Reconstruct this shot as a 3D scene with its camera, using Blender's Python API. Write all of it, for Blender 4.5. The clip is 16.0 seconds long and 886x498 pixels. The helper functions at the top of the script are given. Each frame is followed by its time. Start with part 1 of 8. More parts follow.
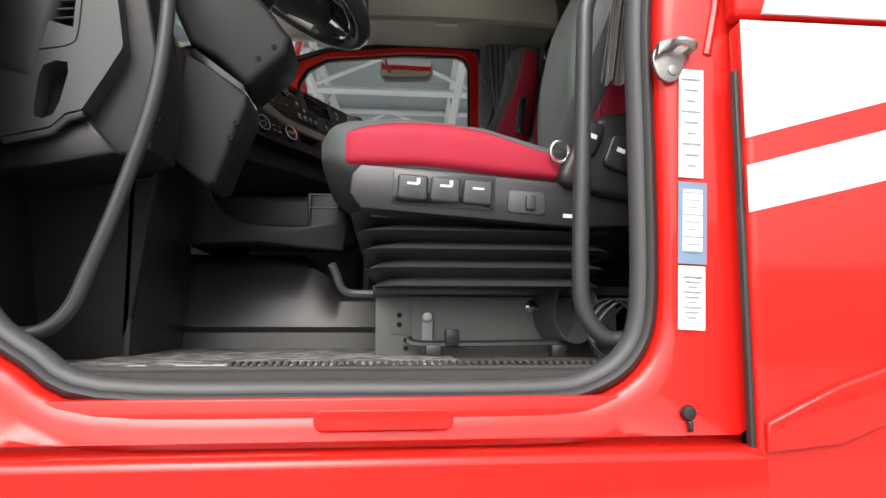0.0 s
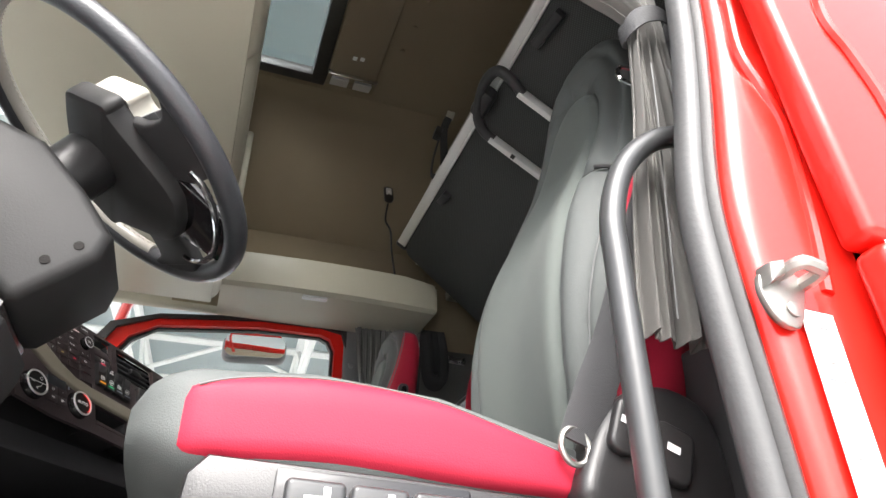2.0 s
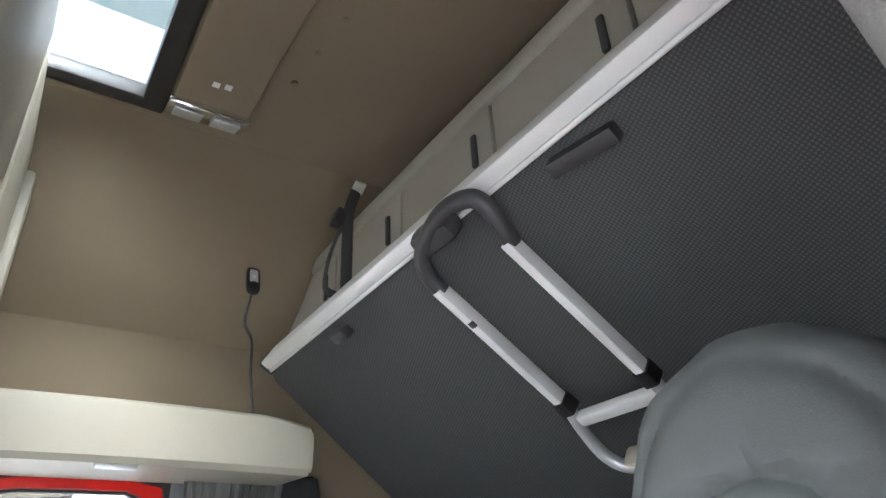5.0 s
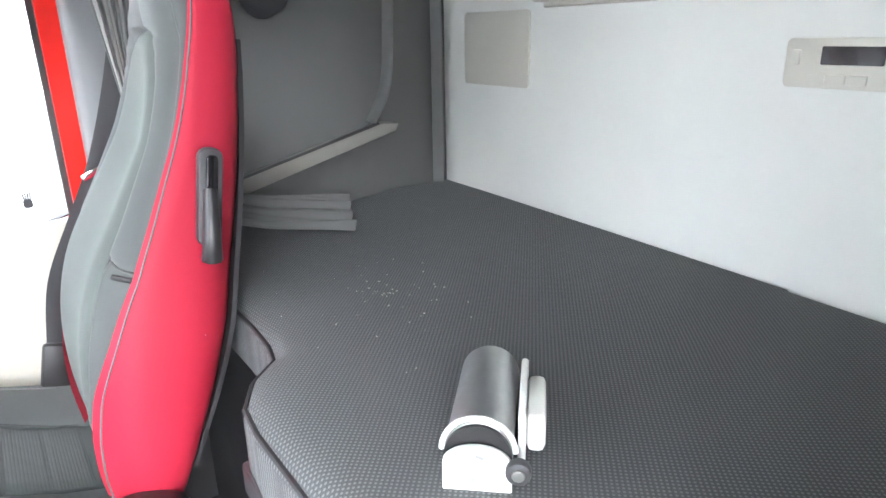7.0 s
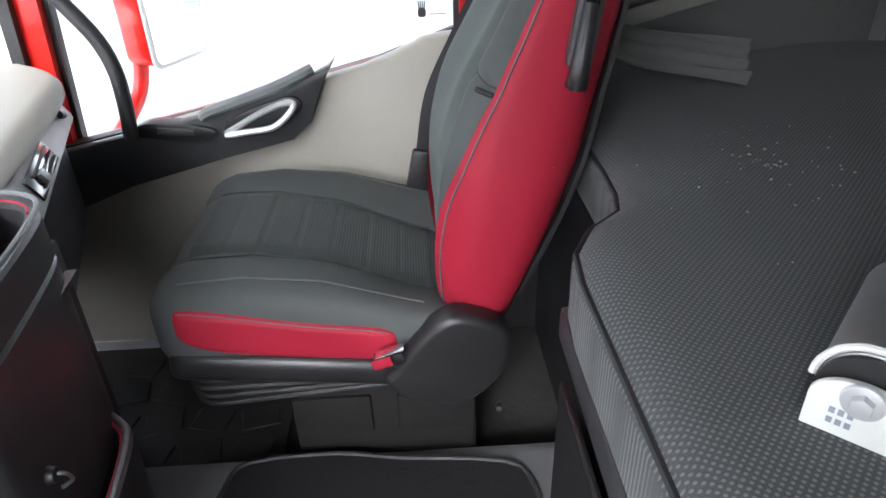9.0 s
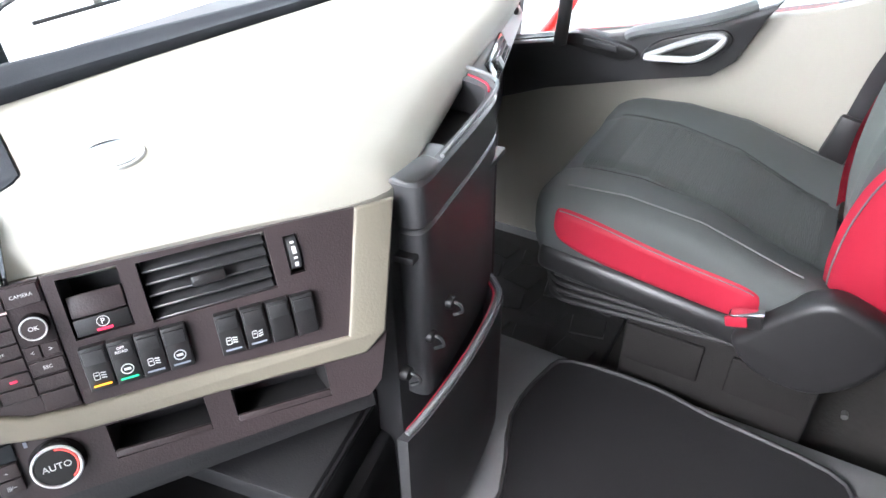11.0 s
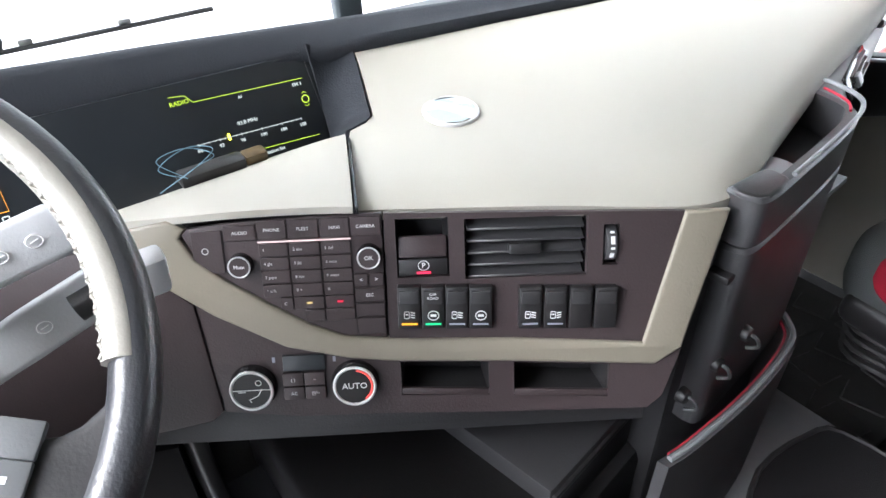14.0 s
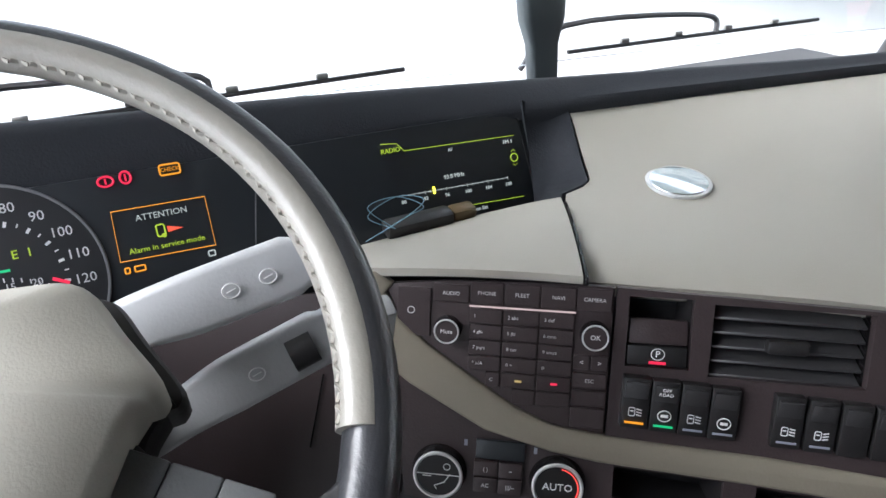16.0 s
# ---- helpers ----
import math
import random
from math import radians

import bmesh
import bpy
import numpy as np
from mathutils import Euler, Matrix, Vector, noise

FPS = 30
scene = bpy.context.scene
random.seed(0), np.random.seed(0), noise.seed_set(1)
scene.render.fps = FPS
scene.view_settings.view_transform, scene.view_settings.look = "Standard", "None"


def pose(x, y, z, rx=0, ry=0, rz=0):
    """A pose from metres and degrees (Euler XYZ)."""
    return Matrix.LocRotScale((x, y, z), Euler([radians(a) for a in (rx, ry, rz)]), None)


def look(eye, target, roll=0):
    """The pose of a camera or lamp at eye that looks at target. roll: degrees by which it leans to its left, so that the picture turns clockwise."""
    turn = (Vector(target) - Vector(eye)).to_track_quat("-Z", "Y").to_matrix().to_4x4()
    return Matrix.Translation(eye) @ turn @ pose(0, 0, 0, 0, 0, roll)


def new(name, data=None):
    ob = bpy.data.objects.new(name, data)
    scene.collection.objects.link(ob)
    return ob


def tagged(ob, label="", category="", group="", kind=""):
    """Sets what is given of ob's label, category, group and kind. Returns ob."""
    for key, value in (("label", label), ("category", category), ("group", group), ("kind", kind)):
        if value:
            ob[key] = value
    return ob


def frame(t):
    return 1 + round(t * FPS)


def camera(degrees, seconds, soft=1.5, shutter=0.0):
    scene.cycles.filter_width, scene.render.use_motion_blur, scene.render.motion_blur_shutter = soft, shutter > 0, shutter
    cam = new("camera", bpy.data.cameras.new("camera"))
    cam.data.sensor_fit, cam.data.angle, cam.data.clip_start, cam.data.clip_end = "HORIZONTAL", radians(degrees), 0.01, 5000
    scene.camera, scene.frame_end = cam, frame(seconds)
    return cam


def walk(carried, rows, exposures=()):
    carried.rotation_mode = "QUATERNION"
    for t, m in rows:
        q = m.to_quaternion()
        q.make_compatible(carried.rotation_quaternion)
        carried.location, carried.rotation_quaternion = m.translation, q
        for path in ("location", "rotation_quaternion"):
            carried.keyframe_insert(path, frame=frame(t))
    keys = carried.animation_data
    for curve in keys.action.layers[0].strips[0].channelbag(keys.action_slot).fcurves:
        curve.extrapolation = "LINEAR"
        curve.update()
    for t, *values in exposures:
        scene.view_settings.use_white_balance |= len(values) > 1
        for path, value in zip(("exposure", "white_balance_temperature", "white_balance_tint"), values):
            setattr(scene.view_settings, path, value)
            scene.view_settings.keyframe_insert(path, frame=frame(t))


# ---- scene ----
cam = camera(68.4, 16.0)
PATH = [
    (0, (-0.332, -1.007, 0.119), (-0.131, 0.972, 0.331), 0.1),
    (0.5, (-0.492, -0.966, 0.125), (-0.177, 0.997, 0.338), -0.1),
    (1, (-0.475, -0.787, 0.111), (0.066, 1.107, 0.459), -0.6),
    (1.5, (-0.422, -0.575, 0.169), (0.131, 1.222, 0.851), -0.8),
    (2, (-0.374, -0.477, 0.234), (0.238, 1.101, 1.299), -1.6),
    (2.5, (-0.36, -0.347, 0.301), (0.454, 1.016, 1.518), -1.6),
    (3, (-0.348, -0.252, 0.45), (0.531, 1.044, 1.694), -2.0),
    (5.3, (-0.243, 0.076, 1.204), (0.793, 1.581, 2.015), -3.2),
    (5.5, (-0.215, 0.118, 1.238), (0.845, 1.683, 1.891), -3.0),
    (6, (-0.149, 0.279, 1.253), (0.988, 1.908, 1.478), -2.1),
    (6.5, (-0.066, 0.495, 1.288), (1.154, 2.067, 1.081), -1.9),
    (7, (-0.003, 0.615, 1.203), (1.088, 2.168, 0.575), -1.2),
    (7.5, (0.038, 0.668, 1.161), (0.742, 2.359, 0.358), -1.2),
    (8, (0.04, 0.695, 1.147), (0.434, 2.477, 0.328), -1.6),
    (8.5, (0.04, 0.705, 1.143), (0.259, 2.513, 0.315), -1.8),
    (9, (0.023, 0.71, 1.141), (0.094, 2.443, 0.144), -1.8),
    (9.5, (0.008, 0.717, 1.145), (-0.192, 2.335, -0.014), -1.8),
    (10, (-0.008, 0.686, 1.144), (-0.475, 2.236, -0.03), -1.5),
    (10.2, (-0.016, 0.674, 1.147), (-0.565, 2.198, -0.026), -1.2),
    (12.3, (-0.083, 0.603, 1.159), (-1.2, 1.792, 0.002), -1.9),
    (12.5, (-0.09, 0.6, 1.159), (-1.215, 1.766, -0.014), -1.7),
    (13, (-0.105, 0.595, 1.154), (-1.278, 1.704, -0.026), -1.8),
    (13.5, (-0.122, 0.59, 1.148), (-1.357, 1.635, -0.028), -1.0),
    (14, (-0.134, 0.583, 1.143), (-1.448, 1.537, -0.025), -1.1),
    (14.5, (-0.146, 0.569, 1.14), (-1.525, 1.435, -0.021), -1.2),
    (15, (-0.156, 0.55, 1.138), (-1.585, 1.34, -0.017), -1.0),
    (15.5, (-0.184, 0.543, 1.125), (-1.66, 1.275, -0.008), -1.3),
    (16, (-0.244, 0.526, 1.093), (-1.84, 1.258, 0.135), -1.1),
]
EXPOSURES = [(t, e, 6500 if t < 4 else 5900, 10) for t, e in ((0.0, 1.10), (0.5, 2.15), (1.0, 2.40), (1.5, 2.40), (2.0, 2.55), (2.5, 2.90), (3.2, 3.00), (5.3, 4.15), (6.0, 4.80), (6.5, 4.80), (7.0, 4.70), (7.5, 4.85), (8.0, 4.30), (8.5, 3.40), (9.0, 3.20), (9.5, 3.95), (10.0, 4.50), (12.5, 3.20), (13.5, 3.45), (14.5, 3.42), (15.5, 3.40), (16.0, 2.40))]
walk(cam, [(t, look(eye, target, roll)) for t, eye, target, roll in PATH], EXPOSURES)

# ---- light ----
world = bpy.data.worlds.new("world")
scene.world = world
world.use_nodes = True
wn = world.node_tree.nodes
sky = wn.new("ShaderNodeTexSky")
sky.sky_type = "NISHITA"
sky.sun_disc = False
sky.sun_elevation = radians(46)
sky.sun_rotation = radians(197)
sky.air_density, sky.dust_density, sky.ozone_density = 1.0, 5.0, 1.0
haze = wn.new("ShaderNodeHueSaturation")
haze.inputs["Saturation"].default_value = 0.3
world.node_tree.links.new(sky.outputs[0], haze.inputs["Color"])
world.node_tree.links.new(haze.outputs[0], wn["Background"].inputs[0])
wn["Background"].inputs[1].default_value = 0.15
sun = new("sun", bpy.data.lights.new("sun", "SUN"))
sun.data.energy, sun.data.angle, sun.data.color = 0.7, radians(45), (1.0, 0.985, 0.96)
sun.matrix_world = look((-3, -9, 11), (0, 1, 0))


# ---- materials ----
def material(name, base, rough=0.5, metal=0.0, vary=0.12, grain=60.0, bump=0.15, stain=0.1, spec=0.5, coat=0.0, sheen=0.0):
    """A surface with fine grain relief, tone variation and wear at two scales (object space, metres)."""
    m = bpy.data.materials.new(name)
    m.use_nodes = True
    nt = m.node_tree
    n, l = nt.nodes, nt.links
    p = n["Principled BSDF"]
    p.inputs["Metallic"].default_value = metal
    p.inputs["Specular IOR Level"].default_value = spec
    p.inputs["Coat Weight"].default_value = coat
    p.inputs["Coat Roughness"].default_value = 0.06
    p.inputs["Sheen Weight"].default_value = sheen
    co = n.new("ShaderNodeTexCoord")
    big = n.new("ShaderNodeTexNoise")
    big.inputs["Scale"].default_value = 5.0
    big.inputs["Detail"].default_value = 6.0
    l.new(co.outputs["Object"], big.inputs["Vector"])
    fine = n.new("ShaderNodeTexNoise")
    fine.inputs["Scale"].default_value = grain
    fine.inputs["Detail"].default_value = 4.0
    l.new(co.outputs["Object"], fine.inputs["Vector"])
    mix = n.new("ShaderNodeMix")
    mix.data_type = "RGBA"
    mix.inputs["A"].default_value = (*[c * (1 - vary) for c in base], 1)
    mix.inputs["B"].default_value = (*[min(1, c * (1 + vary)) for c in base], 1)
    both = n.new("ShaderNodeMath")
    both.operation = "MULTIPLY_ADD"
    both.inputs[1].default_value = 0.35
    l.new(fine.outputs["Fac"], both.inputs[0])
    half = n.new("ShaderNodeMath")
    half.operation = "MULTIPLY"
    half.inputs[1].default_value = 0.65
    l.new(big.outputs["Fac"], half.inputs[0])
    l.new(half.outputs[0], both.inputs[2])
    l.new(both.outputs[0], mix.inputs["Factor"])
    l.new(mix.outputs["Result"], p.inputs["Base Color"])
    rr = n.new("ShaderNodeMapRange")
    rr.inputs["To Min"].default_value = max(0.02, rough - stain)
    rr.inputs["To Max"].default_value = min(1.0, rough + stain)
    l.new(big.outputs["Fac"], rr.inputs["Value"])
    l.new(rr.outputs["Result"], p.inputs["Roughness"])
    if bump:
        b = n.new("ShaderNodeBump")
        b.inputs["Strength"].default_value = bump
        b.inputs["Distance"].default_value = 0.002
        l.new(fine.outputs["Fac"], b.inputs["Height"])
        l.new(b.outputs["Normal"], p.inputs["Normal"])
    return m


def ribbed(m, scale, direction, strength=0.4, dots=False, tone=None):
    """Adds woven ribs or a dotted weave to a material: relief, and with tone a two-colour weave."""
    nt = m.node_tree
    n, l = nt.nodes, nt.links
    p = n["Principled BSDF"]
    co = n.new("ShaderNodeTexCoord")
    if dots:
        w = n.new("ShaderNodeTexVoronoi")
        w.inputs["Scale"].default_value = scale
        w.inputs["Randomness"].default_value = 0.0
        mp = n.new("ShaderNodeMapping")
        mp.inputs["Rotation"].default_value = direction
        mp.inputs["Scale"].default_value = (1, 1, 0)
        l.new(co.outputs["Object"], mp.inputs["Vector"])
        l.new(mp.outputs[0], w.inputs["Vector"])
        out = w.outputs["Distance"]
    else:
        w = n.new("ShaderNodeTexWave")
        w.bands_direction = direction
        w.inputs["Scale"].default_value = scale
        w.inputs["Distortion"].default_value = 0.25
        l.new(co.outputs["Object"], w.inputs["Vector"])
        out = w.outputs["Fac"]
    b = n.new("ShaderNodeBump")
    b.inputs["Strength"].default_value = strength
    b.inputs["Distance"].default_value = 0.0015
    b.invert = dots
    l.new(out, b.inputs["Height"])
    old = p.inputs["Normal"].links
    if old:
        l.new(old[0].from_socket, b.inputs["Normal"])
    l.new(b.outputs["Normal"], p.inputs["Normal"])
    if tone:
        ramp = n.new("ShaderNodeValToRGB")
        ramp.color_ramp.elements[0].position, ramp.color_ramp.elements[1].position = tone[1], tone[2]
        ramp.color_ramp.elements[0].color = (*tone[0], 1)
        ramp.color_ramp.elements[1].color = (1, 1, 1, 1)
        l.new(out, ramp.inputs["Fac"])
        mul = n.new("ShaderNodeMix")
        mul.data_type, mul.blend_type = "RGBA", "MULTIPLY"
        mul.inputs["Factor"].default_value = 1.0
        l.new(p.inputs["Base Color"].links[0].from_socket, mul.inputs["A"])
        l.new(ramp.outputs["Color"], mul.inputs["B"])
        l.new(mul.outputs["Result"], p.inputs["Base Color"])
    return m


def glowing(name, colour, strength):
    m = bpy.data.materials.new(name)
    m.use_nodes = True
    p = m.node_tree.nodes["Principled BSDF"]
    p.inputs["Base Color"].default_value = (*[c * 0.3 for c in colour], 1)
    p.inputs["Emission Color"].default_value = (*colour, 1)
    p.inputs["Emission Strength"].default_value = strength
    return m


def clear_glass(name, tint=(1, 1, 1), rough=0.0):
    m = bpy.data.materials.new(name)
    m.use_nodes = True
    p = m.node_tree.nodes["Principled BSDF"]
    p.inputs["Base Color"].default_value = (*tint, 1)
    p.inputs["Roughness"].default_value = rough
    p.inputs["Transmission Weight"].default_value = 1.0
    p.inputs["IOR"].default_value = 1.45
    return m


RAIL = material("semi-gloss black rail paint", (0.035, 0.036, 0.037), 0.32, grain=80, bump=0.08, vary=0.3)
BLACK = material("black plastic", (0.018, 0.017, 0.0175), 0.38, grain=500, bump=0.14)
SOFT_BLACK = material("black soft plastic", (0.023, 0.022, 0.023), 0.6, grain=380, bump=0.16)
# Black copy with under-dash shade put into its colour; knob faces share it.
DARKENED_BLACK = material("darkened black plastic", (0.011, 0.010, 0.010), 0.42, grain=380, bump=0.12, spec=0.4)
GLOSS_BLACK = material("piano black", (0.012, 0.011, 0.012), 0.12, grain=30, bump=0.0, stain=0.05)
PLUM = material("dark plum dash plastic", (0.044, 0.033, 0.034), 0.42, grain=450, bump=0.2, spec=0.35)
GREY_PLASTIC = material("mid grey plastic", (0.17, 0.175, 0.18), 0.42, grain=400, bump=0.2)
MATTE_BLACK = material("matt black board", (0.014, 0.0125, 0.012), 0.8, grain=300, bump=0.4, spec=0.2, vary=0.25)
DARK_GREY = material("dark grey plastic", (0.046, 0.045, 0.047), 0.42, grain=420, bump=0.14)
RUBBER = material("black rubber", (0.026, 0.025, 0.025), 0.55, grain=200, bump=0.2, vary=0.3)
MAT_RUBBER = material("dusty rubber mat", (0.05, 0.046, 0.043), 0.75, grain=90, bump=0.5, vary=0.5)
def scuffed(m, tone=(0.32, 0.31, 0.29)):
    """Pale streaky scuffs over a dark surface."""
    nt = m.node_tree
    n, l = nt.nodes, nt.links
    p = n["Principled BSDF"]
    co = n.new("ShaderNodeTexCoord")
    mp = n.new("ShaderNodeMapping")
    mp.inputs["Scale"].default_value = (7, 16, 7)
    mp.inputs["Rotation"].default_value = (0, 0, 0.3)
    l.new(co.outputs["Object"], mp.inputs["Vector"])
    t = n.new("ShaderNodeTexNoise")
    t.inputs["Scale"].default_value = 3.0
    t.inputs["Detail"].default_value = 9.0
    t.inputs["Roughness"].default_value = 0.72
    l.new(mp.outputs[0], t.inputs["Vector"])
    r = n.new("ShaderNodeValToRGB")
    r.color_ramp.elements[0].position, r.color_ramp.elements[1].position = 0.49, 0.55
    l.new(t.outputs["Fac"], r.inputs["Fac"])
    x = n.new("ShaderNodeMix")
    x.data_type = "RGBA"
    l.new(r.outputs["Color"], x.inputs["Factor"])
    l.new(p.inputs["Base Color"].links[0].from_socket, x.inputs["A"])
    x.inputs["B"].default_value = (*tone, 1)
    l.new(x.outputs["Result"], p.inputs["Base Color"])
    return m


WORN_MAT = scuffed(material("scuffed rubber mat", (0.04, 0.038, 0.036), 0.7, grain=90, bump=0.5, vary=0.5))
STOW_BEIGE = material("beige stowage plastic", (0.26, 0.25, 0.225), 0.5, grain=300, bump=0.15, vary=0.06)
STALK_GREY = material("light grey stalk plastic", (0.40, 0.405, 0.41), 0.4, grain=400, bump=0.15)
FLOOR_VINYL = material("grey floor vinyl", (0.20, 0.197, 0.203), 0.32, grain=250, bump=0.2, vary=0.2)
SHROUD = material("charcoal shroud plastic", (0.021, 0.0205, 0.0205), 0.55, grain=420, bump=0.10, spec=0.3)
STEEL_PAINT = material("dark grey steel paint", (0.085, 0.085, 0.08), 0.5, grain=300, bump=0.15, vary=0.2)
TUNNEL = material("worn dark vinyl", (0.017, 0.016, 0.015), 0.36, grain=250, bump=0.12, vary=0.25)
CARPET = material("black carpet", (0.02, 0.019, 0.02), 0.95, grain=900, bump=1.0, spec=0.1)
SEAT_LEATHER = material("charcoal leatherette", (0.080, 0.086, 0.084), 0.66, grain=600, bump=0.25, spec=0.28, vary=0.18)
SEAT_CLOTH = ribbed(material("charcoal pleated cloth", (0.045, 0.05, 0.047), 0.9, grain=900, bump=0.4, sheen=0.1), 60, "X", 0.25)
BACK_CLOTH = material("grey seat cloth", (0.083, 0.094, 0.087), 0.85, grain=900, bump=0.4, sheen=0.05)
RED_LEATHER = material("red leatherette", (0.36, 0.016, 0.037), 0.55, grain=600, bump=0.15, vary=0.06, spec=0.22)
THREAD = material("grey thread", (0.13, 0.13, 0.13), 0.8)
BEIGE = material("beige soft dash skin", (0.34, 0.325, 0.28), 0.55, grain=700, bump=0.12, vary=0.05)
BEIGE_PLASTIC = material("beige plastic", (0.40, 0.375, 0.32), 0.5, grain=300, bump=0.15, vary=0.05)
CREAM = material("cream plastic", (0.45, 0.425, 0.34), 0.45, grain=300, bump=0.1, vary=0.05)
PALE_PLASTIC = material("pale cream plastic", (0.60, 0.585, 0.52), 0.45, grain=300, bump=0.1, vary=0.04)
TAN_CLOTH = material("tan headliner cloth", (0.235, 0.19, 0.13), 0.95, grain=700, bump=0.5, vary=0.08, spec=0.15, sheen=0.2)
# Rear wall tone is raised: the door light on it sits in the colour.
WALL_CLOTH = material("grey wall cloth paled as lit", (0.72, 0.725, 0.69), 0.95, grain=700, bump=0.45, vary=0.06, spec=0.15)
# Side wall moulding is lowered far below light grey to carry its shade.
WALL_SHADED = material("grey moulding darkened as shaded", (0.14, 0.14, 0.134), 0.6, grain=350, bump=0.15, vary=0.05)
MATTRESS = ribbed(material("charcoal dotted mattress cloth", (0.052, 0.054, 0.055), 0.9, grain=900, bump=0.5, sheen=0.08), 185, (0, 0, 0.75), 0.4, True, ((2.7, 2.7, 2.6), 0.19, 0.36))
BUNK_CLOTH = ribbed(material("charcoal pique bunk cloth", (0.046, 0.048, 0.047), 0.85, grain=800, bump=0.3), 170, (0, 0, 0.35), 0.4, True, ((1.9, 1.9, 1.9), 0.24, 0.42))
ALU = material("satin anodised aluminium", (0.80, 0.80, 0.79), 0.4, 0.25, grain=300, bump=0.08, vary=0.05)
SILVER = material("silver painted plastic", (0.58, 0.58, 0.58), 0.35, 0.35, grain=300, bump=0.05, vary=0.05)
CHROME = material("chrome", (0.85, 0.85, 0.86), 0.1, 1.0, grain=100, bump=0.0, vary=0.03, stain=0.05)
STEEL = material("galvanised steel", (0.34, 0.33, 0.31), 0.45, 1.0, grain=120, bump=0.15, vary=0.2)
RED_PAINT = material("red car paint", (0.62, 0.013, 0.008), 0.32, grain=20, bump=0.0, vary=0.03, stain=0.08, spec=0.25, coat=0.45)
WHITE_PAINT = material("white car paint", (0.8, 0.8, 0.79), 0.25, grain=20, bump=0.0, vary=0.02, coat=1.0)
PAPER = material("white sticker", (0.75, 0.75, 0.72), 0.5, vary=0.03, bump=0.0)
BLUE_PAPER = material("blue-grey sticker", (0.16, 0.24, 0.34), 0.5, vary=0.05, bump=0.0)
INK = material("pale print", (0.75, 0.75, 0.75), 0.6, vary=0.02, bump=0.0)
DARK_INK = material("grey print", (0.25, 0.27, 0.32), 0.6, vary=0.05, bump=0.0)
CURTAIN_GREY = material("grey curtain cloth", (0.13, 0.13, 0.125), 0.9, grain=900, bump=0.4, vary=0.1, sheen=0.2)
CURTAIN_PALE = material("pale grey curtain cloth", (0.125, 0.12, 0.112), 0.9, grain=900, bump=0.4, vary=0.1)
WEBBING = ribbed(material("black belt webbing", (0.03, 0.03, 0.032), 0.7, grain=300, bump=0.3), 300, "DIAGONAL", 0.4)
CONCRETE = material("yard concrete", (0.40, 0.40, 0.39), 0.6, grain=12, bump=0.2, vary=0.15)
ROOF_DECK = ribbed(material("hall roof deck", (0.30, 0.36, 0.37), 0.5, grain=8, bump=0.1), 3.0, "X", 0.6)
TRUSS = material("pale truss steel", (0.8, 0.81, 0.8), 0.5, grain=30, bump=0.05)
HALL_WALL = material("white hall cladding", (0.85, 0.85, 0.85), 0.6, grain=4, bump=0.05, vary=0.05)
GUNMETAL = material("scuffed grey metal", (0.52, 0.53, 0.53), 0.30, 0.85, grain=60, bump=0.1, vary=0.3)
WHITE_METAL = material("white coated metal", (0.72, 0.72, 0.68), 0.45, grain=80, bump=0.05, vary=0.08)
CRUMB = material("pale crumbs", (0.42, 0.40, 0.34), 0.8, bump=0.0)
YARD_BACKDROP = material("grey green backdrop", (0.16, 0.18, 0.16), 0.7, grain=3, bump=0.1, vary=0.4)
GLASS = clear_glass("window glass", (0.97, 0.985, 0.98))
HATCH_GLASS = clear_glass("tinted hatch glass", (0.42, 0.47, 0.47))
MIRROR = material("mirror glass", (0.8, 0.82, 0.82), 0.03, 1.0, bump=0.0, vary=0.01, stain=0.01)
HOOD_SKIN = material("dark grey soft hood", (0.026, 0.028, 0.033), 0.8, grain=400, bump=0.3, spec=0.15)
SCREEN = material("dark display glass", (0.022, 0.025, 0.029), 0.3, bump=0.0, stain=0.04)
LIT_GREEN = glowing("lit yellow green", (0.55, 0.75, 0.05), 0.13)
LIT_WHITE = glowing("lit white", (0.7, 0.75, 0.7), 0.11)
LIT_AMBER = glowing("lit amber", (1.0, 0.38, 0.02), 0.17)
LIT_RED = glowing("lit red", (1.0, 0.03, 0.09), 0.16)
LIT_LED_GREEN = glowing("lit green led", (0.05, 0.8, 0.3), 0.12)
LIT_LINE = glowing("lit pale line", (1.0, 0.75, 0.72), 0.11)


# ---- mesh helpers ----
I4 = Matrix.Identity(4)


def fresh():
    return bmesh.new()


def add_box(bm, c, s, rot=(0, 0, 0), bev=0.0, seg=2, m=I4):
    """A bevelled box: centre, full sizes, Euler degrees."""
    mat4 = m @ pose(*c, *rot) @ Matrix.Diagonal((*s, 1))
    got = bmesh.ops.create_cube(bm, size=1.0, matrix=mat4)["verts"]
    if bev:
        edges = list({e for v in got for e in v.link_edges})
        bmesh.ops.bevel(bm, geom=edges, offset=min(bev, min(s) * 0.45), segments=seg, affect="EDGES", profile=0.5)


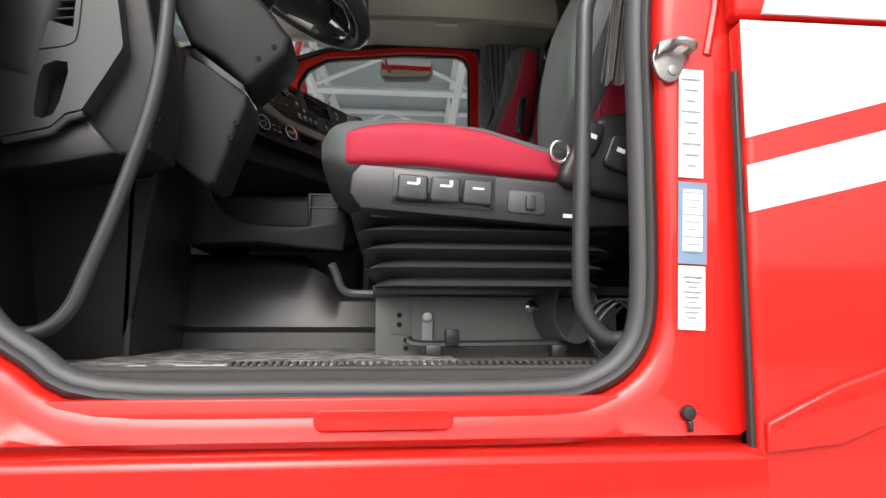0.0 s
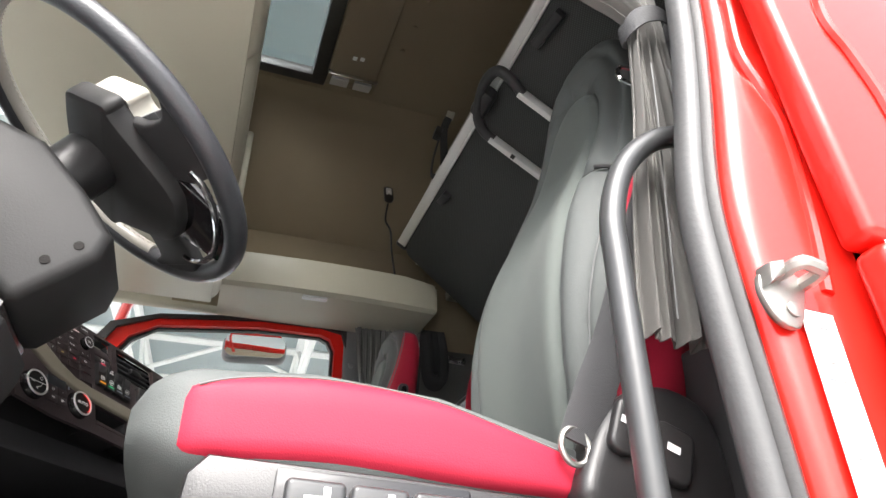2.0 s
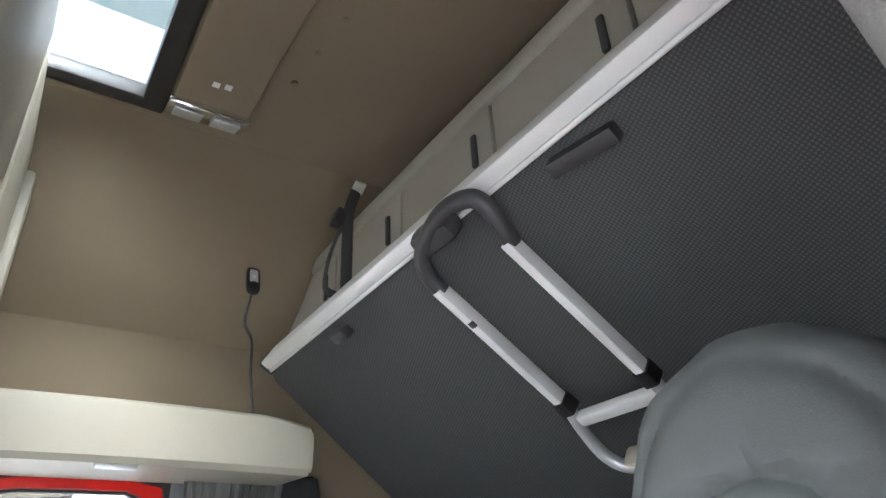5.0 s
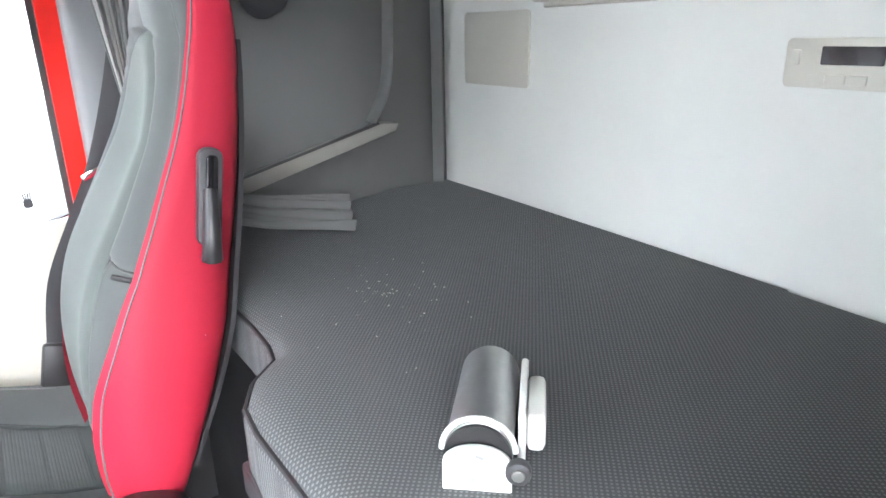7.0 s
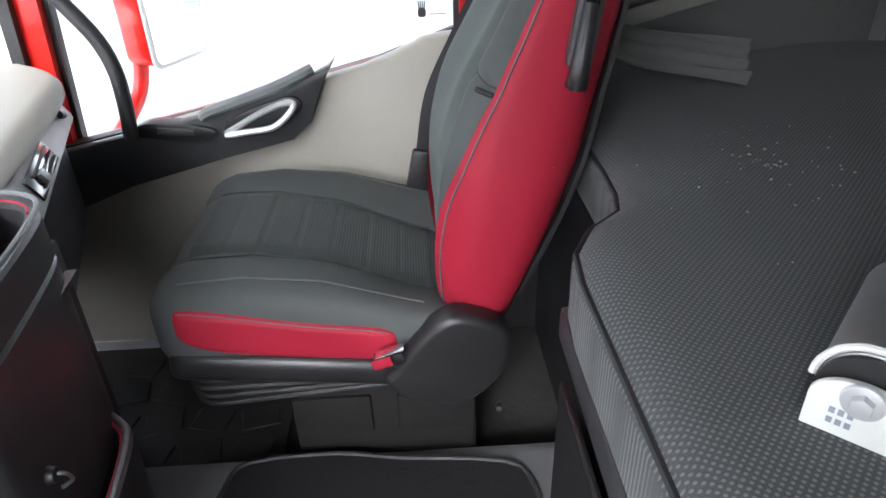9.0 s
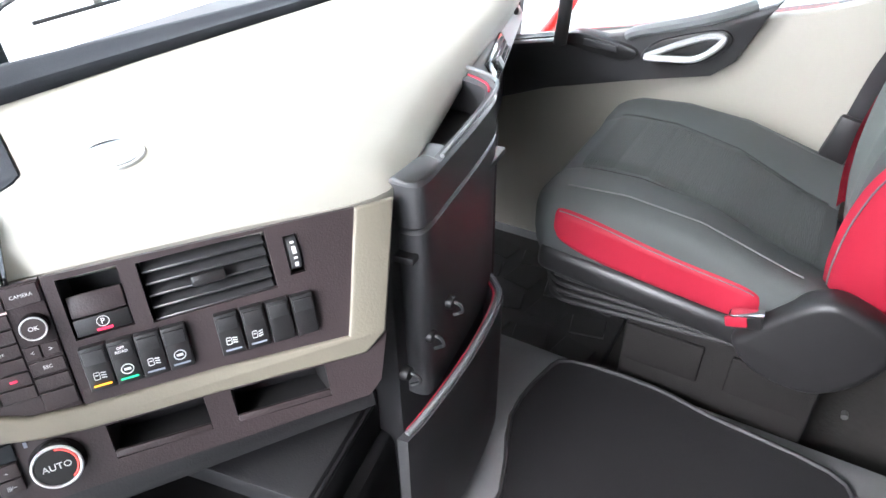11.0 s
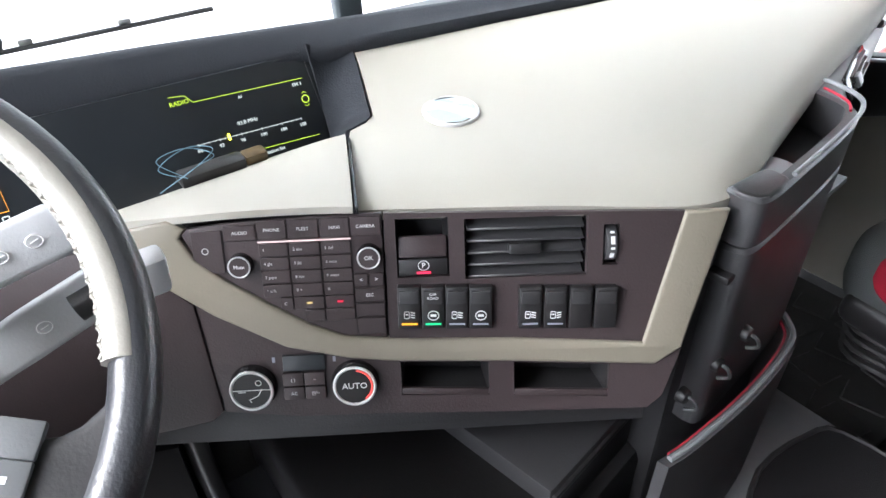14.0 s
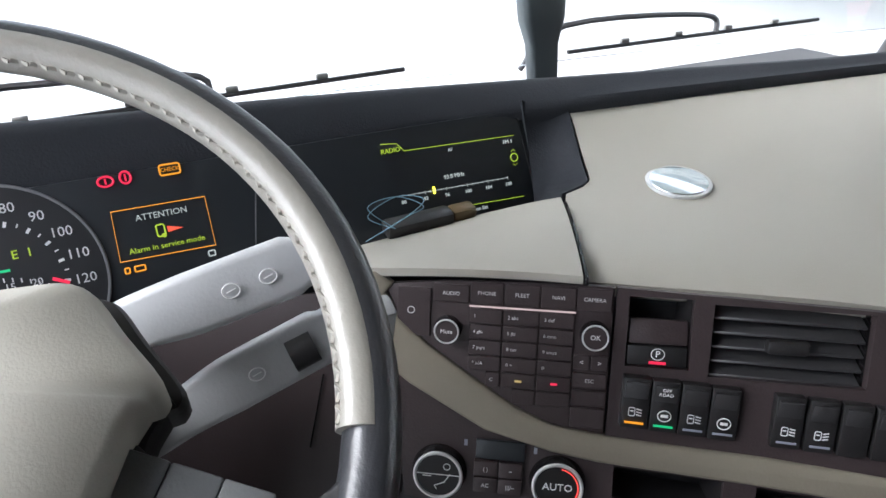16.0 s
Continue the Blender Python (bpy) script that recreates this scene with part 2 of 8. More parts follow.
def add_prism(bm, outline, depth, m=I4, bev=0.0, seg=2):
    """An outline in the local xy plane, raised by depth along local z."""
    low = [bm.verts.new(m @ Vector((x, y, 0))) for x, y in outline]
    high = [bm.verts.new(m @ Vector((x, y, depth))) for x, y in outline]
    n = len(outline)
    faces = [bm.faces.new(low[::-1]), bm.faces.new(high)]
    faces += [bm.faces.new((low[i], low[(i + 1) % n], high[(i + 1) % n], high[i])) for i in range(n)]
    bmesh.ops.recalc_face_normals(bm, faces=faces)
    if bev:
        edges = list({e for f in faces[:2] for e in f.edges})
        bmesh.ops.bevel(bm, geom=edges, offset=bev, segments=seg, affect="EDGES", profile=0.5)


def add_cyl(bm, m, r1, r2, h, seg=24, bev=0.0):
    """A cylinder or cone along local z from 0 to h."""
    got = bmesh.ops.create_cone(bm, cap_ends=True, segments=seg, radius1=r1, radius2=r2, depth=h, matrix=m @ Matrix.Translation((0, 0, h / 2)))["verts"]
    if bev:
        edges = [e for e in {e for v in got for e in v.link_edges} if any(len(f.verts) > 4 for f in e.link_faces)]
        bmesh.ops.bevel(bm, geom=edges, offset=bev, segments=2, affect="EDGES", profile=0.5)


def curve_through(points, steps=6, closed=False):
    """A Catmull-Rom line through the points."""
    p = [Vector(q) for q in points]
    n = len(p)
    out = []
    for i in range(n if closed else n - 1):
        a, b, c, d = (p[(i + k) % n] if closed else p[min(max(i + k, 0), n - 1)] for k in (-1, 0, 1, 2))
        for s in range(steps):
            t = s / steps
            out.append(0.5 * (2 * b + (c - a) * t + (2 * a - 5 * b + 4 * c - d) * t * t + (3 * b - a - 3 * c + d) * t ** 3))
    return out if closed else out + [p[-1]]


def add_loft(bm, rings, cap=True, closed=False):
    """Skins rings of equal count."""
    vs = [[bm.verts.new(q) for q in ring] for ring in rings]
    faces = []
    n = len(rings[0])
    for a, b in zip(vs, vs[1:] + ([vs[0]] if closed else [])):
        faces += [bm.faces.new((a[i], a[(i + 1) % n], b[(i + 1) % n], b[i])) for i in range(n)]
    if cap and not closed:
        faces += [bm.faces.new(vs[0][::-1]), bm.faces.new(vs[-1])]
    bmesh.ops.recalc_face_normals(bm, faces=faces)


def add_tube(bm, points, r, seg=10, closed=False, flat=1.0, up=None):
    """A round or oval bar along a line; r may be a function of 0..1."""
    pts = [Vector(q) for q in points]
    n = len(pts)
    side = None
    rings = []
    for i, q in enumerate(pts):
        a = pts[(i - 1) % n] if closed else pts[max(i - 1, 0)]
        b = pts[(i + 1) % n] if closed else pts[min(i + 1, n - 1)]
        d = (b - a).normalized()
        if side is None or up is not None:
            ref = Vector(up) if up is not None else (Vector((0, 0, 1)) if abs(d.z) < 0.9 else Vector((1, 0, 0)))
            side = d.cross(ref).normalized()
        else:
            side = (side - d * side.dot(d)).normalized()
        over = side.cross(d)
        rad = r(i / max(n - 1, 1)) if callable(r) else r
        rings.append([q + rad * (math.cos(w) * side + flat * math.sin(w) * over) for w in (2 * math.pi * k / seg for k in range(seg))])
    add_loft(bm, rings, not closed, closed)


def add_sheet(bm, fn, nu, nv, thick=0.0):
    """A sheet from fn(u, v), u and v in 0..1, given a thickness along its normals."""
    vs = [[bm.verts.new(fn(i / nu, j / nv)) for j in range(nv + 1)] for i in range(nu + 1)]
    faces = [bm.faces.new((vs[i][j], vs[i + 1][j], vs[i + 1][j + 1], vs[i][j + 1])) for i in range(nu) for j in range(nv)]
    if thick:
        bmesh.ops.recalc_face_normals(bm, faces=faces)
        bmesh.ops.solidify(bm, geom=faces, thickness=thick)


def part(name, bm, mat, parent=None, label="", sharp=38):
    """Links a bmesh as one mesh object, under a thing or part where one is given."""
    me = bpy.data.meshes.new(name)
    bm.to_mesh(me)
    bm.free()
    me.materials.append(mat)
    me.shade_smooth()
    me.set_sharp_from_angle(angle=radians(sharp))
    ob = new(name, me)
    if parent:
        ob.parent = parent
        base = Matrix.Identity(4)
        up = parent
        while up:
            base = up.matrix_basis @ base if up.type == "EMPTY" else base
            up = up.parent
        ob.matrix_parent_inverse = base.inverted() if parent.type == "EMPTY" else I4
    if label:
        tagged(ob, label)
    return ob


def thing(name, at, label, category, group="", kind=""):
    """An Empty at a thing's base that parents its parts."""
    ob = new(name)
    ob.empty_display_size = 0.05
    ob.location = at
    return tagged(ob, label, category, group, kind)


def lettering(name, text, size, m, mat, parent, depth=0.0004, align="CENTER"):
    """Letters in the built-in font as a mesh in the plane of m."""
    cu = bpy.data.curves.new(name, "FONT")
    cu.body, cu.size, cu.align_x, cu.align_y, cu.extrude = text, size, align, "CENTER", depth
    cu.resolution_u = 2
    tmp = bpy.data.objects.new(name, cu)
    scene.collection.objects.link(tmp)
    bpy.context.view_layer.update()
    me = bpy.data.meshes.new_from_object(tmp.evaluated_get(bpy.context.evaluated_depsgraph_get()))
    bpy.data.objects.remove(tmp)
    bpy.data.curves.remove(cu)
    me.transform(m)
    me.materials.clear()
    me.materials.append(mat)
    ob = new(name, me)
    ob.parent = parent
    if parent.type == "EMPTY":
        ob.matrix_parent_inverse = parent.matrix_basis.inverted()
    return ob


def axes(o, x, y, z):
    """A frame from its origin and three axes."""
    return Matrix(((x[0], y[0], z[0], o[0]), (x[1], y[1], z[1], o[1]), (x[2], y[2], z[2], o[2]), (0, 0, 0, 1)))


def smooth_poly(points, steps=4):
    """A rounded closed outline in 2D."""
    return [(q.x, q.y) for q in curve_through([(x, y, 0) for x, y in points], steps, True)]


def rounded(w, h, r, n=4, cx=0.0, cy=0.0):
    """A rounded rectangle's outline."""
    out = []
    for k, (sx, sy) in enumerate(((1, 1), (-1, 1), (-1, -1), (1, -1))):
        for i in range(n + 1):
            a = math.pi / 2 * (k + i / n)
            out.append((cx + sx * (w / 2 - r) + r * math.cos(a), cy + sy * (h / 2 - r) + r * math.sin(a)))
    return out


# ---- surroundings ----
bm = fresh()
add_box(bm, (0, 5, -1.5), (120, 120, 0.1))
tagged(part("ground", bm, CONCRETE), "smooth grey concrete hall floor", "floor", kind="structure")
bm = fresh()
add_box(bm, (0, 16, 6.2), (60, 18, 0.15))
# Slab over the cab; its forward reach is set to hold back sky light.
add_box(bm, (4.5, 1.9, 6.2), (24, 6.4, 0.15))
hall_roof = part("hall_roof", bm, ROOF_DECK)
tagged(hall_roof, "grey corrugated steel roof deck of a hall", "roof", kind="structure")
bm = fresh()
add_box(bm, (0, 40, 2.3), (80, 0.2, 7.6))
tagged(part("hall_wall", bm, HALL_WALL), "white clad wall of the hall", "wall", kind="structure")


# Unseen backdrop, added to dim the horizon mirrored in the red paint.
bm = fresh()
add_box(bm, (0, -26, 1.2), (90, 0.3, 5.4))
tagged(part("yard_backdrop", bm, YARD_BACKDROP), "plain grey green backdrop added across the yard", "wall", kind="structure")


def truss(name, a, b):
    """A lattice girder: two chords and slanted braces."""
    t = thing(name, a, "pale steel lattice girder under the hall roof", "roof truss", "roof trusses")
    a, b = Vector(a), Vector(b)
    down = Vector((0, 0, -0.9))
    for q in (Vector(), down):
        bm = fresh()
        add_tube(bm, [a + q, b + q], 0.09, 6)
        part("chord", bm, TRUSS, t)
    n = 12
    for i in range(n):
        p0, p1 = a.lerp(b, i / n), a.lerp(b, (i + 1) / n)
        bm = fresh()
        add_tube(bm, [p0 + (down if i % 2 else Vector()), p1 + (Vector() if i % 2 else down)], 0.05, 6)
        part("brace", bm, TRUSS, t)
    return t


for k in range(6):
    truss("roof_truss", (-8.5 + 3.2 * k, 7.5, 6.07), (-7.5 + 3.2 * k, 24.5, 6.07))
for k in range(4):
    truss("roof_truss", (-12, 9.0 + 4.2 * k, 6.07), (12, 9.0 + 4.2 * k, 6.07))

# ---- cab shell ----
bm = fresh()
add_box(bm, (0.05, 1.10, -0.74), (2.20, 1.90, 1.42), bev=0.02)
tagged(part("cab_underbody", bm, RUBBER), "dark plain underbody closing the cab below its floor", "truck cab", kind="structure")
bm = fresh()
for c, s in (((0.54, 1.09, 2.44), (1.34, 2.40, 0.05)), ((-0.82, 1.09, 2.44), (0.44, 2.40, 0.05)), ((-0.365, 1.965, 2.44), (0.47, 0.65, 0.05)), ((-0.365, 0.20, 2.44), (0.47, 0.62, 0.05))):
    add_box(bm, c, s, bev=0.01)
tagged(part("cab_roof", bm, RED_PAINT), "glossy red cab roof round the hatch opening", "truck cab", kind="structure")
bm = fresh()
add_box(bm, (-0.50, 0.29, 0.043), (0.62, 0.54, 0.012), bev=0.003)
tagged(part("footwell_mat", bm, WORN_MAT), "scuffed black rubber mat in the driver footwell", "floor mat")
bm = fresh()
add_box(bm, (-0.05, 1.07, 0.01), (2.36, 2.18, 0.06))
tagged(part("floor", bm, MAT_RUBBER), "worn dusty black rubber cab floor", "floor", kind="structure")

REAR_A, REAR_B = Vector((0.945, -0.09, 0)), Vector((1.12, 2.24, 0))
rear_u = (REAR_B - REAR_A).normalized()
rear_n = Vector((-rear_u.y, rear_u.x, 0))
REAR = axes(REAR_A, rear_u, (0, 0, 1), rear_n)


def rear_at(y):
    """Distance along the rear wall at a y."""
    return (y - REAR_A.y) / rear_u.y


bm = fresh()
add_prism(bm, [(0, 0.0), (2.34, 0.0), (2.34, 2.4), (0, 2.4)], -0.04, REAR)
wall_rear = part("wall_rear", bm, WALL_CLOTH)
tagged(wall_rear, "light grey cloth covered rear wall behind the bunk", "wall", kind="structure")

bm = fresh()
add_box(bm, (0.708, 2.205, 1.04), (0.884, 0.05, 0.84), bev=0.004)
wall_right = part("wall_right", bm, WALL_SHADED)
tagged(wall_right, "light grey moulded side wall beside the bunk", "wall", kind="structure")
bm = fresh()
add_box(bm, (0.66, 2.203, 0.32), (0.98, 0.05, 0.60), bev=0.004)
tagged(part("wall_right_base", bm, SOFT_BLACK), "black lower side wall below the bunk", "wall", kind="structure")
bm = fresh()
add_box(bm, (0.87, 2.215, 1.79), (0.62, 0.05, 0.66), bev=0.004)
tagged(part("wall_right_rear", bm, TAN_CLOTH), "tan cloth covered side wall above the bunk", "wall", kind="structure")
bm = fresh()
add_box(bm, (-0.005, 2.215, 1.83), (1.13, 0.05, 0.58), bev=0.004)
tagged(part("wall_right_upper", bm, TAN_CLOTH), "tan cloth covered upper side wall", "wall", kind="structure")
bm = fresh()
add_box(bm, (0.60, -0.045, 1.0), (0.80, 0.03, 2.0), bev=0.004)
tagged(part("wall_left", bm, WALL_SHADED), "light grey moulded side wall behind the driver", "wall", kind="structure")
bm = fresh()
add_box(bm, (-0.35, -0.04, 1.87), (1.10, 0.03, 0.42), bev=0.004)
tagged(part("wall_left_upper", bm, TAN_CLOTH), "tan cloth covered wall above the driver door", "wall", kind="structure")


def slope_sheet(x0, x1, prof, name, label):
    bm = fresh()
    line = curve_through([(0, y, z) for y, z in prof], 6)
    add_sheet(bm, lambda u, v: Vector((x0 + (x1 - x0) * u, 0, 0)) + line[round(v * (len(line) - 1))], 6, len(line) - 1, -0.02)
    tagged(part(name, bm, TAN_CLOTH), label, "ceiling", kind="structure")


slope_sheet(-0.95, 1.16, [(2.20, 1.95), (2.08, 2.02), (1.98, 2.09), (1.86, 2.20), (1.74, 2.32), (1.62, 2.375)], "ceiling_right", "tan cloth headliner curving up from the side wall")
slope_sheet(-0.95, 1.10, [(-0.05, 1.95), (0.07, 2.02), (0.17, 2.09), (0.29, 2.20), (0.41, 2.32), (0.53, 2.375)], "ceiling_left", "tan cloth headliner curving up from the driver side")
bm = fresh()
add_box(bm, (0.52, 1.075, 2.39), (1.26, 1.10, 0.03))
add_box(bm, (-0.80, 1.075, 2.39), (0.40, 1.10, 0.03))
add_box(bm, (-0.355, 1.61, 2.39), (0.49, 0.05, 0.03))
tagged(part("ceiling", bm, TAN_CLOTH), "tan cloth headliner panel around the roof hatch", "ceiling", kind="structure")

# roof hatch
hatch = thing("roof_hatch", (-0.36, 1.07, 2.38), "tinted glass roof hatch in a black frame", "roof hatch", kind="structure")
bm = fresh()
add_box(bm, (-0.14, 1.055, 2.385), (0.06, 1.06, 0.05), bev=0.006)
add_box(bm, (-0.585, 1.055, 2.385), (0.05, 1.06, 0.05), bev=0.006)
add_box(bm, (-0.36, 1.56, 2.385), (0.40, 0.05, 0.05), bev=0.006)
add_box(bm, (-0.36, 0.55, 2.385), (0.40, 0.05, 0.05), bev=0.006)
part("frame", bm, BLACK, hatch)
bm = fresh()
add_box(bm, (-0.36, 1.055, 2.41), (0.40, 1.00, 0.008))
pane = part("pane", bm, HATCH_GLASS, hatch, "grey tinted glass pane")
pane.visible_shadow = False

# hatch blind console with chrome grip
cassette = thing("blind_cassette", (0.0, 1.2, 2.37), "tan hatch blind cassette with a chrome end grip", "blind cassette")
bm = fresh()
add_box(bm, (-0.005, 1.03, 2.362), (0.20, 0.90, 0.03), bev=0.008)
part("body", bm, material("brown headliner board", (0.25, 0.20, 0.14), 0.8, grain=400, bump=0.3), cassette)
bm = fresh()
add_box(bm, (-0.005, 1.518, 2.355), (0.215, 0.10, 0.022), (18, 0, 0), bev=0.006)
part("grip", bm, CHROME, cassette, "chrome grip plate")
for dx in (-0.055, 0.045):
    bm = fresh()
    add_box(bm, (dx, 1.522, 2.338), (0.075, 0.06, 0.006), (18, 0, 0), bev=0.003)
    part("finger_plate", bm, SILVER, cassette)
for dx, dy in ((-0.02, 1.38), (0.01, 1.375)):
    bm = fresh()
    add_box(bm, (dx, dy, 2.3465), (0.018, 0.02, 0.001))
    part("pictogram", bm, INK, cassette)
for k in range(3):
    bm = fresh()
    add_cyl(bm, Matrix.Translation((0.16 + 0.012 * k, 1.30 - 0.13 * k, 2.368)), 0.009, 0.009, 0.008, 16, 0.002)
    tagged(part("trim_clip", bm, TAN_CLOTH), "small round tan clip in the headliner", "clip", "headliner clips")

# front overhead console and shelf over the passenger window
console = thing("overhead_console", (-0.7, 1.0, 1.42), "beige plastic overhead locker above the windscreen", "overhead locker")
for k, (y0, y1) in enumerate(((0.12, 0.68), (0.69, 1.36), (1.37, 1.93))):
    bm = fresh()
    add_box(bm, (-0.675, (y0 + y1) / 2, 1.87), (0.58, y1 - y0, 0.90), bev=0.045, seg=4)
    part("locker_body", bm, CREAM, console)
bm = fresh()
add_box(bm, (-0.66, 1.07, 1.425), (0.50, 1.70, 0.02), bev=0.006)
part("base_tray", bm, CREAM, console)
bm = fresh()
add_box(bm, (-0.375, 1.88, 1.95), (0.03, 0.10, 0.60), bev=0.01)
part("end_post", bm, CREAM, console)

shelf = thing("window_shelf", (0.05, 2.0, 1.49), "cream plastic shelf above the passenger window", "shelf")
bm = fresh()
rings = []
for i in range(13):
    x = -0.385 + 0.89 * i / 12
    y0 = 1.845 + 0.02 * (1 - math.sin(math.pi * i / 12))
    top = 1.648 - 0.02 * max(0, (x - 0.38) / 0.12)
    rings.append([Vector((x, a, b)) for a, b in ((2.19, 1.50), (y0 + 0.02, 1.485), (y0 + 0.004, 1.50), (y0, 1.53), (y0, 1.60), (y0 + 0.006, top - 0.012), (y0 + 0.025, top), (2.19, top - 0.02))])
add_loft(bm, rings)
bmesh.ops.bevel(bm, geom=[e for e in bm.edges if all(v.co.x > 0.50 for v in e.verts)], offset=0.012, segments=3, affect="EDGES")
part("body", bm, CREAM, shelf)
bm = fresh()
add_box(bm, (-0.02, 1.885, 1.482), (0.10, 0.03, 0.012), bev=0.004)
part("latch", bm, SILVER, shelf, "silver latch")

# rear lockers over the bunk
lockers = thing("rear_lockers", (0.6, 1.2, 1.9), "row of beige lockers above the upper bunk", "locker row")
bm = fresh()
add_box(bm, (0.79, 1.10, 2.175), (0.62, 2.06, 0.05), bev=0.01)
part("shelf_top", bm, BEIGE_PLASTIC, lockers)
bm = fresh()
add_box(bm, (0.84, 1.10, 1.72), (0.40, 2.06, 0.05), bev=0.01)
part("shelf_base", bm, BEIGE_PLASTIC, lockers)
for k in range(5):
    y = 0.29 + 0.41 * k
    bm = fresh()
    add_box(bm, (0.500, y, 2.01), (0.025, 0.402, 0.28), bev=0.008)
    door = part("locker_door", bm, BEIGE_PLASTIC, lockers)
    bm = fresh()
    add_box(bm, (0.485, y - 0.14, 2.05), (0.012, 0.018, 0.09), bev=0.004)
    part("pull", bm, DARK_GREY, door)

# ---- front of the cab ----
bm = fresh()
add_box(bm, (-1.27, 1.07, 0.20), (0.05, 2.30, 1.02))
tagged(part("wall_front", bm, BLACK), "black front bulkhead under the windscreen", "wall", kind="structure")
bm = fresh()
add_box(bm, (-1.0, 1.07, 2.05), (0.05, 2.30, 0.72))
tagged(part("wall_front_upper", bm, BEIGE_PLASTIC), "beige panel above the windscreen", "wall", kind="structure")


def pillar(name, a, b, w, label):
    bm = fresh()
    a, b = Vector(a), Vector(b)
    d = b - a
    m = Matrix.Translation(a) @ d.to_track_quat("Z", "Y").to_matrix().to_4x4()
    add_prism(bm, rounded(w, w * 0.8, w * 0.25), d.length, m)
    return tagged(part(name, bm, DARK_GREY), label, "pillar", kind="structure")


pillar("pillar_right", (-1.22, 2.20, 0.70), (-0.86, 2.20, 1.75), 0.13, "dark grey windscreen pillar on the passenger side")
pillar("pillar_left", (-1.22, -0.03, 0.30), (-0.92, -0.03, 1.75), 0.12, "dark grey windscreen pillar on the driver side")
bm = fresh()
add_box(bm, (-1.37, 1.07, 0.695), (0.22, 2.20, 0.03), bev=0.004)
tagged(part("scuttle", bm, RUBBER), "black scuttle panel below the windscreen", "scuttle", kind="structure")
windscreen = thing("window_1", (-1.2, 1.07, 0.95), "large clear glass windscreen", "windscreen", kind="structure")
bm = fresh()
add_sheet(bm, lambda u, v: Vector((-1.24 + 0.25 * v - 0.10 * math.sin(math.pi * u), 0.02 + 2.12 * u, 0.80 + 0.92 * v)), 16, 6, 0.005)
pane = part("pane", bm, GLASS, windscreen)
pane.visible_shadow = False

# ---- passenger side: door, window, post ----
bm = fresh()
add_box(bm, (-0.53, 2.285, 0.26), (1.56, 0.04, 0.66), bev=0.004)
tagged(part("wall_right_lower", bm, SOFT_BLACK), "black lower side wall at the passenger footwell", "wall", kind="structure")
bm = fresh()
add_box(bm, (0.222, 2.215, 1.10), (0.09, 0.05, 0.86), bev=0.02, seg=3)
tagged(part("door_post_right", bm, GREY_PLASTIC), "grey trimmed door post behind the passenger door", "door post", kind="structure")
bm = fresh()
add_box(bm, (-0.30, 2.218, 1.565), (1.14, 0.05, 0.095), bev=0.012, seg=3)
tagged(part("window_header_right", bm, CREAM), "cream trim above the passenger window", "trim", kind="structure")

door = thing("door_1", (-0.3, 2.2, 0.1), "closed passenger door with beige panel and dark armrest", "door", kind="structure")
SIDE = axes((0, 2.17, 0), (1, 0, 0), (0, 0, 1), (0, -1, 0))


def belt(x):
    """Height of the window's lower edge along the passenger door."""
    return 0.795 + 0.24 * x if x < -0.05 else 0.783 + 0.34 * (x + 0.05) * (1.4 if x < 0.1 else 1.0)


bm = fresh()
xs = [-0.95 + 1.07 * i / 16 for i in range(17)]
add_prism(bm, [(x, 0.06) for x in xs] + [(x, belt(x)) for x in xs[::-1]], -0.05, SIDE, 0.01)
part("panel", bm, BEIGE_PLASTIC, door, "beige lower door panel")
bm = fresh()
add_prism(bm, [(-0.97, 0.40), (-0.63, 0.53), (-0.40, 0.59), (-0.25, 0.625), (-0.205, 0.665), (-0.165, 0.76), (-0.135, 0.81), (-0.155, 0.79), (-0.27, 0.735), (-0.45, 0.69), (-0.61, 0.655), (-0.97, 0.58)], 0.035, SIDE, 0.008)
part("upper_trim", bm, DARK_GREY, door, "dark grey upper door trim")
bm = fresh()
add_prism(bm, smooth_poly([(-0.60, 0.662), (-0.56, 0.685), (-0.43, 0.668), (-0.42, 0.645), (-0.46, 0.635), (-0.57, 0.650)]), 0.05, SIDE, 0.005)
part("switch_panel", bm, BLACK, door, "black window switch panel")
bm = fresh()
add_box(bm, (-0.50, 0.664, 0.052), (0.08, 0.016, 0.006), (0, 0, -5), bev=0.002, m=SIDE)
part("window_switch", bm, DARK_GREY, door)
bm = fresh()
add_tube(bm, [SIDE @ Vector(q) for q in curve_through([(-0.440, 0.690, 0.035), (-0.415, 0.708, 0.052), (-0.33, 0.735, 0.056), (-0.25, 0.762, 0.052), (-0.19, 0.785, 0.030)], 5)], 0.013, 8)
part("grab_bar", bm, GREY_PLASTIC, door, "grey grab bar")
bm = fresh()
add_prism(bm, smooth_poly([(-0.405, 0.655), (-0.37, 0.69), (-0.28, 0.722), (-0.235, 0.728), (-0.222, 0.700), (-0.285, 0.648), (-0.39, 0.638)]), 0.042, SIDE, 0.006)
part("handle_bowl", bm, BLACK, door, "black recessed handle bowl")
bm = fresh()
add_tube(bm, [SIDE @ Vector(q) for q in curve_through([(-0.392, 0.652, 0.050), (-0.335, 0.660, 0.060), (-0.285, 0.668, 0.062), (-0.248, 0.695, 0.058), (-0.236, 0.716, 0.052), (-0.262, 0.716, 0.050), (-0.310, 0.697, 0.048), (-0.365, 0.668, 0.046)], 5, True)], 0.0095, 8, True, flat=0.8)
part("handle", bm, SILVER, door, "silver inner door handle")


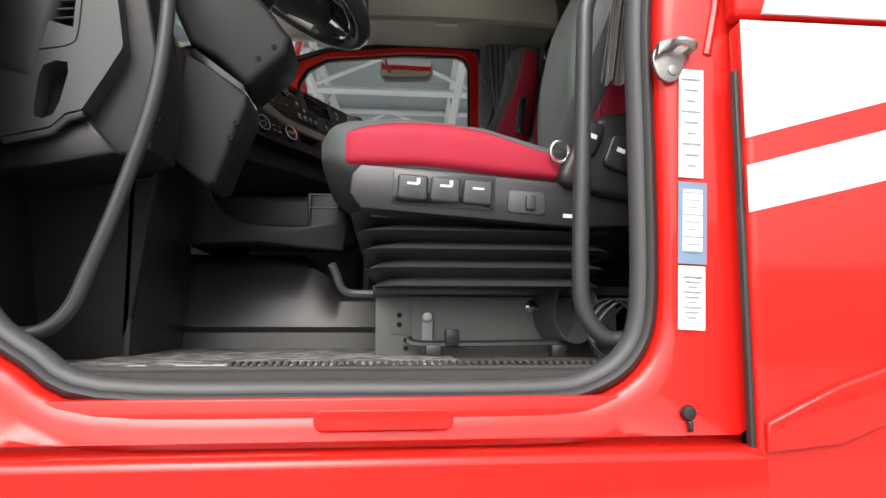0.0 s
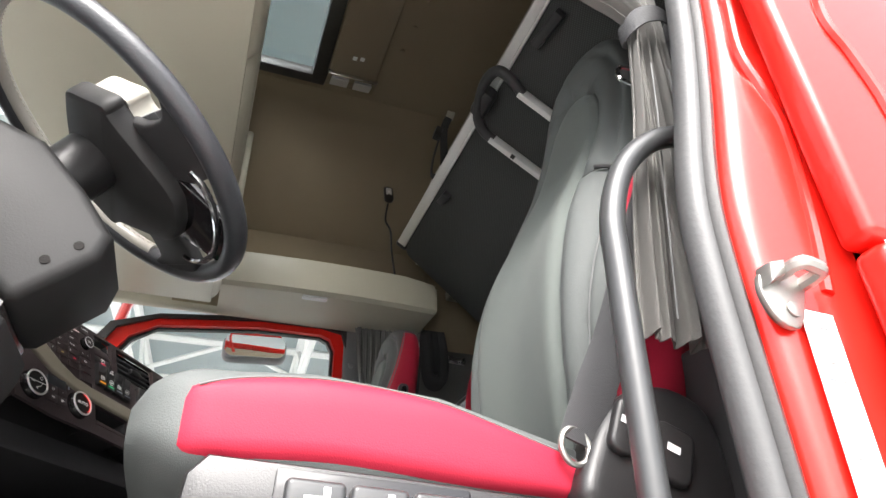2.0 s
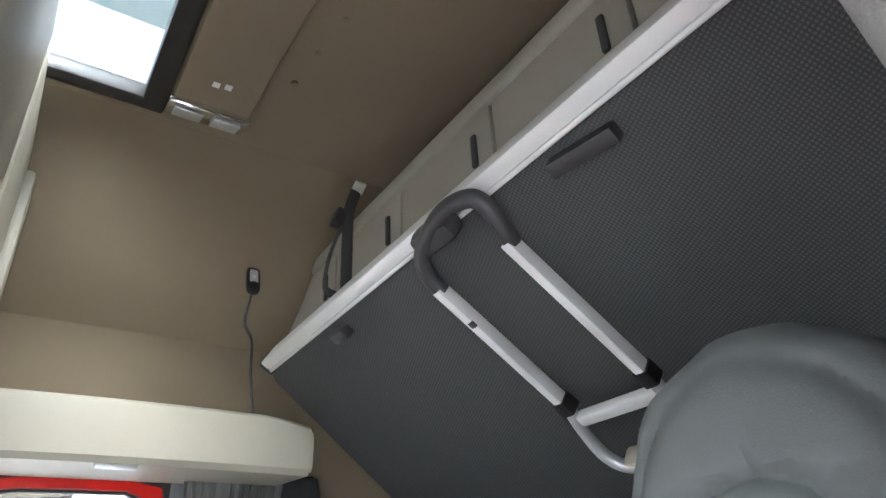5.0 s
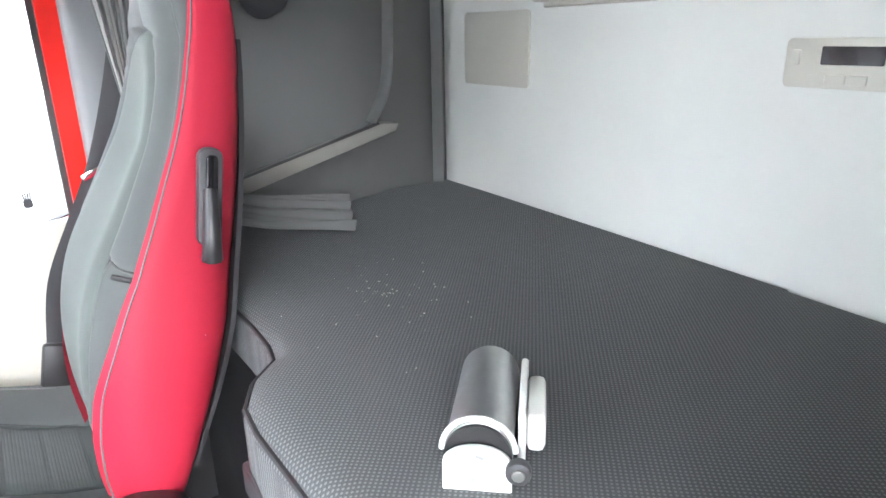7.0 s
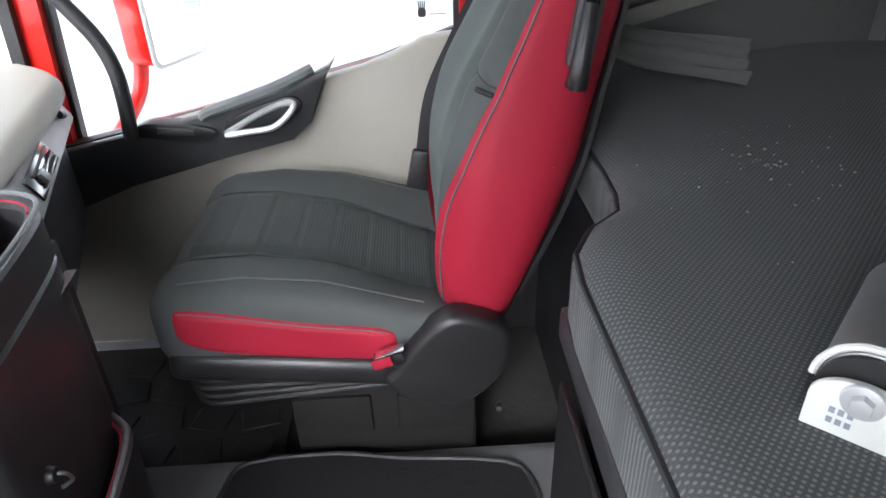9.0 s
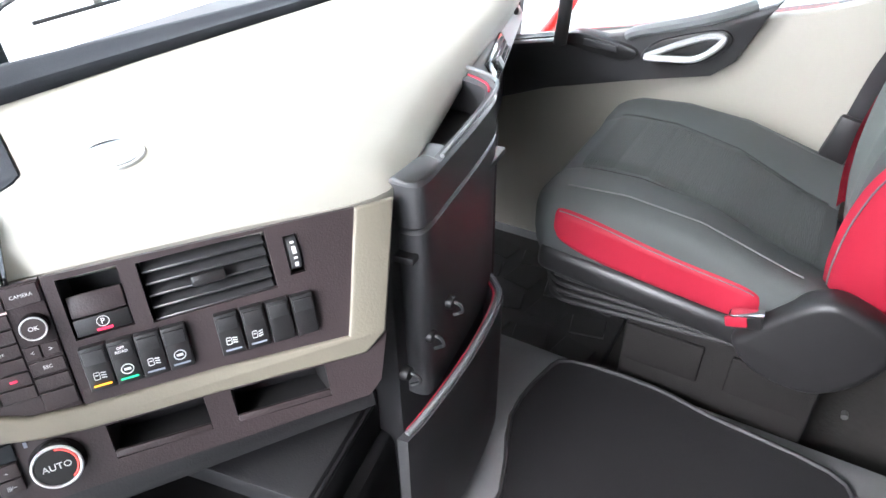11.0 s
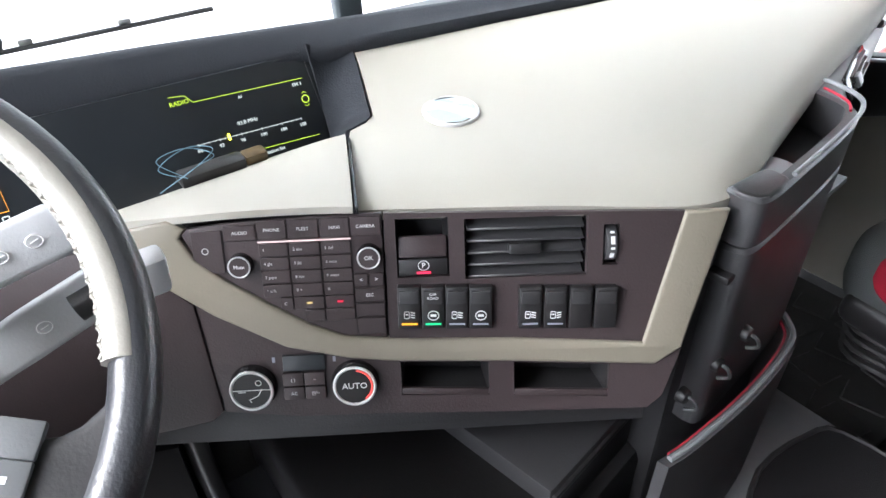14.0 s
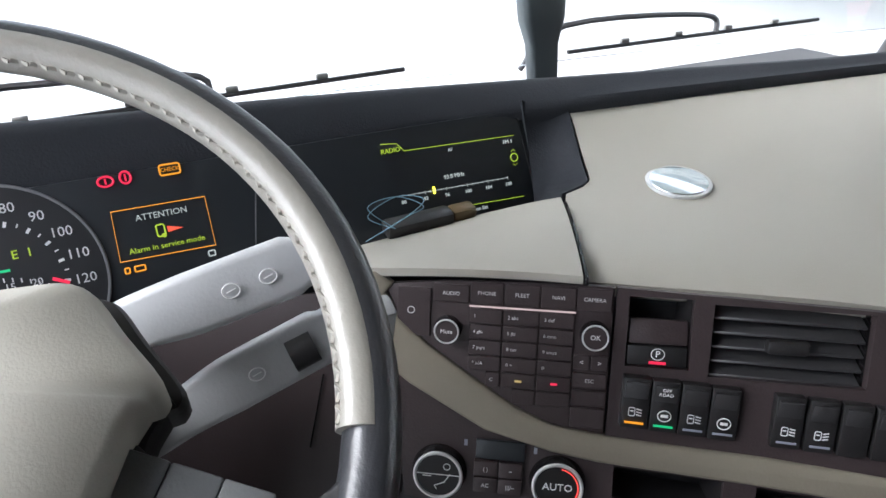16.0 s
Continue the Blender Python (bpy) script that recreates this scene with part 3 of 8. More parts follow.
def window_ring(grow):
    """The passenger window's outline in the side plane."""
    g = grow
    h = g * 0.6
    return [(-0.78 - g, 0.60), (-0.74 - g, 1.30 + h), (-0.70 - g, 1.37 + h), (-0.60, 1.43 + h), (-0.2, 1.475 + h), (0.07, 1.478 + h), (0.115 + g, 1.46 + h), (0.137 + g, 1.41), (0.138 + g, 0.84), (-0.05, 0.78), (-0.4, 0.695)]


def ring_wall(bm, inner, outer, y0, y1):
    add_loft(bm, [[Vector((x, y0, z)) for x, z in inner], [Vector((x, y1, z)) for x, z in inner], [Vector((x, y1, z)) for x, z in outer], [Vector((x, y0, z)) for x, z in outer]], closed=True)


bm = fresh()
ring_wall(bm, window_ring(0.0), window_ring(0.05), 2.262, 2.215)
part("window_frame", bm, RED_PAINT, door, "red painted window frame")
bm = fresh()
ring_wall(bm, window_ring(-0.012), window_ring(0.008), 2.268, 2.240)
part("seal", bm, RUBBER, door, "black window seal")
bm = fresh()
ring_wall(bm, window_ring(0.048), window_ring(0.075), 2.24, 2.195)
part("outer_seal", bm, RUBBER, door, "dark door seal")
bm = fresh()
add_prism(bm, window_ring(0.0), 0.004, axes((0, 2.255, 0), (1, 0, 0), (0, 0, 1), (0, -1, 0)))
pane = part("pane", bm, GLASS, door)
pane.visible_shadow = False

# side wall moulding, map pocket and corner rib
bm = fresh()
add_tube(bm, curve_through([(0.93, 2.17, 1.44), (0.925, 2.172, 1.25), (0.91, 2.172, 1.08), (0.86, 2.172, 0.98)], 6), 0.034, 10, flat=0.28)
tagged(part("wall_moulding", bm, WALL_SHADED), "rounded moulding of the light grey side wall", "moulding", kind="structure")
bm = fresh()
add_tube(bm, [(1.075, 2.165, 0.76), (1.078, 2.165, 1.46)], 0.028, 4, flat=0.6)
tagged(part("corner_rib", bm, WALL_SHADED), "light grey rib in the corner of the sleeping area", "moulding", kind="structure")
pocket = thing("map_pocket", (0.7, 2.15, 0.86), "light grey sloping ledge pocket on the side wall", "pocket")
bm = fresh()
add_prism(bm, [(0.36, 0.81), (0.92, 0.955), (0.93, 0.975), (0.88, 0.98), (0.36, 0.85)], 0.045, SIDE @ Matrix.Translation((0, 0, -0.01)), 0.006)
part("ledge", bm, STOW_BEIGE, pocket)
bm = fresh()
add_prism(bm, [(0.40, 0.845), (0.88, 0.969), (0.87, 0.981), (0.40, 0.86)], 0.02, SIDE @ Matrix.Translation((0, 0, 0.012)), 0.003)
part("slot", bm, DARK_GREY, pocket)

# rear wall fittings
plate = thing("cover_plate", REAR @ Vector((rear_at(1.885), 1.07, 0)), "square cream cover plate on the rear wall", "cover plate")
bm = fresh()
add_prism(bm, rounded(0.275, 0.178, 0.012, cx=rear_at(1.93), cy=1.163), 0.006, REAR, 0.002)
part("plate", bm, PALE_PLASTIC, plate)
remote_panel = thing("bunk_climate_control", REAR @ Vector((rear_at(1.07), 1.11, 0)), "cream bunk control panel with a dark display", "control panel")
bm = fresh()
add_prism(bm, rounded(0.196, 0.072, 0.008, cx=rear_at(1.062), cy=1.150), 0.008, REAR, 0.002)
part("housing", bm, PALE_PLASTIC, remote_panel)
bm = fresh()
add_prism(bm, rounded(0.088, 0.026, 0.002, cx=rear_at(1.060), cy=1.161), 0.0095, REAR)
part("display", bm, GLOSS_BLACK, remote_panel, "dark display window")
for du in (-0.075, 0.06, 0.078):
    bm = fresh()
    add_prism(bm, rounded(0.014, 0.022, 0.002, cx=rear_at(1.068) - du, cy=1.158), 0.0095, REAR, 0.001)
    part("button", bm, PALE_PLASTIC, remote_panel)
for du in (-0.04, -0.01, 0.02):
    bm = fresh()
    add_prism(bm, rounded(0.026, 0.014, 0.002, cx=rear_at(1.068) - du, cy=1.127), 0.0095, REAR, 0.001)
    part("button", bm, PALE_PLASTIC, remote_panel)
rail = thing("hinge_rail", REAR @ Vector((1.4, 1.25, 0)), "cream bunk hinge rail along the rear wall", "rail")
bm = fresh()
add_prism(bm, [(rear_at(0.1), 1.252), (rear_at(1.72), 1.252), (rear_at(1.72), 1.284), (rear_at(0.1), 1.284)], 0.03, REAR, 0.008)
part("bar", bm, PALE_PLASTIC, rail)
bm = fresh()
add_prism(bm, rounded(0.10, 0.075, 0.01, cx=rear_at(1.68), cy=1.30), 0.06, REAR, 0.01)
part("bracket", bm, PALE_PLASTIC, rail)
for yy in (0.9, 1.15, 1.4):
    bm = fresh()
    add_cyl(bm, REAR @ Matrix.Translation((rear_at(yy), 1.262, 0.03)), 0.010, 0.010, 0.004, 12)
    part("screw", bm, DARK_GREY, rail)

# ---- tunnel and floor coverings ----
bm = fresh()
prof = [(0.56, 0.03), (0.60, 0.07), (0.64, 0.135), (0.70, 0.16), (1.07, 0.165), (1.60, 0.16), (1.645, 0.14), (1.672, 0.07), (1.68, 0.03)]
hump = [(0.575, 0.03), (0.585, 0.085), (0.605, 0.098), (0.625, 0.16), (0.68, 0.245), (0.76, 0.285), (0.9, 0.30)]
add_loft(bm, [[Vector((x, y, z)) for y, z in prof] for x in (-1.2, -0.6, 0.2, 0.28)])
tagged(part("tunnel", bm, FLOOR_VINYL), "dark grey vinyl covered engine tunnel", "tunnel cover", kind="structure")
bm = fresh()
rings = []
for x, cap in ((-1.2, 0.31), (-0.9, 0.31), (-0.60, 0.31), (-0.55, 0.30), (-0.52, 0.285), (-0.49, 0.260), (-0.46, 0.230), (-0.43, 0.200), (-0.41, 0.183), (-0.39, 0.175), (-0.35, 0.172), (-0.15, 0.172)):
    rings.append([Vector((x, y, min(z, cap - 0.02 * max(0.0, 0.68 - y)))) for y, z in hump] + [Vector((x, 0.9, 0.03))])
add_loft(bm, rings)
tagged(part("tunnel_hump", bm, TUNNEL), "rounded black vinyl hump beside the driver footwell", "tunnel cover", kind="structure")
mat_thing = thing("tunnel_mat", (-0.1, 1.4, 0.165), "black carpet mat with a bound edge on the tunnel", "floor mat")
mat_outline = smooth_poly([(-0.26, 0.95), (-0.315, 1.26), (-0.372, 1.42), (-0.362, 1.555), (-0.325, 1.615), (-0.16, 1.625), (-0.04, 1.605), (0.165, 1.58), (0.210, 1.52), (0.213, 1.40), (0.21, 0.95)], 3)
bm = fresh()
add_prism(bm, mat_outline, 0.008, Matrix.Translation((0, 0, 0.160)))
part("carpet", bm, CARPET, mat_thing)
bm = fresh()
add_tube(bm, [(x, y, 0.168) for x, y in mat_outline], 0.005, 6, True)
part("edge_binding", bm, SOFT_BLACK, mat_thing)
bm = fresh()
add_prism(bm, [(-0.95, 1.685), (-0.95, 2.13), (-0.29, 2.13), (-0.29, 1.685)], 0.03, Matrix.Translation((0, 0, 0.04)), 0.008)
foot = part("foot_mat", bm, RUBBER)
tagged(foot, "black ribbed rubber mat in the passenger footwell", "floor mat")
for i in range(4):
    for j in range(4):
        bm = fresh()
        add_box(bm, (-0.36 - 0.11 * i, 1.74 + 0.10 * j, 0.072), (0.085, 0.07, 0.006), (0, 0, 12 if (i + j) % 2 else -12), bev=0.003, seg=1)
        part("tread_block", bm, RUBBER, foot)

# ---- lower bunk ----
bunk = thing("lower_bunk", (0.6, 1.07, 0.04), "lower bunk with a dotted charcoal mattress on a black box", "bunk bed")
MX = [(0.185, 0.05), (0.193, 0.8), (0.196, 1.30), (0.203, 1.365), (0.232, 1.42), (0.283, 1.468), (0.295, 1.52), (0.300, 1.60), (0.305, 2.165), (1.110, 2.17), (0.955, 0.05)]


def slab_rings(outline, levels):
    """Rings of an outline drawn in towards its centre at each level."""
    cx, cy = 0.65, 1.1
    rings = []
    for inset, z in levels:
        ring = []
        for x, y in outline:
            d = Vector((x - cx, y - cy))
            wall_side = 0.12 if x > 0.9 else 1.0
            ring.append(Vector((x - math.copysign(min(inset * wall_side, abs(d.x)), d.x), y - math.copysign(min(inset * (0.2 if y > 2.1 else 1.0), abs(d.y)), d.y), z + (0.014 if x > 0.9 and z > 0.7 else 0.0))))
        rings.append(ring)
    return rings


bm = fresh()
fine_outline = []
for a, b in zip(MX, MX[1:] + MX[:1]):
    n = max(1, int(math.dist(a, b) / 0.05))
    fine_outline += [(a[0] + (b[0] - a[0]) * i / n, a[1] + (b[1] - a[1]) * i / n) for i in range(n)]
add_loft(bm, slab_rings(fine_outline, [(0.01, 0.64), (0.0, 0.66), (0.0, 0.735), (0.008, 0.757), (0.022, 0.77), (0.045, 0.777), (0.12, 0.779), (0.20, 0.779)]))
part("mattress", bm, MATTRESS, bunk)
bm = fresh()
add_tube(bm, [v for v in slab_rings(fine_outline, [(0.003, 0.748)])[0]], 0.004, 6, True)
part("piping", bm, SOFT_BLACK, bunk)
bm = fresh()
add_box(bm, (0.63, 0.72, 0.335), (0.83, 1.36, 0.58), (0, 0, -1.5), bev=0.015)
part("box", bm, SOFT_BLACK, bunk)
bm = fresh()
add_box(bm, (0.715, 1.78, 0.335), (0.78, 0.74, 0.58), bev=0.015)
part("box_end", bm, SOFT_BLACK, bunk)
bm = fresh()
add_box(bm, (0.198, 0.72, 0.625), (0.022, 1.36, 0.05), (0, 0, -1.2), bev=0.006)
part("edge_rail", bm, DARK_GREY, bunk, "dark grey edge rail")
bm = fresh()
add_box(bm, (0.192, 0.72, 0.40), (0.012, 1.30, 0.30), (0, 0, -1.2), bev=0.006)
part("front_flap", bm, BLACK, bunk)

# ---- upper bunk, folded half up ----
upper = thing("upper_bunk", (0.66, 1.0, 1.33), "upper bunk folded up with a ribbed charcoal underside", "bunk bed")
slope = Vector((0.67, 0, -0.44)).normalized()
face_n = Vector((slope.z, 0, -slope.x))
UNDER = axes((0.335, 0, 1.765), slope, (0, 1, 0), -face_n if face_n.z > 0 else face_n)
if (UNDER.to_3x3() @ Vector((0, 0, 1))).z > 0:
    UNDER = UNDER @ Matrix.Diagonal((1, 1, -1, 1))
bm = fresh()
add_prism(bm, [(0.0, 0.10), (0.0, 1.82), (0.035, 1.865), (0.66, 1.985), (0.74, 1.965), (0.79, 1.91), (0.82, 1.80), (0.82, 0.10)], -0.07, UNDER, 0.008)
part("base_board", bm, BUNK_CLOTH, upper)
bm = fresh()
add_box(bm, (-0.018, 0.96, -0.03), (0.032, 1.72, 0.075), bev=0.006, m=UNDER)
part("front_rail", bm, ALU, upper, "white aluminium front rail")
bm = fresh()
add_box(bm, (0.002, 0.96, 0.006), (0.010, 1.70, 0.012), bev=0.003, m=UNDER)
part("rail_lip", bm, ALU, upper)
bm = fresh()
add_box(bm, (-0.01, 1.825, -0.03), (0.055, 0.03, 0.08), bev=0.01, m=UNDER)
part("end_cap", bm, BLACK, upper)
for yy, w in ((0.555, 0.13), (1.395, 0.06)):
    bm = fresh()
    add_box(bm, (0.042, yy, 0.016), (0.030, w, 0.030), (0, 0, 6), bev=0.005, m=UNDER)
    part("catch", bm, DARK_GREY, upper, "dark grey catch")
bm = fresh()
add_box(bm, (0.40, 1.0, -0.12), (0.76, 1.60, 0.09), bev=0.03, m=UNDER)
part("mattress", bm, MATTRESS, upper)

ladder = thing("bunk_ladder", UNDER @ Vector((0.6, 0.84, 0.05)), "silver folding ladder clipped under the upper bunk", "ladder")
for yy in (0.966, 0.752):
    bm = fresh()
    add_prism(bm, rounded(0.032, 0.022, 0.005, 2), 0.34, UNDER @ Matrix.Translation((0.075, yy, 0.062)) @ pose(0, 0, 0, 0, 90, 0))
    part("side_rail", bm, ALU, ladder, "aluminium side rail")
    bm = fresh()
    add_prism(bm, rounded(0.038, 0.032, 0.006, 2), 0.035, UNDER @ Matrix.Translation((0.41, yy, 0.062)) @ pose(0, 0, 0, 0, 90, 0))
    part("joint", bm, BLACK, ladder, "black joint sleeve")
bm = fresh()
add_tube(bm, [UNDER @ Vector(q) for q in curve_through([(0.43, 0.968, 0.060), (0.50, 0.985, 0.066), (0.570, 0.985, 0.076), (0.608, 0.950, 0.082), (0.616, 0.860, 0.082), (0.590, 0.790, 0.080), (0.53, 0.762, 0.070), (0.43, 0.754, 0.060)], 6)], 0.0135, 10)
part("foot_loop", bm, SILVER, ladder, "silver foot loop")
bm = fresh()
add_box(bm, (0.472, 0.866, 0.064), (0.028, 0.20, 0.026), bev=0.006, m=UNDER)
part("rung", bm, ALU, ladder)
bm = fresh()
add_tube(bm, [UNDER @ Vector(q) for q in curve_through([(0.085, 0.967, 0.060), (0.045, 0.962, 0.061), (0.010, 0.938, 0.060), (-0.012, 0.897, 0.057), (-0.030, 0.832, 0.054), (-0.030, 0.775, 0.055), (-0.012, 0.737, 0.058), (0.03, 0.733, 0.061), (0.085, 0.750, 0.060)], 6)], 0.017, 10)
part("hook_bracket", bm, DARK_GREY, ladder, "grey plastic hook bracket")
bm = fresh()
add_box(bm, (-0.008, 0.882, 0.040), (0.055, 0.11, 0.055), bev=0.018, m=UNDER)
part("hook_block", bm, DARK_GREY, ladder)
bm = fresh()
add_box(bm, (0.17, 0.962, 0.076), (0.016, 0.016, 0.006), bev=0.003, m=UNDER)
part("lock_button", bm, BLACK, ladder)
clip = thing("ladder_clip", UNDER @ Vector((0.58, 0.84, 0.0)), "cream plastic ladder clip on the bunk board", "clip")
bm = fresh()
add_box(bm, (0.610, 0.892, 0.066), (0.030, 0.135, 0.05), (0, 0, 3), bev=0.008, m=UNDER)
part("jaw", bm, CREAM, clip)
bm = fresh()
add_box(bm, (0.700, 0.875, 0.012), (0.115, 0.115, 0.024), bev=0.006, m=UNDER)
part("base", bm, CREAM, clip)

# bunk strap with clamp, from the ceiling
strap = thing("bunk_strap", (0.36, 1.38, 1.83), "black webbing retaining strap with a plastic clamp", "strap")
bm = fresh()
add_tube(bm, curve_through([(0.40, 1.41, 2.17), (0.37, 1.39, 2.08), (0.36, 1.375, 1.95), (0.355, 1.365, 1.80)], 5), 0.016, 8, flat=0.2, up=(0, 1, 0))
part("webbing", bm, WEBBING, strap)
bm = fresh()
add_box(bm, (0.345, 1.40, 2.06), (0.03, 0.04, 0.05), (0, 15, 0), bev=0.006)
part("buckle", bm, BLACK, strap)
bm = fresh()
add_tube(bm, curve_through([(0.35, 1.40, 2.03), (0.335, 1.43, 1.95), (0.33, 1.44, 1.87), (0.345, 1.40, 1.83)], 5), 0.012, 8, flat=0.25)
part("loose_end", bm, WEBBING, strap)
bm = fresh()
add_box(bm, (0.405, 1.405, 2.180), (0.035, 0.04, 0.010), (-30, 0, 0), bev=0.004)
part("anchor_plate", bm, BEIGE_PLASTIC, strap)

# wired remote hanging on the side wall
remote = thing("wired_remote", (0.275, 1.875, 2.05), "small black wired remote hanging on a cable", "remote control")
RM = axes((0.27, 1.868, 2.055), (1, 0, 0), (0, 0.25, 0.97), (0, -0.97, 0.25))
bm = fresh()
add_prism(bm, smooth_poly([(-0.018, -0.045), (0.018, -0.045), (0.021, 0.02), (0.016, 0.045), (-0.016, 0.045), (-0.021, 0.02)]), 0.016, RM, 0.004)
part("body", bm, BLACK, remote)
bm = fresh()
add_prism(bm, rounded(0.026, 0.05, 0.006, cy=0.012), 0.018, RM, 0.001)
part("face", bm, SILVER, remote, "silver face plate")
bm = fresh()
add_cyl(bm, RM @ Matrix.Translation((0, 0.008, 0.018)), 0.006, 0.006, 0.002, 12)
part("button", bm, INK, remote)
bm = fresh()
add_box(bm, (0, -0.014, 0.0185), (0.016, 0.006, 0.002), m=RM)
part("button", bm, BLACK, remote)
bm = fresh()
add_tube(bm, curve_through([(0.27, 1.866, 2.01), (0.262, 1.872, 1.92), (0.285, 1.865, 1.86), (0.295, 1.875, 1.76), (0.32, 1.90, 1.65)], 6), 0.0045, 6)
part("cable", bm, BLACK, remote)

# ---- seats ----
def cushion_top(x):
    """Height of the cushion's side line, front to rear."""
    k = [(-0.44, 0.525), (-0.43, 0.552), (-0.415, 0.568), (-0.38, 0.582), (-0.27, 0.592), (-0.14, 0.578), (0.0, 0.53), (0.08, 0.505)]
    for (a, p), (b, q) in zip(k, k[1:]):
        if x <= b:
            return p + (q - p) * (x - a) / (b - a)
    return k[-1][1]


BACK = [(0.465, 0.045, 0.185, 0.235), (0.55, 0.026, 0.215, 0.262), (0.65, 0.018, 0.256, 0.268), (0.75, 0.026, 0.290, 0.264), (0.85, 0.056, 0.312, 0.248), (0.95, 0.112, 0.334, 0.232), (1.05, 0.168, 0.352, 0.214), (1.12, 0.199, 0.362, 0.200), (1.19, 0.222, 0.370, 0.185), (1.25, 0.236, 0.372, 0.168), (1.30, 0.254, 0.364, 0.138), (1.335, 0.285, 0.348, 0.06)]
FLANK = [(0.47, 0.10), (0.53, 0.11), (0.62, 0.13), (0.69, 0.16), (0.77, 0.23), (0.865, 0.30), (1.0, 0.30), (1.18, 0.33), (1.32, 0.42)]
CENTRE = [(0.46, 0.50), (0.60, 0.58), (0.82, 0.66), (0.95, 0.66), (1.05, 0.62), (1.14, 0.56), (1.18, 0.47), (1.205, 0.32), (1.22, 0.0), (1.34, -0.4)]
OUTER = [(0.46, 0.76), (0.55, 0.78), (0.69, 0.83), (0.83, 0.92), (0.872, 0.955), (0.90, 0.945), (1.02, 0.90), (1.20, 0.88), (1.25, 0.80), (1.285, 0.62), (1.305, 0.35), (1.315, 0.0), (1.34, -0.5)]


def along(line, z):
    """Linear blend of a line of pairs."""
    for (a, p), (b, q) in zip(line, line[1:]):
        if z <= b:
            return p + (q - p) * (z - a) / (b - a)
    return line[-1][1]


def back_at(z):
    """Front, rear and half width of the backrest at a height, eased between the stations."""
    z = min(max(z, BACK[0][0]), BACK[-1][0])
    n = len(BACK) - 1
    i = next(k for k in range(n) if z <= BACK[k + 1][0])
    a, b, c, d = (BACK[min(max(i + k, 0), n)] for k in (-1, 0, 1, 2))
    t = (z - b[0]) / (c[0] - b[0])
    out = []
    for k in (1, 2, 3):
        m0 = (c[k] - a[k]) / max(c[0] - a[0], 1e-6) * (c[0] - b[0])
        m1 = (d[k] - b[k]) / max(d[0] - b[0], 1e-6) * (c[0] - b[0])
        out.append((2 * t ** 3 - 3 * t ** 2 + 1) * b[k] + (t ** 3 - 2 * t ** 2 + t) * m0 + (3 * t ** 2 - 2 * t ** 3) * c[k] + (t ** 3 - t ** 2) * m1)
    return tuple(out)


def back_front(y, z, seam=0.872):
    """The backrest's front surface: bolsters stand forward of the middle."""
    f, r, w = back_at(z)
    q = min(1.0, abs(y) / w)
    mid, half = (f + r) / 2, (r - f) / 2
    hollow = 0.05 * (1 - q ** 2) ** 2 * min(1, (1.30 - z) / 0.25)
    # sewn grooves round the middle panel, along the bolsters and across below the shoulder panels
    c, o = along(CENTRE, z), along(OUTER, z)
    steep = [(along(line, z + 0.004) - along(line, z - 0.004)) / 0.008 * w for line in (CENTRE, OUTER)]
    d = min(abs(q - c) * w / math.hypot(1, steep[0]), abs(q - o) * w / math.hypot(1, steep[1]))
    if c < q < o:
        d = min(d, abs(z - seam - 0.05 * (o - q)))
    sewn = 0.0075 * math.exp(-(d / 0.009) ** 2) + (0.006 * math.exp(-(d / 0.022) ** 2))
    return mid - half * (1 - q ** 2.5) ** (1 / 2.5) + hollow + sewn * min(1.0, (1 - q) * 12) * min(1.0, max(0.0, (1.325 - z) / 0.05))


def back_side(t, z):
    """A point on the backrest's flank: t runs from front to rear."""
    f, r, w = back_at(z)
    e = 2.5 if t < 0.5 else 3.2
    return f + (r - f) * t, w * (1 - abs(2 * t - 1) ** e) ** (1 / e)


def dish(x, y, w):
    """Depth of the cushion's middle below its side line, with a sewn groove along the bolsters."""
    half = insert_width(x)
    k = min(1.0, max(0.0, (w - 0.012 - abs(y)) / (w - 0.012 - half)))
    deep = 0.030 + 0.035 * min(1.0, max(0.0, (x + 0.35) / 0.35))
    return deep * (0.75 * k ** 1.3 + 0.25 * max(0.0, 1 - (y / w) ** 2)) + 0.006 * math.exp(-((abs(y) - half) / 0.009) ** 2)


def insert_width(x):
    """Half width of the cushion's cloth middle."""
    return 0.132 - 0.016 * min(1.0, max(0.0, (x + 0.38) / 0.40))


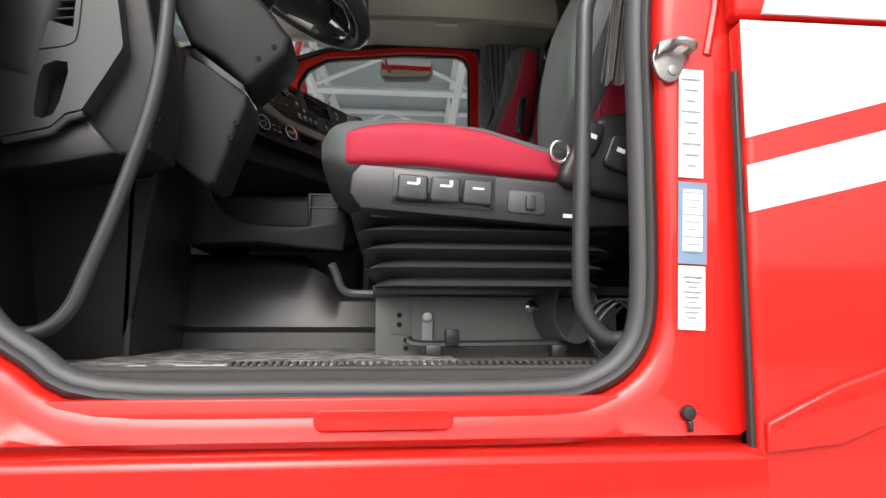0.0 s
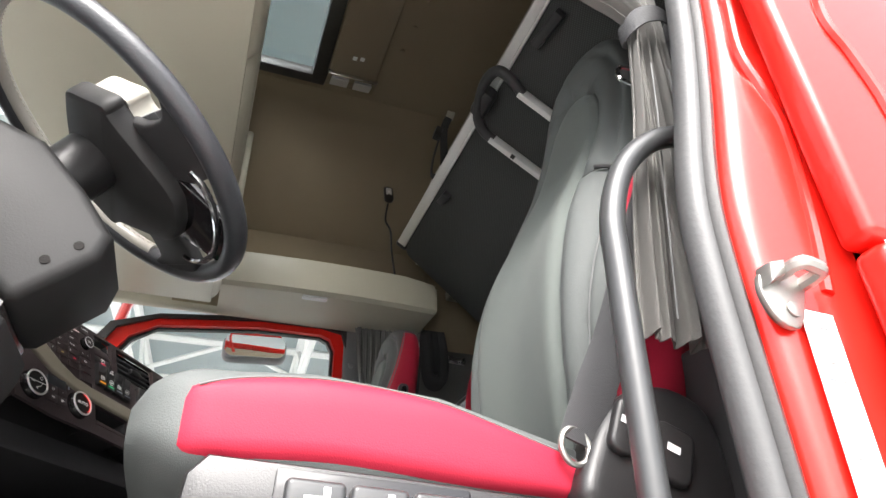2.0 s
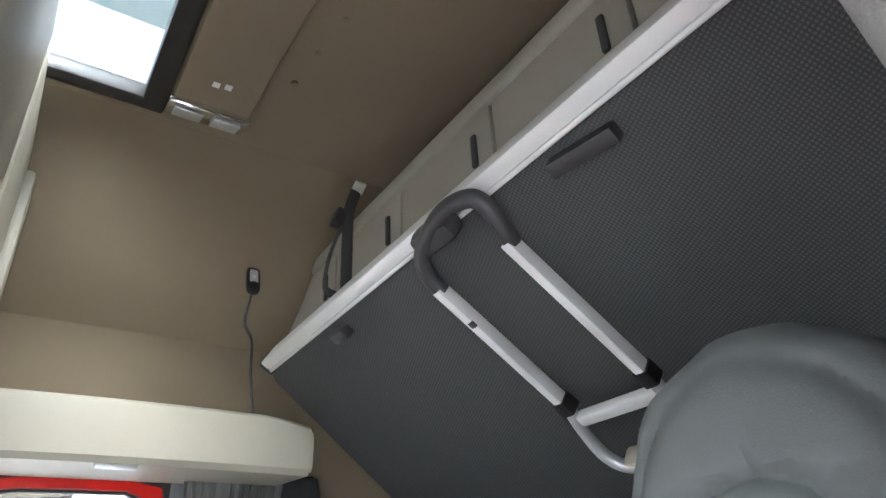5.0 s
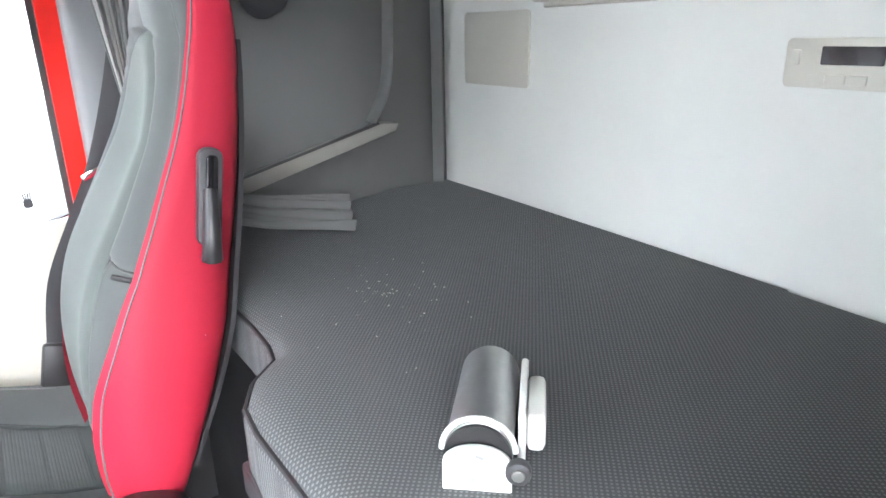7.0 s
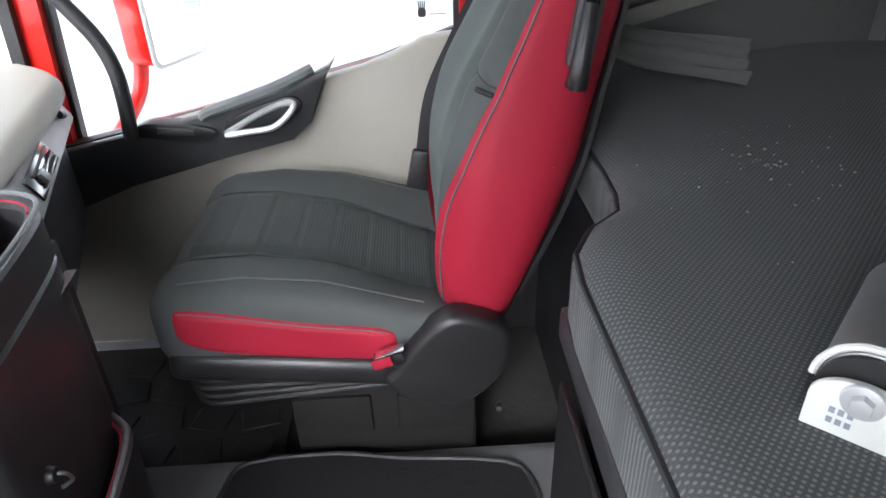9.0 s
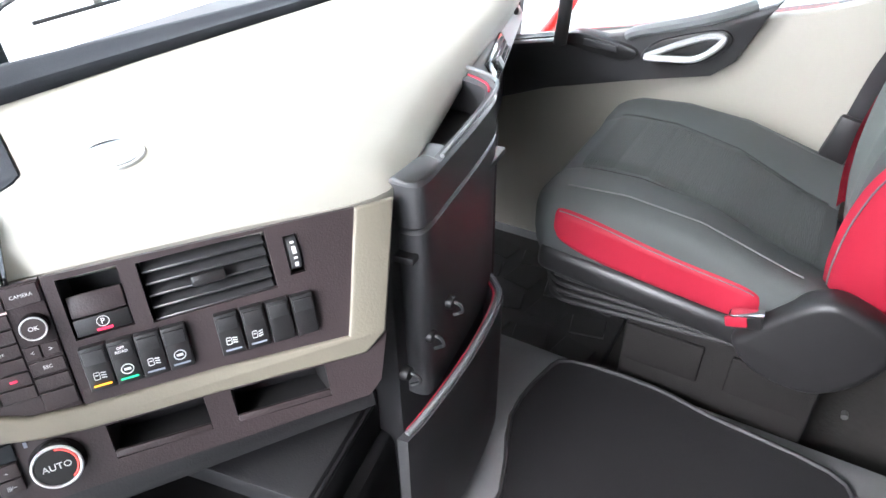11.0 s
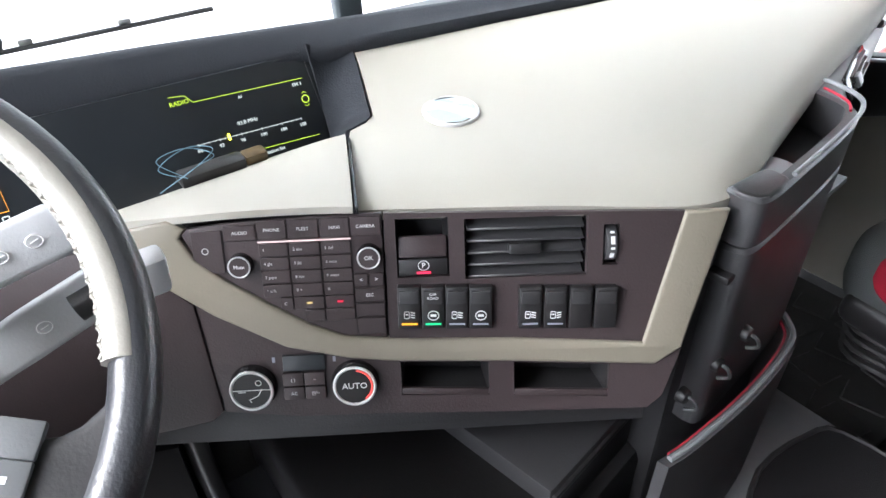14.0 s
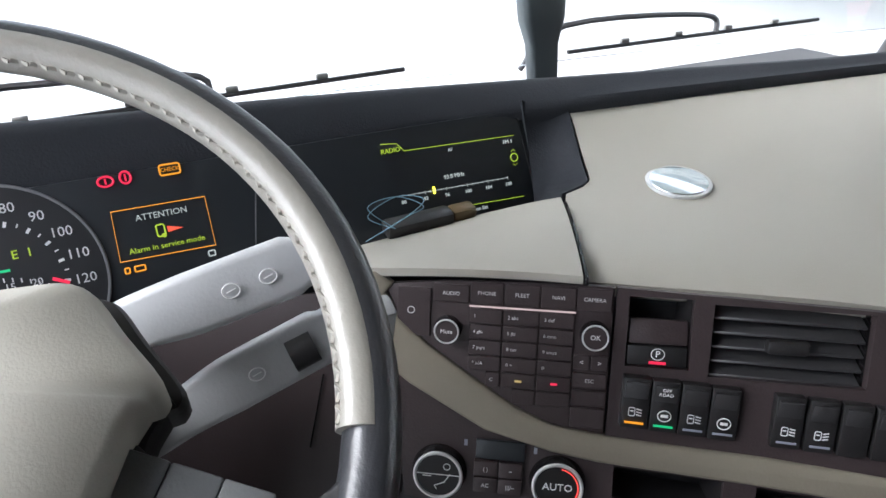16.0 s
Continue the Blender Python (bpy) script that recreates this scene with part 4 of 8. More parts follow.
def seat(name, shift, driver, label):
    s = thing(name, Matrix.Translation(shift) @ Vector((-0.1, 0, 0.12)), label, "seat", "cab seats")
    m = Matrix.Translation(shift)
    lift = 0.0 if driver else 0.018
    # the driver's backrest is raised further
    mb = m @ Matrix.Translation((0, -0.035, 0)) @ Matrix.Diagonal((1, 0.85, 1, 1))
    if driver:
        mb = mb @ Matrix.Translation((0, 0, -0.465 * 0.11)) @ Matrix.Diagonal((1, 1, 1.11, 1))
    # cushion
    bm = fresh()
    rings = []
    for i in range(37):
        x = -0.435 + 0.50 * i / 36
        top = cushion_top(x) + lift
        low = (0.425 + 0.055 * max(0, (-0.33 - x) / 0.105) ** 2) if driver else 0.388 + 0.035 * max(0, (-0.38 - x) / 0.055) ** 2
        w = 0.27 - 0.05 * max(0, (-0.38 - x) / 0.055) ** 2.5
        zc, h = (top + low) / 2, (top - low) / 2
        ring = []
        for k in range(120):
            a = 2 * math.pi * k / 120
            c, q = math.cos(a), math.sin(a)
            y = w * math.copysign(abs(c) ** 0.6, c)
            z = zc + h * math.copysign(abs(q) ** 0.55, q)
            if q > 0:
                z -= dish(x, y, w)
            ring.append(m @ Vector((x, y, z)))
        rings.append(ring)
    add_loft(bm, rings)
    cushion = part("cushion", bm, SEAT_LEATHER, s, "charcoal leatherette cushion")

    def top_at(x, y):
        w = 0.27
        top = cushion_top(x) + lift
        low = 0.425 if driver else 0.388
        c = (abs(y) / w) ** (1 / 0.6)
        return (top + low) / 2 + (top - low) / 2 * (1 - min(1, c) ** 2) ** 0.275 - dish(x, y, w)

    def middle(u, v):
        x = -0.385 + 0.43 * u
        half = insert_width(x) - 0.003
        y = (2 * v - 1) * half
        pleat = 0.0022 * max(0, math.cos(u * 7 * 2 * math.pi)) ** 10 * (u > 0.12)
        return m @ Vector((x, y, top_at(x, y) + 0.004 * min(1.0, min(v, 1 - v) * 20) + 0.0005 - pleat))

    bm = fresh()
    add_sheet(bm, middle, 104, 16)
    part("cushion_insert", bm, SEAT_CLOTH, cushion, "pleated charcoal cloth insert", sharp=60)
    for sy in (-1, 1):
        bm = fresh()
        add_tube(bm, [m @ Vector((x, sy * (insert_width(x) + 0.006), top_at(x, insert_width(x) + 0.006) + 0.001)) for x in (-0.39 + 0.435 * i / 30 for i in range(31))], 0.0016, 5)
        part("seam", bm, SOFT_BLACK, cushion)
        bm = fresh()
        add_tube(bm, [m @ Vector((x, sy * 0.226, top_at(x, 0.226) + 0.0008)) for x in (-0.375 + 0.40 * i / 30 for i in range(31))], 0.0017, 5)
        part("edge_stitching", bm, THREAD, cushion)
    if driver:
        red_top = [(-0.392, 0.515), (-0.384, 0.534), (-0.33, 0.552), (-0.24, 0.557), (-0.15, 0.545), (-0.06, 0.515), (0.0, 0.492), (0.018, 0.462)]
        red_low = [(-0.392, 0.505), (-0.38, 0.472), (-0.25, 0.470), (-0.12, 0.458), (-0.01, 0.452), (0.018, 0.456)]
    else:
        red_top = [(-0.382, 0.530), (-0.372, 0.548), (-0.30, 0.543), (-0.17, 0.517), (-0.04, 0.495), (-0.02, 0.462)]
        red_low = [(-0.382, 0.515), (-0.362, 0.482), (-0.30, 0.459), (-0.21, 0.443), (-0.07, 0.424), (-0.02, 0.440)]

    red_top, red_low = ([(q.x, q.y) for q in curve_through([(x, z, 0) for x, z in line], 6)] for line in (red_top, red_low))

    def level(line, x):
        return along(line, x)

    def red_side(u, v):
        x = red_top[0][0] + (red_top[-1][0] - red_top[0][0]) * u
        z = level(red_low, x) + (level(red_top, x) - level(red_low, x)) * v
        top = cushion_top(x) + lift
        low = (0.425 + 0.055 * max(0, (-0.33 - x) / 0.105) ** 2) if driver else 0.388 + 0.035 * max(0, (-0.38 - x) / 0.055) ** 2
        s = min(0.995, abs(z - (top + low) / 2) / ((top - low) / 2)) ** (1 / 0.55)
        w = 0.27 - 0.05 * max(0, (-0.38 - x) / 0.055) ** 2.5
        y = w * (1 - s * s) ** 0.3
        edge = min(u * 2.2, (1 - u) * 2.2, v, 1 - v)
        wrinkle = 0.0015 * math.sin(38 * x + 9 * z) * max(0, (x + 0.16) / 0.16) * min(1, edge * 6)
        return m @ Vector((x, -(y + 0.009 * min(1, edge * 7) ** 0.6 - 0.002 + wrinkle), z))

    bm = fresh()
    add_sheet(bm, red_side, 60, 14)
    part("side_panel", bm, RED_LEATHER, cushion, "red leatherette side panel", sharp=80)
    bm = fresh()
    add_tube(bm, [red_side(0.03 + 0.93 * i / 60, 0.93) + Vector((0, -0.001, 0)) for i in range(61)], 0.0011, 4)
    part("stitching", bm, THREAD, cushion)
    # backrest
    seam_z = 0.915 if driver else 0.872
    bm = fresh()
    rings = []
    for z in [0.465 + 0.85 * i / 120 for i in range(121)] + [1.32, 1.328, 1.335]:
        f, r, w = back_at(z)
        ring = []
        for k in range(160):
            a = 2 * math.pi * k / 160
            c, q = math.cos(a), math.sin(a)
            y = w * math.copysign(abs(c) ** 0.85, c)
            if q <= 0:
                x = back_front(y, z, seam_z)
            else:
                x = (f + r) / 2 + (r - f) / 2 * (1 - min(1, abs(y) / w) ** 3.2) ** (1 / 3.2)
            ring.append((z, mb @ Vector((x, y, z))))
        rings.append(ring)
    rings.sort(key=lambda ring: ring[0][0])
    add_loft(bm, [[p for _, p in ring] for ring in rings])
    back = part("backrest", bm, SEAT_LEATHER, s, "charcoal leatherette backrest")

    # cloth middle panel
    bm = fresh()
    def insert(u, v):
        z = 0.50 + 0.712 * v
        c = max(0.02, along(CENTRE, z)) * back_at(z)[2] - 0.004
        y = (2 * u - 1) * c
        edge = min(u, 1 - u) * 2 * c
        return mb @ Vector((back_front(y, z, seam_z) - 0.004 * min(1, edge / 0.012) - 0.001, y, z))
    add_sheet(bm, insert, 40, 90)
    part("back_insert", bm, BACK_CLOTH, back, "grey cloth middle panel", sharp=80)
    for sy in (-1, 1):
        # Dark tubes in the sewn grooves put crease shade into colour.
        bm = fresh()
        crease = [0.52 + 0.66 * i / 50 for i in range(51)]
        add_tube(bm, [mb @ Vector((back_front(along(CENTRE, z) * back_at(z)[2], z, seam_z) + 0.0005, sy * along(CENTRE, z) * back_at(z)[2], z)) for z in crease], 0.0022, 6)
        part("crease", bm, SOFT_BLACK, back)
        bm = fresh()
        spread = [along(CENTRE, seam_z) + (along(OUTER, seam_z) - along(CENTRE, seam_z)) * i / 12 for i in range(13)]
        ends = [(q, seam_z + 0.05 * (spread[-1] - q)) for q in spread]
        add_tube(bm, [mb @ Vector((back_front(q * back_at(z)[2], z, seam_z) + 0.0005, sy * q * back_at(z)[2], z)) for q, z in ends], 0.0022, 6)
        part("crease", bm, SOFT_BLACK, back)
        bm = fresh()
        zs = [0.50 + 0.36 * i / 24 for i in range(25)]
        add_tube(bm, [mb @ Vector((back_front((along(OUTER, z) + 0.03) * back_at(z)[2], z) - 0.0008, sy * (along(OUTER, z) + 0.03) * back_at(z)[2], z)) for z in zs], 0.0012, 5)
        part("seam", bm, THREAD, back, "pale stitched seam")
        bm = fresh()
        def flank(u, v):
            z = 0.475 + 0.83 * v
            t0 = (0.12 if driver and sy < 0 else 0.0) + along(FLANK, z)
            x, y = back_side(min(t0, 0.8) + (0.99 - min(t0, 0.8)) * u, z)
            edge = min(u, 1 - u, v, 1 - v)
            return mb @ Vector((x, sy * (y + 0.0075 * min(1, edge * 12)), z))
        add_sheet(bm, flank, 14, 36)
        part("back_side_panel", bm, RED_LEATHER, back, "red leatherette side panel")
        bm = fresh()
        add_tube(bm, [flank(0.045, 0.02 + 0.96 * i / 50) + Vector((0, sy * 0.0015, 0)) for i in range(51)], 0.0016, 4)
        part("stitching", bm, THREAD, back)
        # notch between shoulder panel and bolster, its shade laid in as a dark tube
        bm = fresh()
        line = []
        for i in range(9):
            x, y = back_side(0.20 + (along(FLANK, 0.87) - 0.20) * i / 8, seam_z - 0.006 * i / 8)
            line.append(mb @ Vector((x - 0.001, sy * y, seam_z - 0.006 * i / 8)))
        add_tube(bm, line, 0.004, 6)
        part("notch_shade", bm, SOFT_BLACK, back)
    # shell behind
    bm = fresh()
    add_sheet(bm, lambda u, v: mb @ Vector((back_at(0.50 + 0.70 * v)[1] - 0.004, (2 * u - 1) * back_at(0.50 + 0.70 * v)[2] * 0.80, 0.50 + 0.70 * v)), 8, 14, 0.008)
    part("back_shell", bm, SOFT_BLACK, s, "black plastic back shell")
    # recliner cover
    cover = m @ axes((0, -0.245, 0), (1, 0, 0), (0, 0, 1), (0, -1, 0))
    bm = fresh()
    outline = [(-0.048, 0.402), (-0.030, 0.430), (0.004, 0.478), (0.050, 0.522), (0.090, 0.529), (0.150, 0.503), (0.168, 0.465), (0.158, 0.415), (0.121, 0.365), (0.071, 0.340), (-0.006, 0.353)]
    if driver:
        outline = [(-0.012, 0.446), (0.002, 0.495), (0.03, 0.54), (0.07, 0.568), (0.12, 0.575), (0.165, 0.55), (0.18, 0.48), (0.17, 0.43), (0.12, 0.415), (0.05, 0.425)]
    add_prism(bm, smooth_poly(outline, 4), 0.055, cover, 0.016, 4)
    part("recliner_cover", bm, BLACK, s, "black plastic recliner cover")
    # suspension bellows
    z0, z1 = (0.262, 0.392) if driver else (0.335, 0.425)
    bm = fresh()
    rings = []
    lips = 4 if driver else 5
    for i in range(lips * 4 + 1):
        t = i / (lips * 4)
        out = (0.030, 0.012, -0.012, 0.008)[i % 4] * (0.6 + 0.6 * t)
        z = z0 + (z1 - z0) * t
        tilt = 0.05 * (1 - t) * (0 if driver else 1)
        if not driver:
            out = (0.034, 0.010, -0.016, 0.006)[i % 4] * 0.8 + 0.055 * (1 - t)
        rings.append([m @ Vector((-0.125 + x, y, z + tilt * (-(x) / 0.25) * 0.6)) for x, y in rounded(0.39 + 0.05 * t + 2 * out, 0.46 + 2 * out, 0.06)])
    if not driver:
        # folds that fan out from the rear towards the front
        rings = []
        for k in range(5):
            f = k / 4
            for inset, drop in ((0.022, 0.0), (0.004, 0.001), (0.0, 0.005), (0.003, 0.010), (0.022, 0.013)):
                grow = -inset - 0.012 * f
                rings.append([m @ Vector((-0.165 + x, y, (0.392 - 0.030 * f) + (0.020 - 0.062 * f) * (0.25 - x) / 0.5 - drop)) for x, y in rounded(0.51 + 2 * grow, 0.50 + 2 * grow, 0.06)])
    add_loft(bm, rings)
    part("suspension_bellows", bm, RUBBER, s, "black rubber bellows", sharp=20)
    bm = fresh()
    if driver:
        add_box(bm, (-0.125, 0, 0.405), (0.45, 0.49, 0.05), bev=0.015, m=m)
    else:
        add_box(bm, (-0.175, 0, 0.414), (0.47, 0.554, 0.062), (0, 6, 0), bev=0.022, seg=3, m=m)
    part("seat_frame", bm, BLACK, s)
    return s, m, back


DRIVER_SHIFT, PASSENGER_SHIFT = (0.0, 0.392, -0.085), (0.0, 1.85, 0.0)
drv, DM, _ = seat("driver_seat", DRIVER_SHIFT, True, "charcoal and red driver seat on a black air suspension")
psg, PM, psg_back = seat("passenger_seat", PASSENGER_SHIFT, False, "charcoal and red passenger seat with a buckle")

# passenger seat: release slot, buckle, base
PS = PM @ axes((0, -0.250, 0), (1, 0, 0), (0, 0, 1), (0, -1, 0))
bm = fresh()
add_prism(bm, rounded(0.036, 0.15, 0.015), 0.018, PS @ Matrix.Translation((0.262, 0.975, -0.012)) @ pose(0, 0, 0, 0, 0, -8), 0.003)
slot = part("slot_frame", bm, DARK_GREY, psg_back, "dark grey slot frame")
bm = fresh()
add_prism(bm, rounded(0.018, 0.10, 0.008), 0.021, PS @ Matrix.Translation((0.265, 0.99, -0.012)) @ pose(0, 0, 0, 0, 0, -8), 0.002)
part("slot", bm, GLOSS_BLACK, slot)
bm = fresh()
add_tube(bm, [PS @ Vector(q) for q in curve_through([(0.262, 0.99, 0.008), (0.256, 0.95, 0.018), (0.25, 0.91, 0.024), (0.248, 0.885, 0.02)], 5)], lambda t: 0.010 + 0.006 * t, 10)
part("lever", bm, BLACK, slot, "black release lever")
bm = fresh()
add_box(bm, (-0.035, 0.452, 0.042), (0.05, 0.030, 0.022), (0, 0, 18), bev=0.006, m=PS)
buckle = part("buckle", bm, BLACK, psg, "belt buckle with a red button")
bm = fresh()
add_box(bm, (-0.048, 0.452, 0.055), (0.034, 0.020, 0.006), (0, 0, 18), bev=0.003, m=PS)
part("release_button", bm, RED_LEATHER, buckle, "red release button")
bm = fresh()
add_box(bm, (-0.035, 0.468, 0.046), (0.05, 0.004, 0.022), (0, 0, 18), bev=0.001, m=PS)
part("rim", bm, CHROME, buckle)
# Base takes the darker matt black, which carries the shade below the seat.
bm = fresh()
add_box(bm, (-0.06, 1.86, 0.19), (0.36, 0.40, 0.29), bev=0.012)
part("base", bm, MATTE_BLACK, psg, "black steel base")
for dx in (-0.25, -0.05):
    bm = fresh()
    add_box(bm, (dx + 0.09, 1.655, 0.24), (0.15, 0.010, 0.09), bev=0.004)
    part("base_plate", bm, MATTE_BLACK, psg)
bm = fresh()
add_cyl(bm, pose(0.155, 1.62, 0.275, 90, 0, 0), 0.006, 0.006, 0.012, 8)
part("screw", bm, STEEL, psg)

# passenger belt from the post
belt_p = thing("seat_belt", (0.16, 2.13, 0.5), "black seat belt hanging beside the passenger seat", "seat belt")
bm = fresh()
add_tube(bm, curve_through([(0.285, 2.15, 1.27), (0.239, 2.13, 1.109), (0.187, 2.13, 0.96), (0.130, 2.115, 0.85), (0.070, 2.10, 0.73), (0.045, 2.10, 0.60)], 6), 0.019, 8, flat=0.12, up=(0, 1, 0))
part("webbing", bm, WEBBING, belt_p)
bm = fresh()
add_box(bm, (0.030, 2.095, 0.53), (0.055, 0.024, 0.15), (0, 12, 0), bev=0.008)
part("tongue_cover", bm, BLACK, belt_p)
bm = fresh()
add_box(bm, (0.292, 2.165, 1.29), (0.05, 0.03, 0.07), bev=0.01)
part("guide", bm, BLACK, belt_p)
bm = fresh()
add_box(bm, (0.178, 2.122, 0.945), (0.055, 0.006, 0.014), (0, -25, 0), bev=0.002)
part("tongue", bm, CHROME, belt_p, "steel belt tongue")

# driver seat: control panel
DS = DM @ axes((0, -0.245, 0), (1, 0, 0), (0, 0, 1), (0, -1, 0))
bm = fresh()
add_prism(bm, [(-0.378, 0.455), (-0.362, 0.472), (-0.20, 0.462), (0.02, 0.445), (0.16, 0.42), (0.16, 0.37), (0.02, 0.365), (-0.362, 0.393), (-0.382, 0.42)], 0.035, DS, 0.008)
panel = part("control_panel", bm, BLACK, drv, "black seat control panel")
bm = fresh()
add_prism(bm, rounded(0.180, 0.060, 0.004), 0.004, DS @ Matrix.Translation((-0.217, 0.427, 0.034)) @ pose(0, 0, 0, 0, 0, -3.5), 0.001)
part("switch_well", bm, GLOSS_BLACK, panel)
for k in range(3):
    bm = fresh()
    sm = DS @ Matrix.Translation((-0.272 + 0.057 * k, 0.430 - 0.0035 * k, 0.036)) @ pose(0, 0, 0, 0, 0, -3.5)
    add_prism(bm, rounded(0.053, 0.044, 0.006), 0.012, sm, 0.005, 3)
    sw = part("rocker_switch", bm, RAIL, panel)
    for q, d in (((0.0, 0.006), (0.020, 0.004)), ((0.009, 0.011), (0.006, 0.010))) if k < 2 else (((0.0, 0.006), (0.020, 0.003)),):
        bm = fresh()
        add_box(bm, (*q, 0.0122), (*d, 0.0006), m=sm)
        part("pictogram", bm, INK, sw)
bm = fresh()
hm = DS @ Matrix.Translation((-0.070, 0.408, 0.034)) @ pose(0, 0, 0, 0, 0, -3.5)
add_prism(bm, rounded(0.068, 0.040, 0.008), 0.005, hm, 0.002)
heat = part("switch_plate", bm, DARK_GREY, panel)
bm = fresh()
add_box(bm, (0.006, 0, 0.008), (0.018, 0.026, 0.010), (0, 6, 0), bev=0.003, m=hm)
part("toggle", bm, DARK_GREY, heat)
bm = fresh()
add_box(bm, (0.017, 0.385, 0.0355), (0.042, 0.007, 0.001), (0, 0, -3), m=DS)
part("maker_mark", bm, INK, panel)
for dx, dz, w in ((0.043, 0.520, 0.032), (0.094, 0.495, 0.05)):
    bm = fresh()
    add_prism(bm, rounded(w, 0.062, 0.012), 0.014, DS @ Matrix.Translation((dx, dz, 0.052)) @ pose(0, 0, 0, 0, 0, -22), 0.005, 3)
    b = part("side_button", bm, BLACK, drv)
    bm = fresh()
    add_box(bm, (dx, dz + 0.004, 0.0668), (0.016, 0.008, 0.0006), (0, 0, -22), m=DS)
    part("pictogram", bm, INK, b)

# driver seat pedestal and floor fittings
pedestal = thing("seat_pedestal", (-0.1, 0.45, 0.04), "dark grey steel pedestal under the driver seat", "pedestal")
bm = fresh()
add_box(bm, (-0.095, 0.455, 0.10), (0.478, 0.40, 0.124), bev=0.004)
part("box", bm, STEEL_PAINT, pedestal)
bm = fresh()
add_box(bm, (-0.09, 0.435, 0.172), (0.50, 0.43, 0.018), bev=0.004)
part("top_flange", bm, BLACK, pedestal)
bm = fresh()
add_prism(bm, rounded(0.042, 0.055, 0.006), 0.004, axes((-0.285, 0.257, 0.115), (1, 0, 0), (0, 0, 1), (0, -1, 0)), 0.0015)
part("pressed_panel", bm, STEEL_PAINT, pedestal)
for dx, dz in ((-0.288, 0.125), (-0.288, 0.107), (-0.275, 0.062), (-0.275, 0.078)):
    bm = fresh()
    add_cyl(bm, pose(dx, 0.256, dz, 90, 0, 0), 0.005, 0.005, 0.004, 10)
    part("hole", bm, GLOSS_BLACK, pedestal)
bm = fresh()
add_box(bm, (-0.235, 0.247, 0.092), (0.022, 0.006, 0.075), bev=0.003)
latch = part("latch_strip", bm, GREY_PLASTIC, pedestal)
bm = fresh()
add_cyl(bm, pose(-0.235, 0.244, 0.122, 90, 0, 0), 0.010, 0.010, 0.006, 12, 0.002)
part("bolt", bm, STEEL, latch)
bm = fresh()
add_tube(bm, curve_through([(-0.27, 0.235, 0.083), (-0.25, 0.228, 0.072), (-0.10, 0.228, 0.072), (0.06, 0.228, 0.075)], 4), 0.008, 6, flat=0.7)
part("holder_bar", bm, BLACK, pedestal, "black holder bar")
for dx in (-0.225, 0.015):
    bm = fresh()
    add_box(bm, (dx, 0.228, 0.055), (0.03, 0.03, 0.03), bev=0.004)
    part("foot", bm, BLACK, pedestal)
bm = fresh()
add_box(bm, (-0.19, 0.222, 0.083), (0.026, 0.014, 0.032), (0, 0, 8), bev=0.003)
part("clamp", bm, BLACK, pedestal)
bm = fresh()
rings = []
for a in (2 * math.pi * k / 28 for k in range(28)):
    c, q = math.cos(a), math.sin(a)
    rings.append([Vector((0.025 + 0.034 * c + dx, 0.215 - 0.02 * c + dy, 0.132 + 0.060 * q)) for dx, dy in ((-0.014, 0.02), (0.018, -0.02), (0.018 + 0.004 * c, -0.02), (-0.014 + 0.004 * c, 0.02))])
add_loft(bm, rings, closed=True)
part("strap_hoop", bm, SOFT_BLACK, pedestal, "black plastic hoop")
bm = fresh()
add_cyl(bm, pose(-0.045, 0.248, 0.142, 0, 90, 8), 0.010, 0.008, 0.05, 12, 0.002)
add_cyl(bm, pose(-0.040, 0.248, 0.142, 0, 90, 8), 0.014, 0.014, 0.012, 6, 0.002)
part("valve", bm, CHROME, pedestal, "nickel air fitting")
lever = thing("seat_lever", (-0.36, 0.27, 0.17), "black bent rod seat lever", "lever")
bm = fresh()
add_tube(bm, curve_through([(-0.27, 0.26, 0.168), (-0.36, 0.262, 0.166), (-0.395, 0.258, 0.172), (-0.41, 0.25, 0.205), (-0.418, 0.245, 0.222)], 5), 0.008, 8)
part("rod", bm, DARK_GREY, lever)
coil = thing("cable_coil", (0.11, 0.12, 0.05), "coil of thin black cable on the floor", "cable")
for k in range(4):
    bm = fresh()
    add_tube(bm, [(0.10 + 0.05 * math.cos(a) + 0.006 * k, 0.16 + 0.02 * math.sin(a), 0.10 + 0.055 * math.sin(a + 0.3 * k)) for a in (2 * math.pi * j / 20 for j in range(20))], 0.0035, 5, True)
    part("loop", bm, BLACK, coil)
bm = fresh()
add_box(bm, (-0.40, 0.10, 0.043), (0.98, 0.20, 0.008), bev=0.003)
tread = part("entry_tread", bm, MAT_RUBBER)
tagged(tread, "dusty ribbed rubber entry tread at the door", "floor mat")
for k in range(60):
    bm = fresh()
    add_box(bm, (-0.55 + 0.012 * k, 0.028, 0.05), (0.006, 0.035, 0.006), bev=0.001, seg=1)
    part("rib", bm, MAT_RUBBER, tread)

# driver belt
belt_d = thing("seat_belt", (0.1, 0.1, 0.4), "black driver seat belt with a steel tongue", "seat belt")
bm = fresh()
add_tube(bm, curve_through([(-0.004, 0.105, 0.418), (0.02, 0.098, 0.475), (0.06, 0.10, 0.55), (0.12, 0.09, 0.70), (0.20, 0.07, 0.90), (0.25, 0.05, 1.10)], 6), 0.024, 8, flat=0.12, up=(0, 1, 0))
part("webbing", bm, WEBBING, belt_d)
bm = fresh()
add_tube(bm, [(-0.010 + 0.016 * math.cos(a), 0.104, 0.415 + 0.019 * math.sin(a)) for a in (2 * math.pi * k / 24 for k in range(24))], 0.0035, 8, True)
part("anchor_ring", bm, STEEL, belt_d, "steel anchor ring")
bm = fresh()
